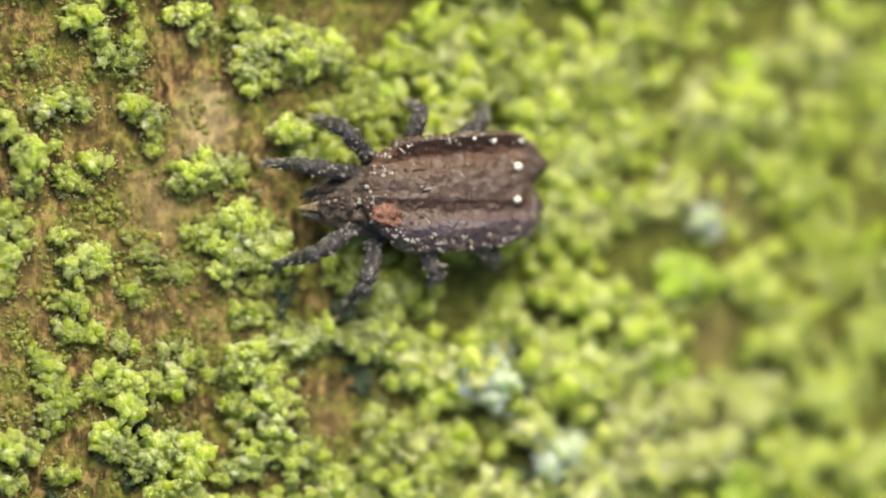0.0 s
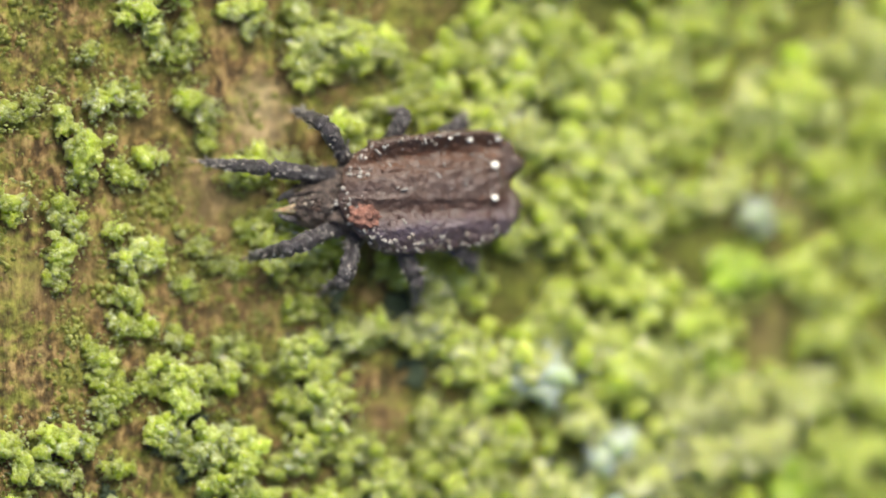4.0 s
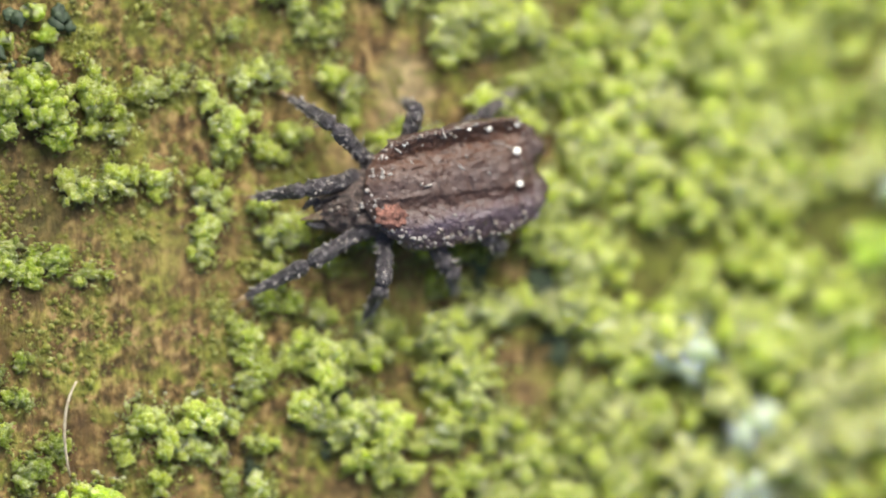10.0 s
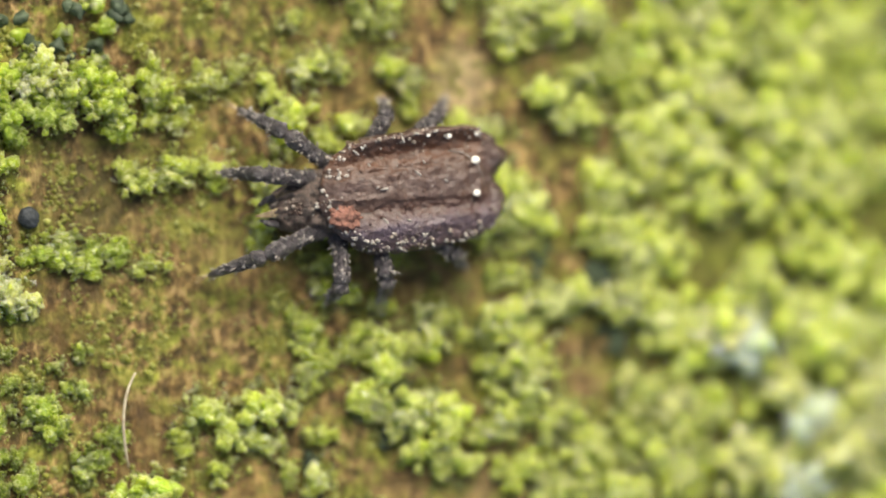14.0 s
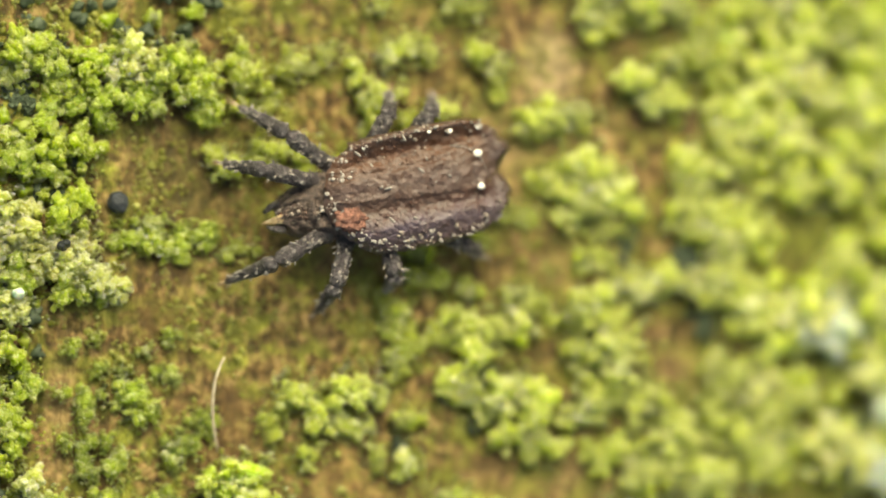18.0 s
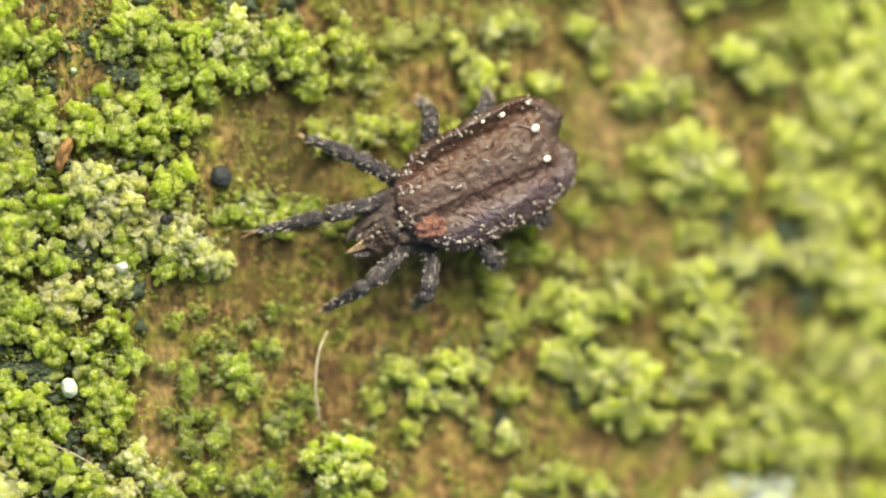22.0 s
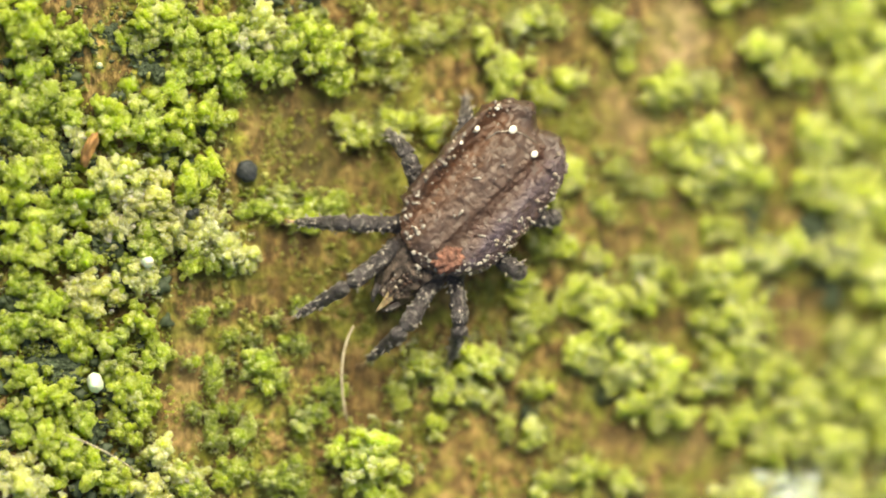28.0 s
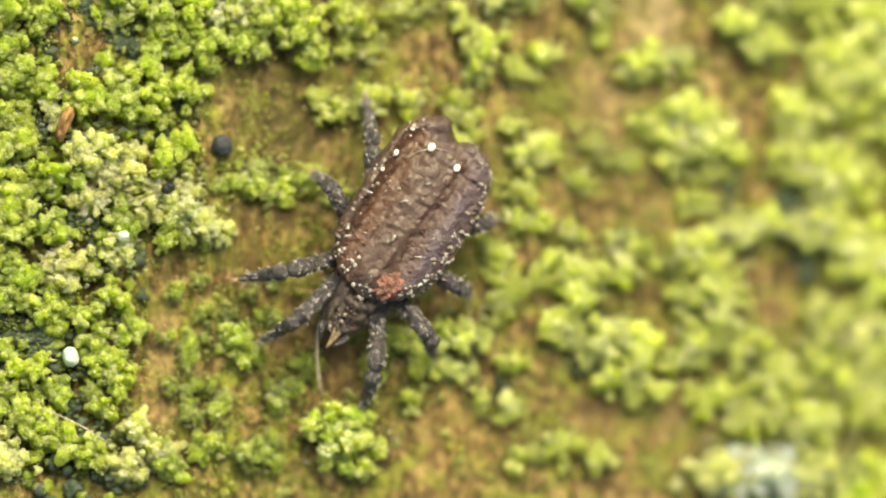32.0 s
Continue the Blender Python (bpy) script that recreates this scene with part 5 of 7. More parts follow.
def motions():
    walk(mite, [
        (0.0, stand(1.6677, 0.5369, 185.05)),
        (0.5, stand(1.6432, 0.5360, 183.49)),
        (1.0, stand(1.5799, 0.5292, 180.89)),
        (1.5, stand(1.5344, 0.5379, 182.76)),
        (2.0, stand(1.4983, 0.5209, 182.07)),
        (2.5, stand(1.4514, 0.5059, 184.24)),
        (4.5, stand(1.2842, 0.5139, 186.37)),
        (5.0, stand(1.2267, 0.5058, 186.73)),
        (5.5, stand(1.1869, 0.4947, 186.53)),
        (6.0, stand(1.1610, 0.4773, 188.28)),
        (6.5, stand(1.1184, 0.4924, 191.55)),
        (7.0, stand(1.0849, 0.4648, 193.04)),
        (7.5, stand(1.0461, 0.4645, 194.79)),
        (8.0, stand(0.9850, 0.4789, 197.64)),
        (8.5, stand(0.9208, 0.4674, 197.27)),
        (9.0, stand(0.8835, 0.4470, 194.81)),
        (9.5, stand(0.8679, 0.4558, 194.46)),
        (10.0, stand(0.8093, 0.4379, 192.34)),
        (10.5, stand(0.7319, 0.4195, 190.96)),
        (11.0, stand(0.6907, 0.4131, 192.10)),
        (11.5, stand(0.6398, 0.3942, 191.32)),
        (12.0, stand(0.5939, 0.4115, 190.44)),
        (12.5, stand(0.5285, 0.4085, 189.91)),
        (13.0, stand(0.4804, 0.4029, 189.37)),
        (13.5, stand(0.4206, 0.3817, 186.84)),
        (14.0, stand(0.3630, 0.3756, 188.93)),
        (14.5, stand(0.3354, 0.3711, 188.21)),
        (15.0, stand(0.3016, 0.3741, 189.70)),
        (15.5, stand(0.2122, 0.3693, 190.48)),
        (17.5, stand(0.0228, 0.3474, 191.04)),
        (18.0, stand(-0.0067, 0.3199, 192.70)),
        (18.5, stand(-0.0249, 0.3022, 194.47)),
        (19.0, stand(-0.0433, 0.2812, 196.87)),
        (19.5, stand(-0.0829, 0.2804, 201.69)),
        (20.0, stand(-0.1047, 0.2690, 204.30)),
        (20.5, stand(-0.1278, 0.2669, 205.30)),
        (21.0, stand(-0.1467, 0.2758, 205.68)),
        (21.5, stand(-0.1404, 0.2663, 206.30)),
        (22.0, stand(-0.1578, 0.2499, 208.77)),
        (22.5, stand(-0.2232, 0.2233, 212.70)),
        (23.0, stand(-0.2389, 0.2175, 213.34)),
        (23.5, stand(-0.2670, 0.2117, 215.12)),
        (24.0, stand(-0.2691, 0.1953, 217.40)),
        (24.5, stand(-0.2605, 0.1924, 219.52)),
        (25.0, stand(-0.2583, 0.1911, 221.56)),
        (25.5, stand(-0.2536, 0.1959, 222.91)),
        (27.5, stand(-0.2660, 0.1896, 226.91)),
        (28.0, stand(-0.2859, 0.1598, 229.06)),
        (28.5, stand(-0.3137, 0.1287, 232.02)),
        (29.0, stand(-0.3455, 0.1123, 234.17)),
        (29.5, stand(-0.3751, 0.1134, 236.08)),
        (30.0, stand(-0.3961, 0.0931, 239.00)),
        (30.5, stand(-0.4277, 0.0408, 240.09)),
        (31.0, stand(-0.4335, 0.0215, 240.40)),
        (31.5, stand(-0.4564, -0.0087, 238.58)),
        (32.0, stand(-0.4858, -0.0481, 238.39)),
    ])
    walk(LEGS["R1"], [
        (0.0, hip("R1", 0.801, -0.200)), (0.5, hip("R1", 0.804, -0.202)), (1.0, hip("R1", 0.897, -0.199)),
        (1.5, hip("R1", 0.959, -0.283)), (2.0, hip("R1", 0.934, -0.267)), (2.5, hip("R1", 0.879, -0.302)),
        (4.5, hip("R1", 0.998, -0.220)), (5.0, hip("R1", 0.962, -0.245)), (5.5, hip("R1", 0.905, -0.246)),
        (6.0, hip("R1", 0.872, -0.276)), (6.5, hip("R1", 0.836, -0.295)), (7.0, hip("R1", 0.806, -0.317)),
        (7.5, hip("R1", 0.973, -0.333)), (8.0, hip("R1", 0.997, -0.177)), (8.5, hip("R1", 0.951, -0.181)),
        (9.0, hip("R1", 0.913, -0.153)), (9.5, hip("R1", 0.898, -0.125)), (10.0, hip("R1", 0.861, -0.123)),
        (10.5, hip("R1", 0.802, -0.103)), (11.0, hip("R1", 0.803, -0.114)), (11.5, hip("R1", 0.910, -0.128)),
        (12.0, hip("R1", 0.990, -0.250)), (12.5, hip("R1", 0.934, -0.227)), (13.0, hip("R1", 0.899, -0.220)),
        (13.5, hip("R1", 0.856, -0.190)), (14.0, hip("R1", 0.801, -0.201)), (14.5, hip("R1", 0.816, -0.213)),
        (15.0, hip("R1", 0.900, -0.250)), (15.5, hip("R1", 1.009, -0.303)), (17.5, hip("R1", 0.820, -0.248)),
        (18.0, hip("R1", 0.797, -0.283)), (18.5, hip("R1", 0.798, -0.323)), (19.0, hip("R1", 0.775, -0.357)),
        (19.5, hip("R1", 0.914, -0.341)), (20.0, hip("R1", 0.959, -0.295)), (20.5, hip("R1", 0.936, -0.293)),
        (21.0, hip("R1", 0.912, -0.278)), (21.5, hip("R1", 0.895, -0.286)), (22.0, hip("R1", 0.983, -0.254)),
        (22.5, hip("R1", 1.028, -0.270)), (23.0, hip("R1", 0.970, -0.278)), (23.5, hip("R1", 1.019, -0.278)),
        (24.0, hip("R1", 0.978, -0.265)), (24.5, hip("R1", 0.954, -0.351)), (25.0, hip("R1", 0.940, -0.439)),
        (25.5, hip("R1", 0.946, -0.488)), (27.5, hip("R1", 1.028, -0.269)), (28.0, hip("R1", 0.938, -0.229)),
        (28.5, hip("R1", 0.905, -0.278)), (29.0, hip("R1", 0.887, -0.278)), (29.5, hip("R1", 0.991, -0.187)),
        (30.0, hip("R1", 0.968, -0.276)), (30.5, hip("R1", 0.902, -0.287)), (31.0, hip("R1", 0.869, -0.295)),
        (31.5, hip("R1", 0.841, -0.231)), (32.0, hip("R1", 0.821, -0.238)),
    ])
    walk(SHINS["R1"], [
        (0.0, knee("R1", 0.801, -0.200)), (0.5, knee("R1", 0.804, -0.202)), (1.0, knee("R1", 0.897, -0.199)),
        (1.5, knee("R1", 0.959, -0.283)), (2.0, knee("R1", 0.934, -0.267)), (2.5, knee("R1", 0.879, -0.302)),
        (4.5, knee("R1", 0.998, -0.220)), (5.0, knee("R1", 0.962, -0.245)), (5.5, knee("R1", 0.905, -0.246)),
        (6.0, knee("R1", 0.872, -0.276)), (6.5, knee("R1", 0.836, -0.295)), (7.0, knee("R1", 0.806, -0.317)),
        (7.5, knee("R1", 0.973, -0.333)), (8.0, knee("R1", 0.997, -0.177)), (8.5, knee("R1", 0.951, -0.181)),
        (9.0, knee("R1", 0.913, -0.153)), (9.5, knee("R1", 0.898, -0.125)), (10.0, knee("R1", 0.861, -0.123)),
        (10.5, knee("R1", 0.802, -0.103)), (11.0, knee("R1", 0.803, -0.114)), (11.5, knee("R1", 0.910, -0.128)),
        (12.0, knee("R1", 0.990, -0.250)), (12.5, knee("R1", 0.934, -0.227)), (13.0, knee("R1", 0.899, -0.220)),
        (13.5, knee("R1", 0.856, -0.190)), (14.0, knee("R1", 0.801, -0.201)), (14.5, knee("R1", 0.816, -0.213)),
        (15.0, knee("R1", 0.900, -0.250)), (15.5, knee("R1", 1.009, -0.303)), (17.5, knee("R1", 0.820, -0.248)),
        (18.0, knee("R1", 0.797, -0.283)), (18.5, knee("R1", 0.798, -0.323)), (19.0, knee("R1", 0.775, -0.357)),
        (19.5, knee("R1", 0.914, -0.341)), (20.0, knee("R1", 0.959, -0.295)), (20.5, knee("R1", 0.936, -0.293)),
        (21.0, knee("R1", 0.912, -0.278)), (21.5, knee("R1", 0.895, -0.286)), (22.0, knee("R1", 0.983, -0.254)),
        (22.5, knee("R1", 1.028, -0.270)), (23.0, knee("R1", 0.970, -0.278)), (23.5, knee("R1", 1.019, -0.278)),
        (24.0, knee("R1", 0.978, -0.265)), (24.5, knee("R1", 0.954, -0.351)), (25.0, knee("R1", 0.940, -0.439)),
        (25.5, knee("R1", 0.946, -0.488)), (27.5, knee("R1", 1.028, -0.269)), (28.0, knee("R1", 0.938, -0.229)),
        (28.5, knee("R1", 0.905, -0.278)), (29.0, knee("R1", 0.887, -0.278)), (29.5, knee("R1", 0.991, -0.187)),
        (30.0, knee("R1", 0.968, -0.276)), (30.5, knee("R1", 0.902, -0.287)), (31.0, knee("R1", 0.869, -0.295)),
        (31.5, knee("R1", 0.841, -0.231)), (32.0, knee("R1", 0.821, -0.238)),
    ])
    walk(LEGS["R2"], [
        (0.0, hip("R2", 0.556, -0.384)), (0.5, hip("R2", 0.541, -0.371)), (1.0, hip("R2", 0.504, -0.373)),
        (1.5, hip("R2", 0.478, -0.391)), (2.0, hip("R2", 0.444, -0.385)), (2.5, hip("R2", 0.462, -0.429)),
        (4.5, hip("R2", 0.540, -0.422)), (5.0, hip("R2", 0.496, -0.415)), (5.5, hip("R2", 0.485, -0.423)),
        (6.0, hip("R2", 0.466, -0.484)), (6.5, hip("R2", 0.640, -0.500)), (7.0, hip("R2", 0.670, -0.485)),
        (7.5, hip("R2", 0.607, -0.507)), (8.0, hip("R2", 0.530, -0.505)), (8.5, hip("R2", 0.489, -0.476)),
        (9.0, hip("R2", 0.476, -0.446)), (9.5, hip("R2", 0.478, -0.448)), (10.0, hip("R2", 0.612, -0.532)),
        (10.5, hip("R2", 0.622, -0.407)), (11.0, hip("R2", 0.595, -0.422)), (11.5, hip("R2", 0.563, -0.437)),
        (12.0, hip("R2", 0.535, -0.394)), (12.5, hip("R2", 0.492, -0.415)), (13.0, hip("R2", 0.477, -0.420)),
        (13.5, hip("R2", 0.568, -0.473)), (14.0, hip("R2", 0.682, -0.472)), (14.5, hip("R2", 0.624, -0.447)),
        (15.0, hip("R2", 0.581, -0.444)), (15.5, hip("R2", 0.510, -0.438)), (17.5, hip("R2", 0.617, -0.511)),
        (18.0, hip("R2", 0.667, -0.519)), (18.5, hip("R2", 0.641, -0.529)), (19.0, hip("R2", 0.574, -0.499)),
        (19.5, hip("R2", 0.506, -0.492)), (20.0, hip("R2", 0.468, -0.501)), (20.5, hip("R2", 0.537, -0.540)),
        (21.0, hip("R2", 0.650, -0.526)), (21.5, hip("R2", 0.630, -0.490)), (22.0, hip("R2", 0.595, -0.521)),
        (22.5, hip("R2", 0.491, -0.548)), (23.0, hip("R2", 0.474, -0.511)), (23.5, hip("R2", 0.429, -0.559)),
        (24.0, hip("R2", 0.387, -0.586)), (24.5, hip("R2", 0.404, -0.567)), (25.0, hip("R2", 0.436, -0.615)),
        (25.5, hip("R2", 0.460, -0.586)), (27.5, hip("R2", 0.503, -0.593)), (28.0, hip("R2", 0.631, -0.512)),
        (28.5, hip("R2", 0.607, -0.507)), (29.0, hip("R2", 0.554, -0.489)), (29.5, hip("R2", 0.526, -0.475)),
        (30.0, hip("R2", 0.475, -0.489)), (30.5, hip("R2", 0.422, -0.504)), (31.0, hip("R2", 0.455, -0.535)),
        (31.5, hip("R2", 0.642, -0.519)), (32.0, hip("R2", 0.642, -0.470)),
    ])
    walk(SHINS["R2"], [
        (0.0, knee("R2", 0.556, -0.384)), (0.5, knee("R2", 0.541, -0.371)), (1.0, knee("R2", 0.504, -0.373)),
        (1.5, knee("R2", 0.478, -0.391)), (2.0, knee("R2", 0.444, -0.385)), (2.5, knee("R2", 0.462, -0.429)),
        (4.5, knee("R2", 0.540, -0.422)), (5.0, knee("R2", 0.496, -0.415)), (5.5, knee("R2", 0.485, -0.423)),
        (6.0, knee("R2", 0.466, -0.484)), (6.5, knee("R2", 0.640, -0.500)), (7.0, knee("R2", 0.670, -0.485)),
        (7.5, knee("R2", 0.607, -0.507)), (8.0, knee("R2", 0.530, -0.505)), (8.5, knee("R2", 0.489, -0.476)),
        (9.0, knee("R2", 0.476, -0.446)), (9.5, knee("R2", 0.478, -0.448)), (10.0, knee("R2", 0.612, -0.532)),
        (10.5, knee("R2", 0.622, -0.407)), (11.0, knee("R2", 0.595, -0.422)), (11.5, knee("R2", 0.563, -0.437)),
        (12.0, knee("R2", 0.535, -0.394)), (12.5, knee("R2", 0.492, -0.415)), (13.0, knee("R2", 0.477, -0.420)),
        (13.5, knee("R2", 0.568, -0.473)), (14.0, knee("R2", 0.682, -0.472)), (14.5, knee("R2", 0.624, -0.447)),
        (15.0, knee("R2", 0.581, -0.444)), (15.5, knee("R2", 0.510, -0.438)), (17.5, knee("R2", 0.617, -0.511)),
        (18.0, knee("R2", 0.667, -0.519)), (18.5, knee("R2", 0.641, -0.529)), (19.0, knee("R2", 0.574, -0.499)),
        (19.5, knee("R2", 0.506, -0.492)), (20.0, knee("R2", 0.468, -0.501)), (20.5, knee("R2", 0.537, -0.540)),
        (21.0, knee("R2", 0.650, -0.526)), (21.5, knee("R2", 0.630, -0.490)), (22.0, knee("R2", 0.595, -0.521)),
        (22.5, knee("R2", 0.491, -0.548)), (23.0, knee("R2", 0.474, -0.511)), (23.5, knee("R2", 0.429, -0.559)),
        (24.0, knee("R2", 0.387, -0.586)), (24.5, knee("R2", 0.404, -0.567)), (25.0, knee("R2", 0.436, -0.615)),
        (25.5, knee("R2", 0.460, -0.586)), (27.5, knee("R2", 0.503, -0.593)), (28.0, knee("R2", 0.631, -0.512)),
        (28.5, knee("R2", 0.607, -0.507)), (29.0, knee("R2", 0.554, -0.489)), (29.5, knee("R2", 0.526, -0.475)),
        (30.0, knee("R2", 0.475, -0.489)), (30.5, knee("R2", 0.422, -0.504)), (31.0, knee("R2", 0.455, -0.535)),
        (31.5, knee("R2", 0.642, -0.519)), (32.0, knee("R2", 0.642, -0.470)),
    ])
    walk(LEGS["R3"], [
        (0.0, hip("R3", 0.108, -0.414)), (0.5, hip("R3", 0.106, -0.392)), (1.0, hip("R3", 0.089, -0.388)),
        (1.5, hip("R3", 0.083, -0.356)), (2.0, hip("R3", 0.069, -0.356)), (2.5, hip("R3", 0.024, -0.367)),
        (4.5, hip("R3", 0.090, -0.376)), (5.0, hip("R3", 0.053, -0.395)), (5.5, hip("R3", 0.110, -0.411)),
        (6.0, hip("R3", 0.078, -0.418)), (6.5, hip("R3", 0.046, -0.403)), (7.0, hip("R3", 0.031, -0.412)),
        (7.5, hip("R3", -0.046, -0.447)), (8.0, hip("R3", -0.015, -0.466)), (8.5, hip("R3", 0.080, -0.447)),
        (9.0, hip("R3", 0.144, -0.414)), (9.5, hip("R3", 0.124, -0.408)), (10.0, hip("R3", 0.094, -0.404)),
        (10.5, hip("R3", 0.077, -0.383)), (11.0, hip("R3", 0.033, -0.392)), (11.5, hip("R3", -0.016, -0.383)),
        (12.0, hip("R3", 0.015, -0.395)), (12.5, hip("R3", 0.019, -0.421)), (13.0, hip("R3", 0.089, -0.428)),
        (13.5, hip("R3", 0.060, -0.425)), (14.0, hip("R3", 0.014, -0.418)), (14.5, hip("R3", -0.003, -0.427)),
        (15.0, hip("R3", -0.006, -0.488)), (15.5, hip("R3", 0.132, -0.466)), (17.5, hip("R3", 0.098, -0.432)),
        (18.0, hip("R3", -0.024, -0.438)), (18.5, hip("R3", -0.049, -0.425)), (19.0, hip("R3", -0.089, -0.496)),
        (19.5, hip("R3", 0.072, -0.479)), (20.0, hip("R3", 0.109, -0.471)), (20.5, hip("R3", 0.089, -0.443)),
        (21.0, hip("R3", 0.071, -0.419)), (21.5, hip("R3", 0.083, -0.419)), (22.0, hip("R3", 0.051, -0.427)),
        (22.5, hip("R3", 0.039, -0.432)), (23.0, hip("R3", -0.003, -0.474)), (23.5, hip("R3", -0.012, -0.452)),
        (24.0, hip("R3", 0.021, -0.474)), (24.5, hip("R3", 0.088, -0.435)), (25.0, hip("R3", 0.100, -0.457)),
        (25.5, hip("R3", 0.077, -0.455)), (27.5, hip("R3", 0.054, -0.433)), (28.0, hip("R3", 0.046, -0.470)),
        (28.5, hip("R3", -0.004, -0.493)), (29.0, hip("R3", -0.047, -0.481)), (29.5, hip("R3", -0.059, -0.470)),
        (30.0, hip("R3", -0.038, -0.445)), (30.5, hip("R3", 0.094, -0.470)), (31.0, hip("R3", 0.099, -0.451)),
        (31.5, hip("R3", 0.082, -0.440)), (32.0, hip("R3", 0.058, -0.438)),
    ])
    walk(SHINS["R3"], [
        (0.0, knee("R3", 0.108, -0.414)), (0.5, knee("R3", 0.106, -0.392)), (1.0, knee("R3", 0.089, -0.388)),
        (1.5, knee("R3", 0.083, -0.356)), (2.0, knee("R3", 0.069, -0.356)), (2.5, knee("R3", 0.024, -0.367)),
        (4.5, knee("R3", 0.090, -0.376)), (5.0, knee("R3", 0.053, -0.395)), (5.5, knee("R3", 0.110, -0.411)),
        (6.0, knee("R3", 0.078, -0.418)), (6.5, knee("R3", 0.046, -0.403)), (7.0, knee("R3", 0.031, -0.412)),
        (7.5, knee("R3", -0.046, -0.447)), (8.0, knee("R3", -0.015, -0.466)), (8.5, knee("R3", 0.080, -0.447)),
        (9.0, knee("R3", 0.144, -0.414)), (9.5, knee("R3", 0.124, -0.408)), (10.0, knee("R3", 0.094, -0.404)),
        (10.5, knee("R3", 0.077, -0.383)), (11.0, knee("R3", 0.033, -0.392)), (11.5, knee("R3", -0.016, -0.383)),
        (12.0, knee("R3", 0.015, -0.395)), (12.5, knee("R3", 0.019, -0.421)), (13.0, knee("R3", 0.089, -0.428)),
        (13.5, knee("R3", 0.060, -0.425)), (14.0, knee("R3", 0.014, -0.418)), (14.5, knee("R3", -0.003, -0.427)),
        (15.0, knee("R3", -0.006, -0.488)), (15.5, knee("R3", 0.132, -0.466)), (17.5, knee("R3", 0.098, -0.432)),
        (18.0, knee("R3", -0.024, -0.438)), (18.5, knee("R3", -0.049, -0.425)), (19.0, knee("R3", -0.089, -0.496)),
        (19.5, knee("R3", 0.072, -0.479)), (20.0, knee("R3", 0.109, -0.471)), (20.5, knee("R3", 0.089, -0.443)),
        (21.0, knee("R3", 0.071, -0.419)), (21.5, knee("R3", 0.083, -0.419)), (22.0, knee("R3", 0.051, -0.427)),
        (22.5, knee("R3", 0.039, -0.432)), (23.0, knee("R3", -0.003, -0.474)), (23.5, knee("R3", -0.012, -0.452)),
        (24.0, knee("R3", 0.021, -0.474)), (24.5, knee("R3", 0.088, -0.435)), (25.0, knee("R3", 0.100, -0.457)),
        (25.5, knee("R3", 0.077, -0.455)), (27.5, knee("R3", 0.054, -0.433)), (28.0, knee("R3", 0.046, -0.470)),
        (28.5, knee("R3", -0.004, -0.493)), (29.0, knee("R3", -0.047, -0.481)), (29.5, knee("R3", -0.059, -0.470)),
        (30.0, knee("R3", -0.038, -0.445)), (30.5, knee("R3", 0.094, -0.470)), (31.0, knee("R3", 0.099, -0.451)),
        (31.5, knee("R3", 0.082, -0.440)), (32.0, knee("R3", 0.058, -0.438)),
    ])
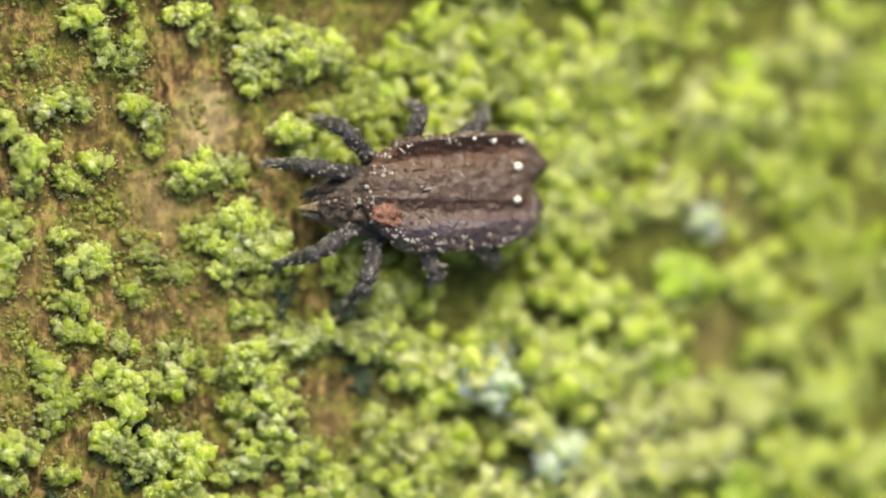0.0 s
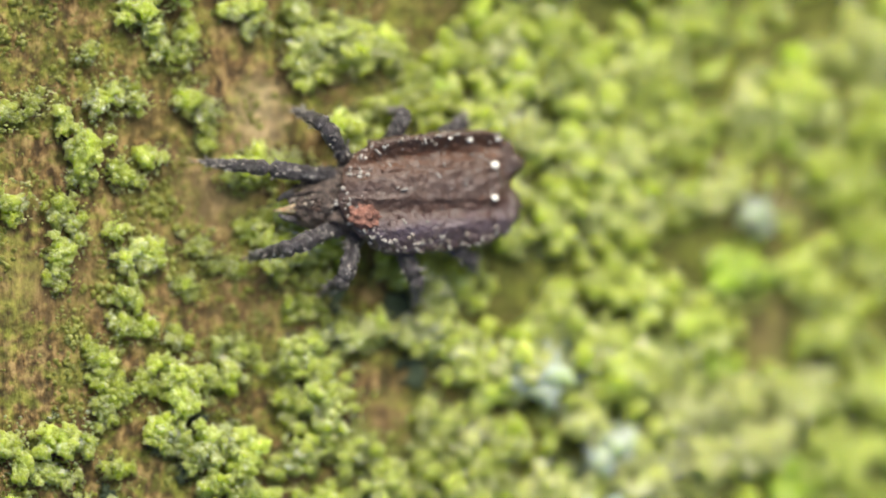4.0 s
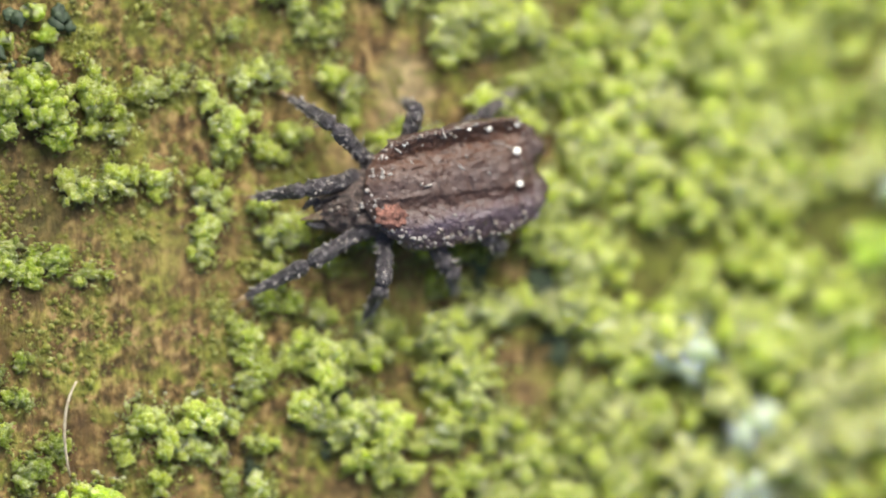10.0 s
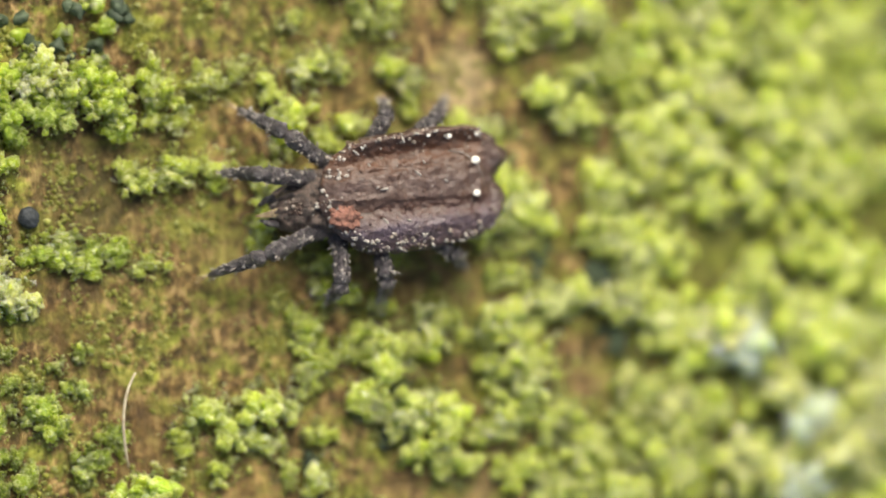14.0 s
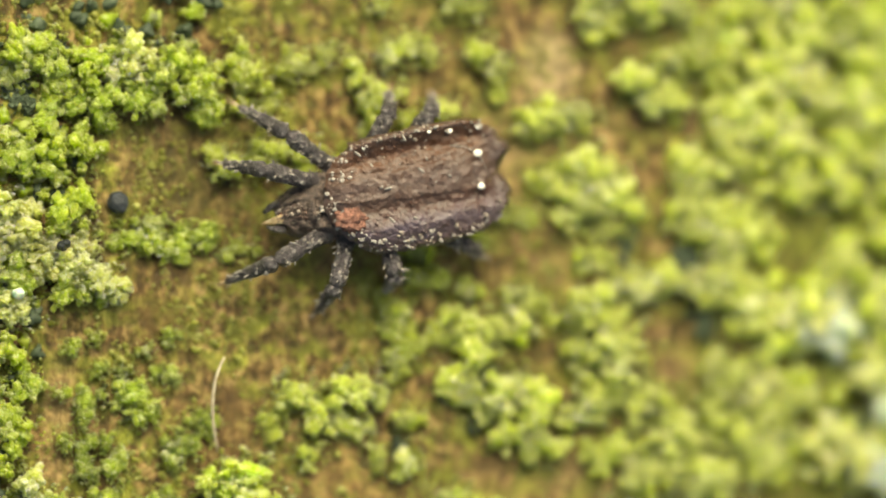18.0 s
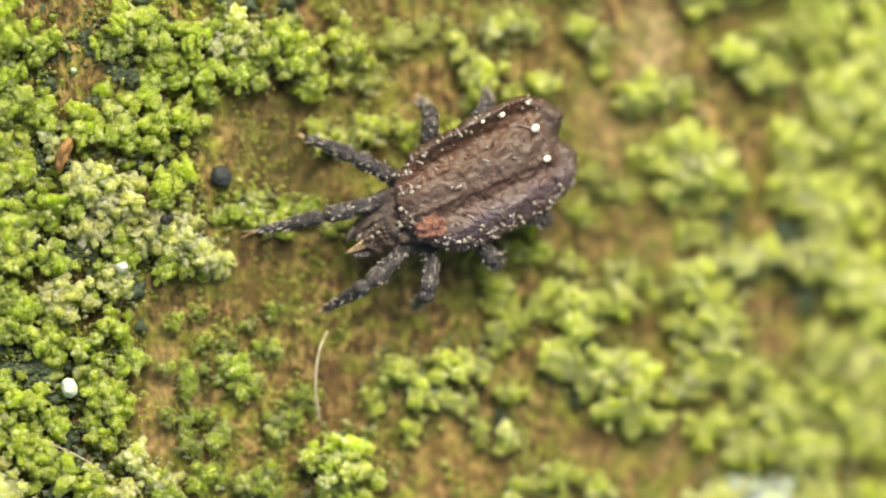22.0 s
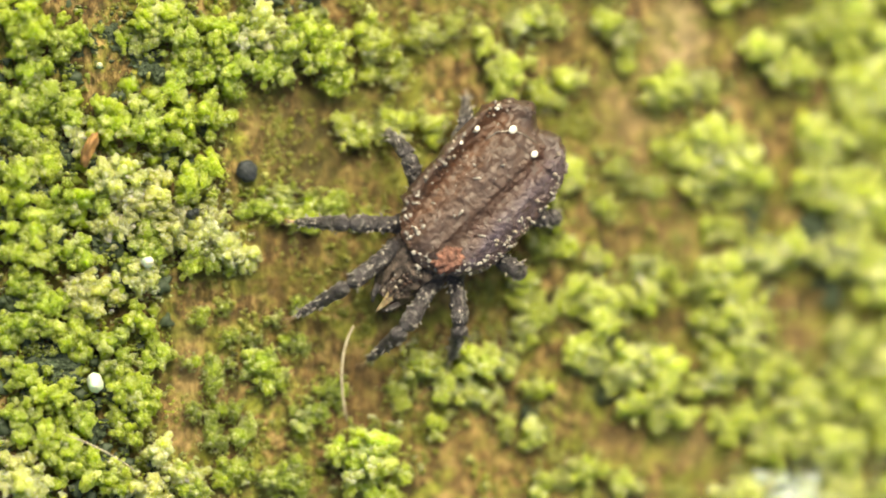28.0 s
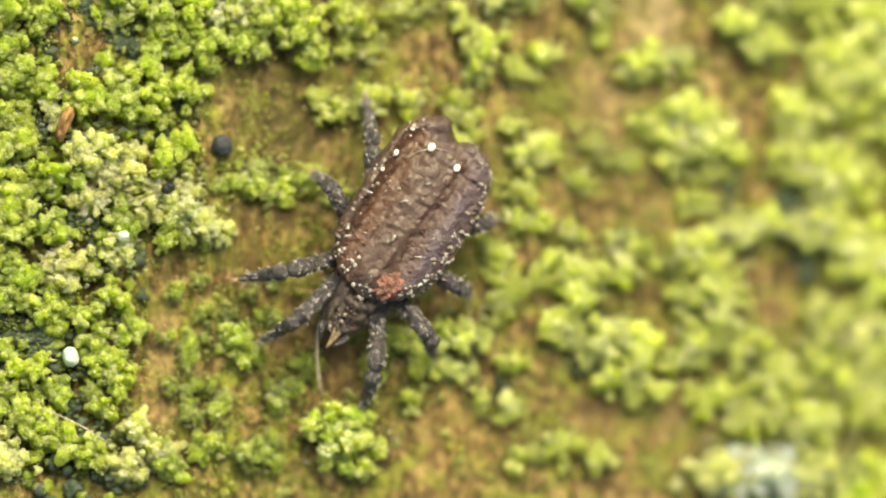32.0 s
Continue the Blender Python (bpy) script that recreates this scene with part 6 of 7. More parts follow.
    walk(LEGS["R4"], [
        (0.0, hip("R4", -0.247, -0.357)), (0.5, hip("R4", -0.289, -0.363)), (1.0, hip("R4", -0.309, -0.374)),
        (1.5, hip("R4", -0.344, -0.338)), (2.0, hip("R4", -0.377, -0.415)), (2.5, hip("R4", -0.322, -0.405)),
        (4.5, hip("R4", -0.272, -0.310)), (5.0, hip("R4", -0.346, -0.305)), (5.5, hip("R4", -0.360, -0.343)),
        (6.0, hip("R4", -0.415, -0.377)), (6.5, hip("R4", -0.321, -0.376)), (7.0, hip("R4", -0.227, -0.373)),
        (7.5, hip("R4", -0.183, -0.356)), (8.0, hip("R4", -0.229, -0.314)), (8.5, hip("R4", -0.234, -0.291)),
        (9.0, hip("R4", -0.268, -0.293)), (9.5, hip("R4", -0.243, -0.290)), (10.0, hip("R4", -0.413, -0.343)),
        (10.5, hip("R4", -0.361, -0.377)), (11.0, hip("R4", -0.302, -0.359)), (11.5, hip("R4", -0.187, -0.358)),
        (12.0, hip("R4", -0.158, -0.329)), (12.5, hip("R4", -0.244, -0.321)), (13.0, hip("R4", -0.234, -0.306)),
        (13.5, hip("R4", -0.345, -0.347)), (14.0, hip("R4", -0.269, -0.376)), (14.5, hip("R4", -0.206, -0.361)),
        (15.0, hip("R4", -0.236, -0.352)), (15.5, hip("R4", -0.260, -0.330)), (17.5, hip("R4", -0.279, -0.379)),
        (18.0, hip("R4", -0.208, -0.373)), (18.5, hip("R4", -0.205, -0.347)), (19.0, hip("R4", -0.227, -0.351)),
        (19.5, hip("R4", -0.231, -0.348)), (20.0, hip("R4", -0.261, -0.358)), (20.5, hip("R4", -0.247, -0.353)),
        (21.0, hip("R4", -0.219, -0.321)), (21.5, hip("R4", -0.239, -0.321)), (22.0, hip("R4", -0.228, -0.315)),
        (22.5, hip("R4", -0.330, -0.371)), (23.0, hip("R4", -0.285, -0.413)), (23.5, hip("R4", -0.278, -0.349)),
        (24.0, hip("R4", -0.225, -0.341)), (24.5, hip("R4", -0.241, -0.340)), (25.0, hip("R4", -0.261, -0.345)),
        (25.5, hip("R4", -0.245, -0.340)), (27.5, hip("R4", -0.276, -0.322)), (28.0, hip("R4", -0.306, -0.302)),
        (28.5, hip("R4", -0.353, -0.384)), (29.0, hip("R4", -0.262, -0.407)), (29.5, hip("R4", -0.231, -0.349)),
        (30.0, hip("R4", -0.269, -0.332)), (30.5, hip("R4", -0.315, -0.339)), (31.0, hip("R4", -0.328, -0.341)),
        (31.5, hip("R4", -0.384, -0.354)), (32.0, hip("R4", -0.357, -0.415)),
    ])
    walk(SHINS["R4"], [
        (0.0, knee("R4", -0.247, -0.357)), (0.5, knee("R4", -0.289, -0.363)), (1.0, knee("R4", -0.309, -0.374)),
        (1.5, knee("R4", -0.344, -0.338)), (2.0, knee("R4", -0.377, -0.415)), (2.5, knee("R4", -0.322, -0.405)),
        (4.5, knee("R4", -0.272, -0.310)), (5.0, knee("R4", -0.346, -0.305)), (5.5, knee("R4", -0.360, -0.343)),
        (6.0, knee("R4", -0.415, -0.377)), (6.5, knee("R4", -0.321, -0.376)), (7.0, knee("R4", -0.227, -0.373)),
        (7.5, knee("R4", -0.183, -0.356)), (8.0, knee("R4", -0.229, -0.314)), (8.5, knee("R4", -0.234, -0.291)),
        (9.0, knee("R4", -0.268, -0.293)), (9.5, knee("R4", -0.243, -0.290)), (10.0, knee("R4", -0.413, -0.343)),
        (10.5, knee("R4", -0.361, -0.377)), (11.0, knee("R4", -0.302, -0.359)), (11.5, knee("R4", -0.187, -0.358)),
        (12.0, knee("R4", -0.158, -0.329)), (12.5, knee("R4", -0.244, -0.321)), (13.0, knee("R4", -0.234, -0.306)),
        (13.5, knee("R4", -0.345, -0.347)), (14.0, knee("R4", -0.269, -0.376)), (14.5, knee("R4", -0.206, -0.361)),
        (15.0, knee("R4", -0.236, -0.352)), (15.5, knee("R4", -0.260, -0.330)), (17.5, knee("R4", -0.279, -0.379)),
        (18.0, knee("R4", -0.208, -0.373)), (18.5, knee("R4", -0.205, -0.347)), (19.0, knee("R4", -0.227, -0.351)),
        (19.5, knee("R4", -0.231, -0.348)), (20.0, knee("R4", -0.261, -0.358)), (20.5, knee("R4", -0.247, -0.353)),
        (21.0, knee("R4", -0.219, -0.321)), (21.5, knee("R4", -0.239, -0.321)), (22.0, knee("R4", -0.228, -0.315)),
        (22.5, knee("R4", -0.330, -0.371)), (23.0, knee("R4", -0.285, -0.413)), (23.5, knee("R4", -0.278, -0.349)),
        (24.0, knee("R4", -0.225, -0.341)), (24.5, knee("R4", -0.241, -0.340)), (25.0, knee("R4", -0.261, -0.345)),
        (25.5, knee("R4", -0.245, -0.340)), (27.5, knee("R4", -0.276, -0.322)), (28.0, knee("R4", -0.306, -0.302)),
        (28.5, knee("R4", -0.353, -0.384)), (29.0, knee("R4", -0.262, -0.407)), (29.5, knee("R4", -0.231, -0.349)),
        (30.0, knee("R4", -0.269, -0.332)), (30.5, knee("R4", -0.315, -0.339)), (31.0, knee("R4", -0.328, -0.341)),
        (31.5, knee("R4", -0.384, -0.354)), (32.0, knee("R4", -0.357, -0.415)),
    ])
    walk(LEGS["L1"], [
        (0.0, hip("L1", 0.793, 0.261)), (0.5, hip("L1", 0.941, 0.368)), (1.0, hip("L1", 0.961, 0.273)),
        (1.5, hip("L1", 0.916, 0.243)), (2.0, hip("L1", 0.895, 0.246)), (2.5, hip("L1", 0.858, 0.198)),
        (4.5, hip("L1", 0.800, 0.227)), (5.0, hip("L1", 0.939, 0.303)), (5.5, hip("L1", 0.929, 0.324)),
        (6.0, hip("L1", 0.900, 0.283)), (6.5, hip("L1", 0.876, 0.260)), (7.0, hip("L1", 0.848, 0.229)),
        (7.5, hip("L1", 0.819, 0.209)), (8.0, hip("L1", 0.818, 0.206)), (8.5, hip("L1", 0.795, 0.211)),
        (9.0, hip("L1", 0.775, 0.232)), (9.5, hip("L1", 0.796, 0.242)), (10.0, hip("L1", 0.990, 0.301)),
        (10.5, hip("L1", 0.944, 0.294)), (11.0, hip("L1", 0.906, 0.267)), (11.5, hip("L1", 0.858, 0.247)),
        (12.0, hip("L1", 0.830, 0.293)), (12.5, hip("L1", 0.797, 0.307)), (13.0, hip("L1", 0.960, 0.311)),
        (13.5, hip("L1", 0.965, 0.259)), (14.0, hip("L1", 0.926, 0.244)), (14.5, hip("L1", 0.909, 0.248)),
        (15.0, hip("L1", 0.890, 0.250)), (15.5, hip("L1", 0.821, 0.235)), (17.5, hip("L1", 0.929, 0.272)),
        (18.0, hip("L1", 0.893, 0.236)), (18.5, hip("L1", 0.884, 0.207)), (19.0, hip("L1", 0.873, 0.171)),
        (19.5, hip("L1", 0.848, 0.121)), (20.0, hip("L1", 0.836, 0.126)), (20.5, hip("L1", 0.841, 0.120)),
        (21.0, hip("L1", 0.910, 0.255)), (21.5, hip("L1", 0.906, 0.234)), (22.0, hip("L1", 0.886, 0.199)),
        (22.5, hip("L1", 0.847, 0.178)), (23.0, hip("L1", 0.842, 0.170)), (23.5, hip("L1", 0.833, 0.164)),
        (24.0, hip("L1", 0.837, 0.122)), (24.5, hip("L1", 0.832, 0.121)), (25.0, hip("L1", 0.857, 0.164)),
        (25.5, hip("L1", 0.871, 0.234)), (27.5, hip("L1", 0.890, 0.184)), (28.0, hip("L1", 0.874, 0.146)),
        (28.5, hip("L1", 0.872, 0.089)), (29.0, hip("L1", 0.827, 0.117)), (29.5, hip("L1", 0.845, 0.096)),
        (30.0, hip("L1", 0.887, 0.183)), (30.5, hip("L1", 0.947, 0.292)), (31.0, hip("L1", 0.942, 0.277)),
        (31.5, hip("L1", 0.891, 0.317)), (32.0, hip("L1", 0.872, 0.321)),
    ])
    walk(SHINS["L1"], [
        (0.0, knee("L1", 0.793, 0.261)), (0.5, knee("L1", 0.941, 0.368)), (1.0, knee("L1", 0.961, 0.273)),
        (1.5, knee("L1", 0.916, 0.243)), (2.0, knee("L1", 0.895, 0.246)), (2.5, knee("L1", 0.858, 0.198)),
        (4.5, knee("L1", 0.800, 0.227)), (5.0, knee("L1", 0.939, 0.303)), (5.5, knee("L1", 0.929, 0.324)),
        (6.0, knee("L1", 0.900, 0.283)), (6.5, knee("L1", 0.876, 0.260)), (7.0, knee("L1", 0.848, 0.229)),
        (7.5, knee("L1", 0.819, 0.209)), (8.0, knee("L1", 0.818, 0.206)), (8.5, knee("L1", 0.795, 0.211)),
        (9.0, knee("L1", 0.775, 0.232)), (9.5, knee("L1", 0.796, 0.242)), (10.0, knee("L1", 0.990, 0.301)),
        (10.5, knee("L1", 0.944, 0.294)), (11.0, knee("L1", 0.906, 0.267)), (11.5, knee("L1", 0.858, 0.247)),
        (12.0, knee("L1", 0.830, 0.293)), (12.5, knee("L1", 0.797, 0.307)), (13.0, knee("L1", 0.960, 0.311)),
        (13.5, knee("L1", 0.965, 0.259)), (14.0, knee("L1", 0.926, 0.244)), (14.5, knee("L1", 0.909, 0.248)),
        (15.0, knee("L1", 0.890, 0.250)), (15.5, knee("L1", 0.821, 0.235)), (17.5, knee("L1", 0.929, 0.272)),
        (18.0, knee("L1", 0.893, 0.236)), (18.5, knee("L1", 0.884, 0.207)), (19.0, knee("L1", 0.873, 0.171)),
        (19.5, knee("L1", 0.848, 0.121)), (20.0, knee("L1", 0.836, 0.126)), (20.5, knee("L1", 0.841, 0.120)),
        (21.0, knee("L1", 0.910, 0.255)), (21.5, knee("L1", 0.906, 0.234)), (22.0, knee("L1", 0.886, 0.199)),
        (22.5, knee("L1", 0.847, 0.178)), (23.0, knee("L1", 0.842, 0.170)), (23.5, knee("L1", 0.833, 0.164)),
        (24.0, knee("L1", 0.837, 0.122)), (24.5, knee("L1", 0.832, 0.121)), (25.0, knee("L1", 0.857, 0.164)),
        (25.5, knee("L1", 0.871, 0.234)), (27.5, knee("L1", 0.890, 0.184)), (28.0, knee("L1", 0.874, 0.146)),
        (28.5, knee("L1", 0.872, 0.089)), (29.0, knee("L1", 0.827, 0.117)), (29.5, knee("L1", 0.845, 0.096)),
        (30.0, knee("L1", 0.887, 0.183)), (30.5, knee("L1", 0.947, 0.292)), (31.0, knee("L1", 0.942, 0.277)),
        (31.5, knee("L1", 0.891, 0.317)), (32.0, knee("L1", 0.872, 0.321)),
    ])
    walk(LEGS["L2"], [
        (0.0, hip("L2", 0.505, 0.510)), (0.5, hip("L2", 0.476, 0.491)), (1.0, hip("L2", 0.430, 0.465)),
        (1.5, hip("L2", 0.421, 0.470)), (2.0, hip("L2", 0.533, 0.515)), (2.5, hip("L2", 0.530, 0.425)),
        (4.5, hip("L2", 0.447, 0.422)), (5.0, hip("L2", 0.381, 0.450)), (5.5, hip("L2", 0.404, 0.420)),
        (6.0, hip("L2", 0.431, 0.410)), (6.5, hip("L2", 0.517, 0.500)), (7.0, hip("L2", 0.539, 0.497)),
        (7.5, hip("L2", 0.555, 0.486)), (8.0, hip("L2", 0.505, 0.447)), (8.5, hip("L2", 0.488, 0.477)),
        (9.0, hip("L2", 0.516, 0.548)), (9.5, hip("L2", 0.546, 0.503)), (10.0, hip("L2", 0.474, 0.513)),
        (10.5, hip("L2", 0.433, 0.490)), (11.0, hip("L2", 0.419, 0.536)), (11.5, hip("L2", 0.493, 0.543)),
        (12.0, hip("L2", 0.566, 0.480)), (12.5, hip("L2", 0.495, 0.453)), (13.0, hip("L2", 0.470, 0.463)),
        (13.5, hip("L2", 0.418, 0.435)), (14.0, hip("L2", 0.403, 0.436)), (14.5, hip("L2", 0.491, 0.510)),
        (15.0, hip("L2", 0.627, 0.449)), (15.5, hip("L2", 0.581, 0.429)), (17.5, hip("L2", 0.443, 0.421)),
        (18.0, hip("L2", 0.521, 0.459)), (18.5, hip("L2", 0.574, 0.427)), (19.0, hip("L2", 0.591, 0.417)),
        (19.5, hip("L2", 0.535, 0.366)), (20.0, hip("L2", 0.557, 0.354)), (20.5, hip("L2", 0.517, 0.356)),
        (21.0, hip("L2", 0.526, 0.363)), (21.5, hip("L2", 0.504, 0.378)), (22.0, hip("L2", 0.522, 0.381)),
        (22.5, hip("L2", 0.603, 0.432)), (23.0, hip("L2", 0.605, 0.434)), (23.5, hip("L2", 0.569, 0.416)),
        (24.0, hip("L2", 0.547, 0.371)), (24.5, hip("L2", 0.534, 0.346)), (25.0, hip("L2", 0.611, 0.328)),
        (25.5, hip("L2", 0.570, 0.314)), (27.5, hip("L2", 0.547, 0.330)), (28.0, hip("L2", 0.623, 0.430)),
        (28.5, hip("L2", 0.580, 0.456)), (29.0, hip("L2", 0.562, 0.460)), (29.5, hip("L2", 0.564, 0.459)),
        (30.0, hip("L2", 0.569, 0.439)), (30.5, hip("L2", 0.514, 0.431)), (31.0, hip("L2", 0.506, 0.424)),
        (31.5, hip("L2", 0.482, 0.452)), (32.0, hip("L2", 0.461, 0.456)),
    ])
    walk(SHINS["L2"], [
        (0.0, knee("L2", 0.505, 0.510)), (0.5, knee("L2", 0.476, 0.491)), (1.0, knee("L2", 0.430, 0.465)),
        (1.5, knee("L2", 0.421, 0.470)), (2.0, knee("L2", 0.533, 0.515)), (2.5, knee("L2", 0.530, 0.425)),
        (4.5, knee("L2", 0.447, 0.422)), (5.0, knee("L2", 0.381, 0.450)), (5.5, knee("L2", 0.404, 0.420)),
        (6.0, knee("L2", 0.431, 0.410)), (6.5, knee("L2", 0.517, 0.500)), (7.0, knee("L2", 0.539, 0.497)),
        (7.5, knee("L2", 0.555, 0.486)), (8.0, knee("L2", 0.505, 0.447)), (8.5, knee("L2", 0.488, 0.477)),
        (9.0, knee("L2", 0.516, 0.548)), (9.5, knee("L2", 0.546, 0.503)), (10.0, knee("L2", 0.474, 0.513)),
        (10.5, knee("L2", 0.433, 0.490)), (11.0, knee("L2", 0.419, 0.536)), (11.5, knee("L2", 0.493, 0.543)),
        (12.0, knee("L2", 0.566, 0.480)), (12.5, knee("L2", 0.495, 0.453)), (13.0, knee("L2", 0.470, 0.463)),
        (13.5, knee("L2", 0.418, 0.435)), (14.0, knee("L2", 0.403, 0.436)), (14.5, knee("L2", 0.491, 0.510)),
        (15.0, knee("L2", 0.627, 0.449)), (15.5, knee("L2", 0.581, 0.429)), (17.5, knee("L2", 0.443, 0.421)),
        (18.0, knee("L2", 0.521, 0.459)), (18.5, knee("L2", 0.574, 0.427)), (19.0, knee("L2", 0.591, 0.417)),
        (19.5, knee("L2", 0.535, 0.366)), (20.0, knee("L2", 0.557, 0.354)), (20.5, knee("L2", 0.517, 0.356)),
        (21.0, knee("L2", 0.526, 0.363)), (21.5, knee("L2", 0.504, 0.378)), (22.0, knee("L2", 0.522, 0.381)),
        (22.5, knee("L2", 0.603, 0.432)), (23.0, knee("L2", 0.605, 0.434)), (23.5, knee("L2", 0.569, 0.416)),
        (24.0, knee("L2", 0.547, 0.371)), (24.5, knee("L2", 0.534, 0.346)), (25.0, knee("L2", 0.611, 0.328)),
        (25.5, knee("L2", 0.570, 0.314)), (27.5, knee("L2", 0.547, 0.330)), (28.0, knee("L2", 0.623, 0.430)),
        (28.5, knee("L2", 0.580, 0.456)), (29.0, knee("L2", 0.562, 0.460)), (29.5, knee("L2", 0.564, 0.459)),
        (30.0, knee("L2", 0.569, 0.439)), (30.5, knee("L2", 0.514, 0.431)), (31.0, knee("L2", 0.506, 0.424)),
        (31.5, knee("L2", 0.482, 0.452)), (32.0, knee("L2", 0.461, 0.456)),
    ])
    walk(LEGS["L3"], [
        (0.0, hip("L3", 0.091, 0.394)), (0.5, hip("L3", 0.092, 0.418)), (1.0, hip("L3", 0.072, 0.453)),
        (1.5, hip("L3", 0.122, 0.484)), (2.0, hip("L3", 0.087, 0.468)), (2.5, hip("L3", 0.064, 0.459)),
        (4.5, hip("L3", 0.049, 0.503)), (5.0, hip("L3", 0.151, 0.466)), (5.5, hip("L3", 0.177, 0.463)),
        (6.0, hip("L3", 0.186, 0.454)), (6.5, hip("L3", 0.176, 0.408)), (7.0, hip("L3", 0.160, 0.383)),
        (7.5, hip("L3", 0.156, 0.388)), (8.0, hip("L3", 0.162, 0.407)), (8.5, hip("L3", 0.185, 0.413)),
        (9.0, hip("L3", 0.180, 0.413)), (9.5, hip("L3", 0.159, 0.403)), (10.0, hip("L3", 0.039, 0.485)),
        (10.5, hip("L3", 0.156, 0.468)), (11.0, hip("L3", 0.143, 0.434)), (11.5, hip("L3", 0.107, 0.450)),
        (12.0, hip("L3", 0.075, 0.428)), (12.5, hip("L3", 0.055, 0.415)), (13.0, hip("L3", 0.005, 0.446)),
        (13.5, hip("L3", 0.015, 0.510)), (14.0, hip("L3", 0.168, 0.472)), (14.5, hip("L3", 0.166, 0.444)),
        (15.0, hip("L3", 0.168, 0.406)), (15.5, hip("L3", 0.128, 0.416)), (17.5, hip("L3", 0.197, 0.450)),
        (18.0, hip("L3", 0.178, 0.419)), (18.5, hip("L3", 0.188, 0.400)), (19.0, hip("L3", 0.187, 0.366)),
        (19.5, hip("L3", 0.182, 0.309)), (20.0, hip("L3", 0.154, 0.320)), (20.5, hip("L3", 0.142, 0.335)),
        (21.0, hip("L3", 0.145, 0.364)), (21.5, hip("L3", 0.166, 0.363)), (22.0, hip("L3", 0.136, 0.331)),
        (22.5, hip("L3", 0.117, 0.340)), (23.0, hip("L3", 0.101, 0.355)), (23.5, hip("L3", 0.105, 0.326)),
        (24.0, hip("L3", 0.098, 0.346)), (24.5, hip("L3", 0.122, 0.340)), (25.0, hip("L3", 0.169, 0.329)),
        (25.5, hip("L3", 0.198, 0.347)), (27.5, hip("L3", 0.169, 0.336)), (28.0, hip("L3", 0.155, 0.314)),
        (28.5, hip("L3", 0.175, 0.291)), (29.0, hip("L3", 0.167, 0.289)), (29.5, hip("L3", 0.200, 0.309)),
        (30.0, hip("L3", 0.190, 0.312)), (30.5, hip("L3", 0.171, 0.316)), (31.0, hip("L3", 0.190, 0.342)),
        (31.5, hip("L3", 0.150, 0.437)), (32.0, hip("L3", 0.152, 0.451)),
    ])
    walk(SHINS["L3"], [
        (0.0, knee("L3", 0.091, 0.394)), (0.5, knee("L3", 0.092, 0.418)), (1.0, knee("L3", 0.072, 0.453)),
        (1.5, knee("L3", 0.122, 0.484)), (2.0, knee("L3", 0.087, 0.468)), (2.5, knee("L3", 0.064, 0.459)),
        (4.5, knee("L3", 0.049, 0.503)), (5.0, knee("L3", 0.151, 0.466)), (5.5, knee("L3", 0.177, 0.463)),
        (6.0, knee("L3", 0.186, 0.454)), (6.5, knee("L3", 0.176, 0.408)), (7.0, knee("L3", 0.160, 0.383)),
        (7.5, knee("L3", 0.156, 0.388)), (8.0, knee("L3", 0.162, 0.407)), (8.5, knee("L3", 0.185, 0.413)),
        (9.0, knee("L3", 0.180, 0.413)), (9.5, knee("L3", 0.159, 0.403)), (10.0, knee("L3", 0.039, 0.485)),
        (10.5, knee("L3", 0.156, 0.468)), (11.0, knee("L3", 0.143, 0.434)), (11.5, knee("L3", 0.107, 0.450)),
        (12.0, knee("L3", 0.075, 0.428)), (12.5, knee("L3", 0.055, 0.415)), (13.0, knee("L3", 0.005, 0.446)),
        (13.5, knee("L3", 0.015, 0.510)), (14.0, knee("L3", 0.168, 0.472)), (14.5, knee("L3", 0.166, 0.444)),
        (15.0, knee("L3", 0.168, 0.406)), (15.5, knee("L3", 0.128, 0.416)), (17.5, knee("L3", 0.197, 0.450)),
        (18.0, knee("L3", 0.178, 0.419)), (18.5, knee("L3", 0.188, 0.400)), (19.0, knee("L3", 0.187, 0.366)),
        (19.5, knee("L3", 0.182, 0.309)), (20.0, knee("L3", 0.154, 0.320)), (20.5, knee("L3", 0.142, 0.335)),
        (21.0, knee("L3", 0.145, 0.364)), (21.5, knee("L3", 0.166, 0.363)), (22.0, knee("L3", 0.136, 0.331)),
        (22.5, knee("L3", 0.117, 0.340)), (23.0, knee("L3", 0.101, 0.355)), (23.5, knee("L3", 0.105, 0.326)),
        (24.0, knee("L3", 0.098, 0.346)), (24.5, knee("L3", 0.122, 0.340)), (25.0, knee("L3", 0.169, 0.329)),
        (25.5, knee("L3", 0.198, 0.347)), (27.5, knee("L3", 0.169, 0.336)), (28.0, knee("L3", 0.155, 0.314)),
        (28.5, knee("L3", 0.175, 0.291)), (29.0, knee("L3", 0.167, 0.289)), (29.5, knee("L3", 0.200, 0.309)),
        (30.0, knee("L3", 0.190, 0.312)), (30.5, knee("L3", 0.171, 0.316)), (31.0, knee("L3", 0.190, 0.342)),
        (31.5, knee("L3", 0.150, 0.437)), (32.0, knee("L3", 0.152, 0.451)),
    ])
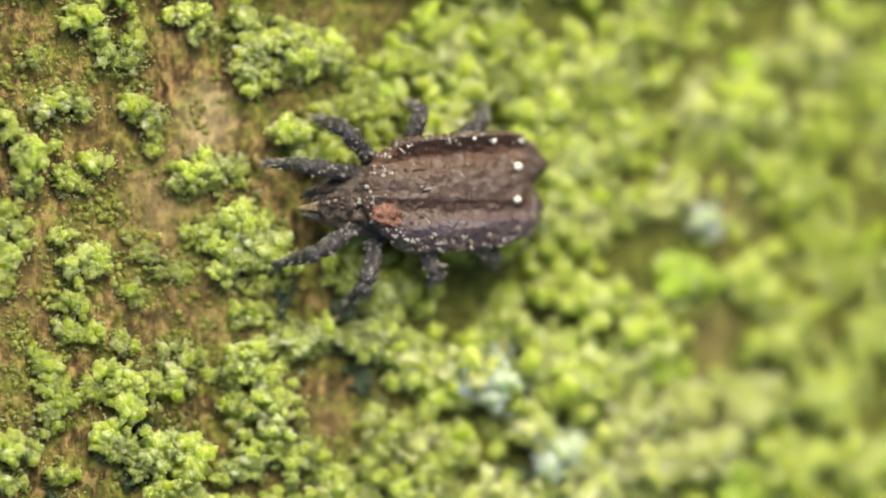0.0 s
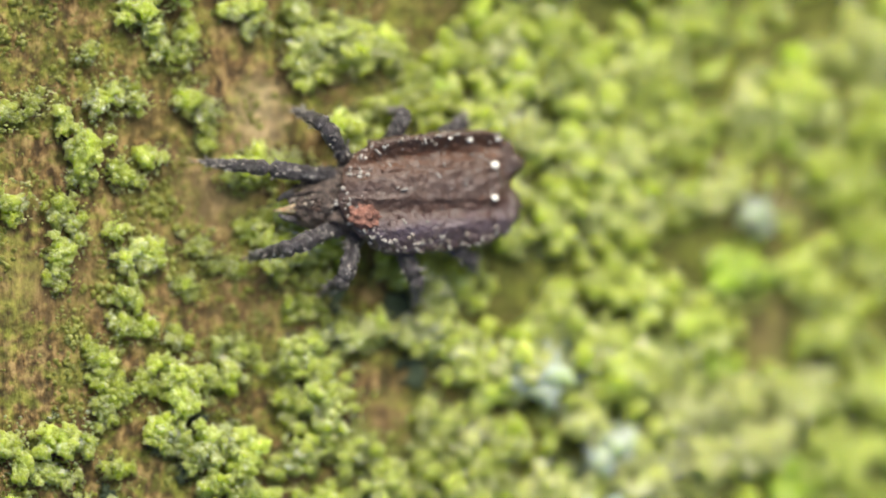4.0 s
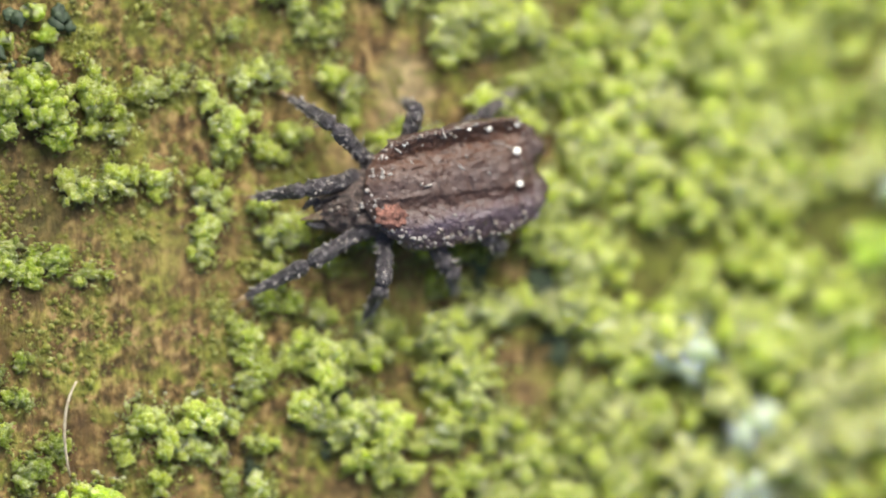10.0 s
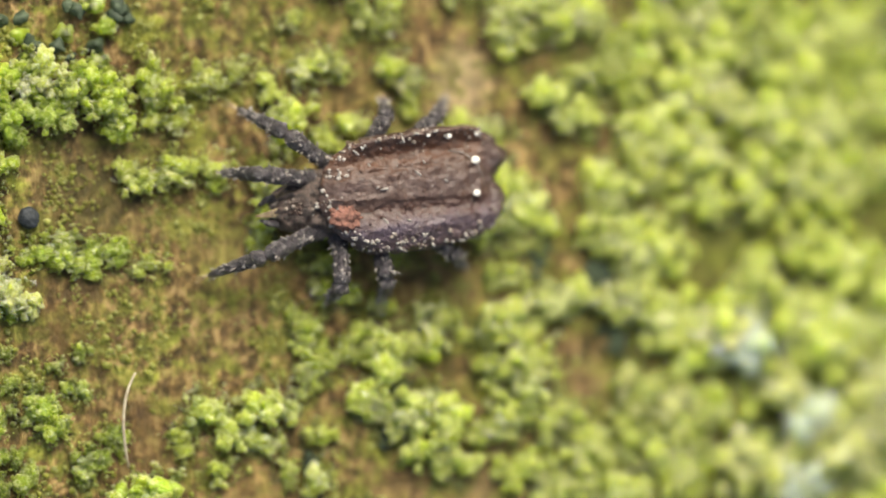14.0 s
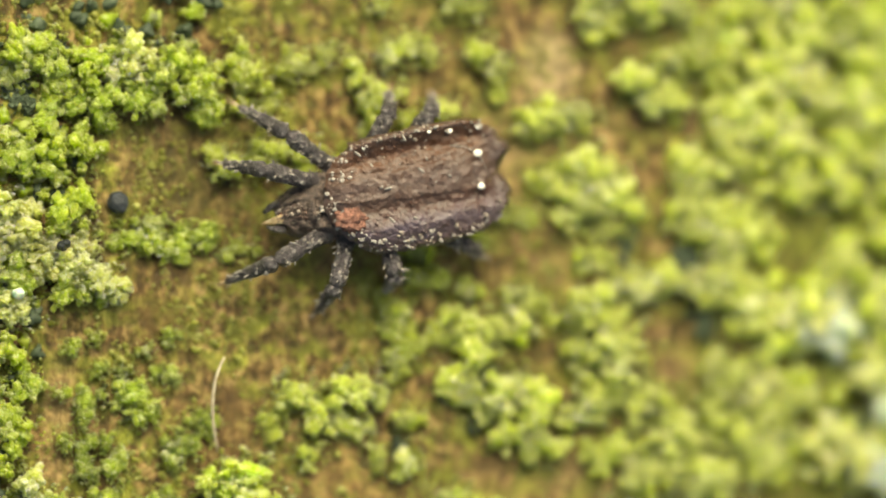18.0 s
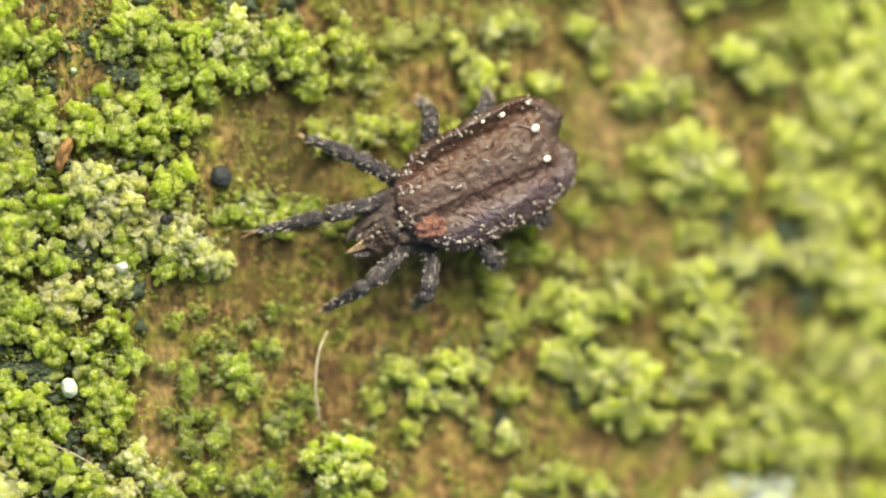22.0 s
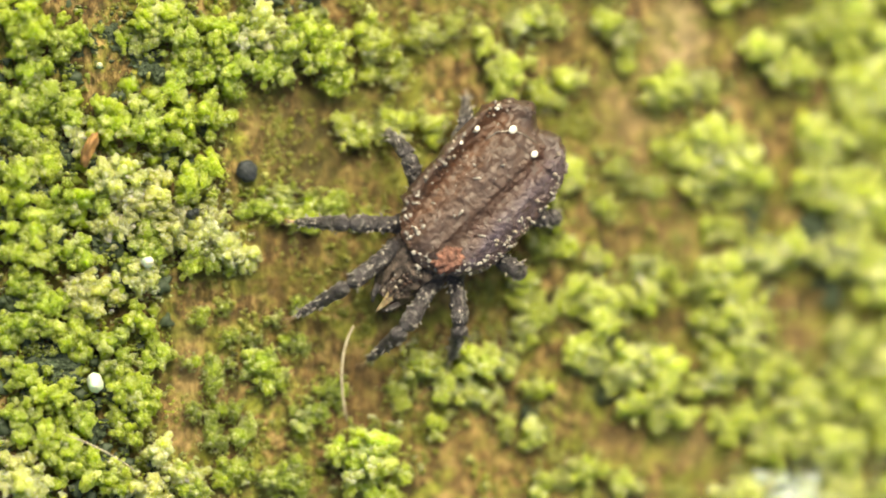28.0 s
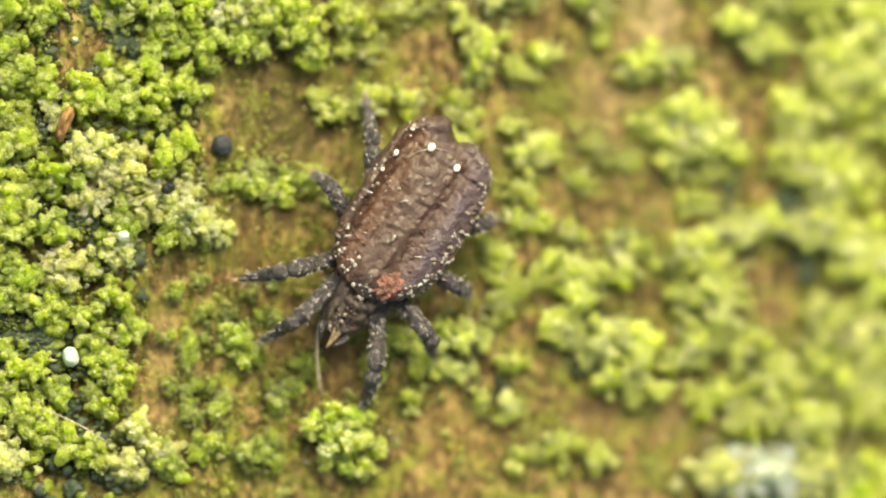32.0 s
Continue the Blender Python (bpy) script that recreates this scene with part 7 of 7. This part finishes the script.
    walk(LEGS["L4"], [
        (0.0, hip("L4", -0.247, 0.347)), (0.5, hip("L4", -0.272, 0.339)), (1.0, hip("L4", -0.318, 0.318)),
        (1.5, hip("L4", -0.307, 0.335)), (2.0, hip("L4", -0.292, 0.330)), (2.5, hip("L4", -0.272, 0.331)),
        (4.5, hip("L4", -0.245, 0.385)), (5.0, hip("L4", -0.268, 0.385)), (5.5, hip("L4", -0.290, 0.368)),
        (6.0, hip("L4", -0.303, 0.368)), (6.5, hip("L4", -0.303, 0.379)), (7.0, hip("L4", -0.328, 0.378)),
        (7.5, hip("L4", -0.340, 0.400)), (8.0, hip("L4", -0.322, 0.411)), (8.5, hip("L4", -0.215, 0.380)),
        (9.0, hip("L4", -0.165, 0.337)), (9.5, hip("L4", -0.126, 0.344)), (10.0, hip("L4", -0.200, 0.345)),
        (10.5, hip("L4", -0.236, 0.336)), (11.0, hip("L4", -0.230, 0.336)), (11.5, hip("L4", -0.250, 0.324)),
        (12.0, hip("L4", -0.266, 0.320)), (12.5, hip("L4", -0.218, 0.349)), (13.0, hip("L4", -0.214, 0.346)),
        (13.5, hip("L4", -0.242, 0.332)), (14.0, hip("L4", -0.242, 0.377)), (14.5, hip("L4", -0.305, 0.380)),
        (15.0, hip("L4", -0.328, 0.386)), (15.5, hip("L4", -0.296, 0.380)), (17.5, hip("L4", -0.243, 0.365)),
        (18.0, hip("L4", -0.295, 0.381)), (18.5, hip("L4", -0.273, 0.363)), (19.0, hip("L4", -0.310, 0.375)),
        (19.5, hip("L4", -0.244, 0.372)), (20.0, hip("L4", -0.220, 0.344)), (20.5, hip("L4", -0.182, 0.344)),
        (21.0, hip("L4", -0.181, 0.340)), (21.5, hip("L4", -0.181, 0.330)), (22.0, hip("L4", -0.198, 0.327)),
        (22.5, hip("L4", -0.225, 0.356)), (23.0, hip("L4", -0.232, 0.339)), (23.5, hip("L4", -0.239, 0.352)),
        (24.0, hip("L4", -0.237, 0.339)), (24.5, hip("L4", -0.215, 0.347)), (25.0, hip("L4", -0.176, 0.345)),
        (25.5, hip("L4", -0.186, 0.349)), (27.5, hip("L4", -0.145, 0.336)), (28.0, hip("L4", -0.176, 0.366)),
        (28.5, hip("L4", -0.173, 0.364)), (29.0, hip("L4", -0.175, 0.388)), (29.5, hip("L4", -0.190, 0.402)),
        (30.0, hip("L4", -0.195, 0.409)), (30.5, hip("L4", -0.192, 0.411)), (31.0, hip("L4", -0.153, 0.382)),
        (31.5, hip("L4", -0.174, 0.386)), (32.0, hip("L4", -0.212, 0.369)),
    ])
    walk(SHINS["L4"], [
        (0.0, knee("L4", -0.247, 0.347)), (0.5, knee("L4", -0.272, 0.339)), (1.0, knee("L4", -0.318, 0.318)),
        (1.5, knee("L4", -0.307, 0.335)), (2.0, knee("L4", -0.292, 0.330)), (2.5, knee("L4", -0.272, 0.331)),
        (4.5, knee("L4", -0.245, 0.385)), (5.0, knee("L4", -0.268, 0.385)), (5.5, knee("L4", -0.290, 0.368)),
        (6.0, knee("L4", -0.303, 0.368)), (6.5, knee("L4", -0.303, 0.379)), (7.0, knee("L4", -0.328, 0.378)),
        (7.5, knee("L4", -0.340, 0.400)), (8.0, knee("L4", -0.322, 0.411)), (8.5, knee("L4", -0.215, 0.380)),
        (9.0, knee("L4", -0.165, 0.337)), (9.5, knee("L4", -0.126, 0.344)), (10.0, knee("L4", -0.200, 0.345)),
        (10.5, knee("L4", -0.236, 0.336)), (11.0, knee("L4", -0.230, 0.336)), (11.5, knee("L4", -0.250, 0.324)),
        (12.0, knee("L4", -0.266, 0.320)), (12.5, knee("L4", -0.218, 0.349)), (13.0, knee("L4", -0.214, 0.346)),
        (13.5, knee("L4", -0.242, 0.332)), (14.0, knee("L4", -0.242, 0.377)), (14.5, knee("L4", -0.305, 0.380)),
        (15.0, knee("L4", -0.328, 0.386)), (15.5, knee("L4", -0.296, 0.380)), (17.5, knee("L4", -0.243, 0.365)),
        (18.0, knee("L4", -0.295, 0.381)), (18.5, knee("L4", -0.273, 0.363)), (19.0, knee("L4", -0.310, 0.375)),
        (19.5, knee("L4", -0.244, 0.372)), (20.0, knee("L4", -0.220, 0.344)), (20.5, knee("L4", -0.182, 0.344)),
        (21.0, knee("L4", -0.181, 0.340)), (21.5, knee("L4", -0.181, 0.330)), (22.0, knee("L4", -0.198, 0.327)),
        (22.5, knee("L4", -0.225, 0.356)), (23.0, knee("L4", -0.232, 0.339)), (23.5, knee("L4", -0.239, 0.352)),
        (24.0, knee("L4", -0.237, 0.339)), (24.5, knee("L4", -0.215, 0.347)), (25.0, knee("L4", -0.176, 0.345)),
        (25.5, knee("L4", -0.186, 0.349)), (27.5, knee("L4", -0.145, 0.336)), (28.0, knee("L4", -0.176, 0.366)),
        (28.5, knee("L4", -0.173, 0.364)), (29.0, knee("L4", -0.175, 0.388)), (29.5, knee("L4", -0.190, 0.402)),
        (30.0, knee("L4", -0.195, 0.409)), (30.5, knee("L4", -0.192, 0.411)), (31.0, knee("L4", -0.153, 0.382)),
        (31.5, knee("L4", -0.174, 0.386)), (32.0, knee("L4", -0.212, 0.369)),
    ])


motions()
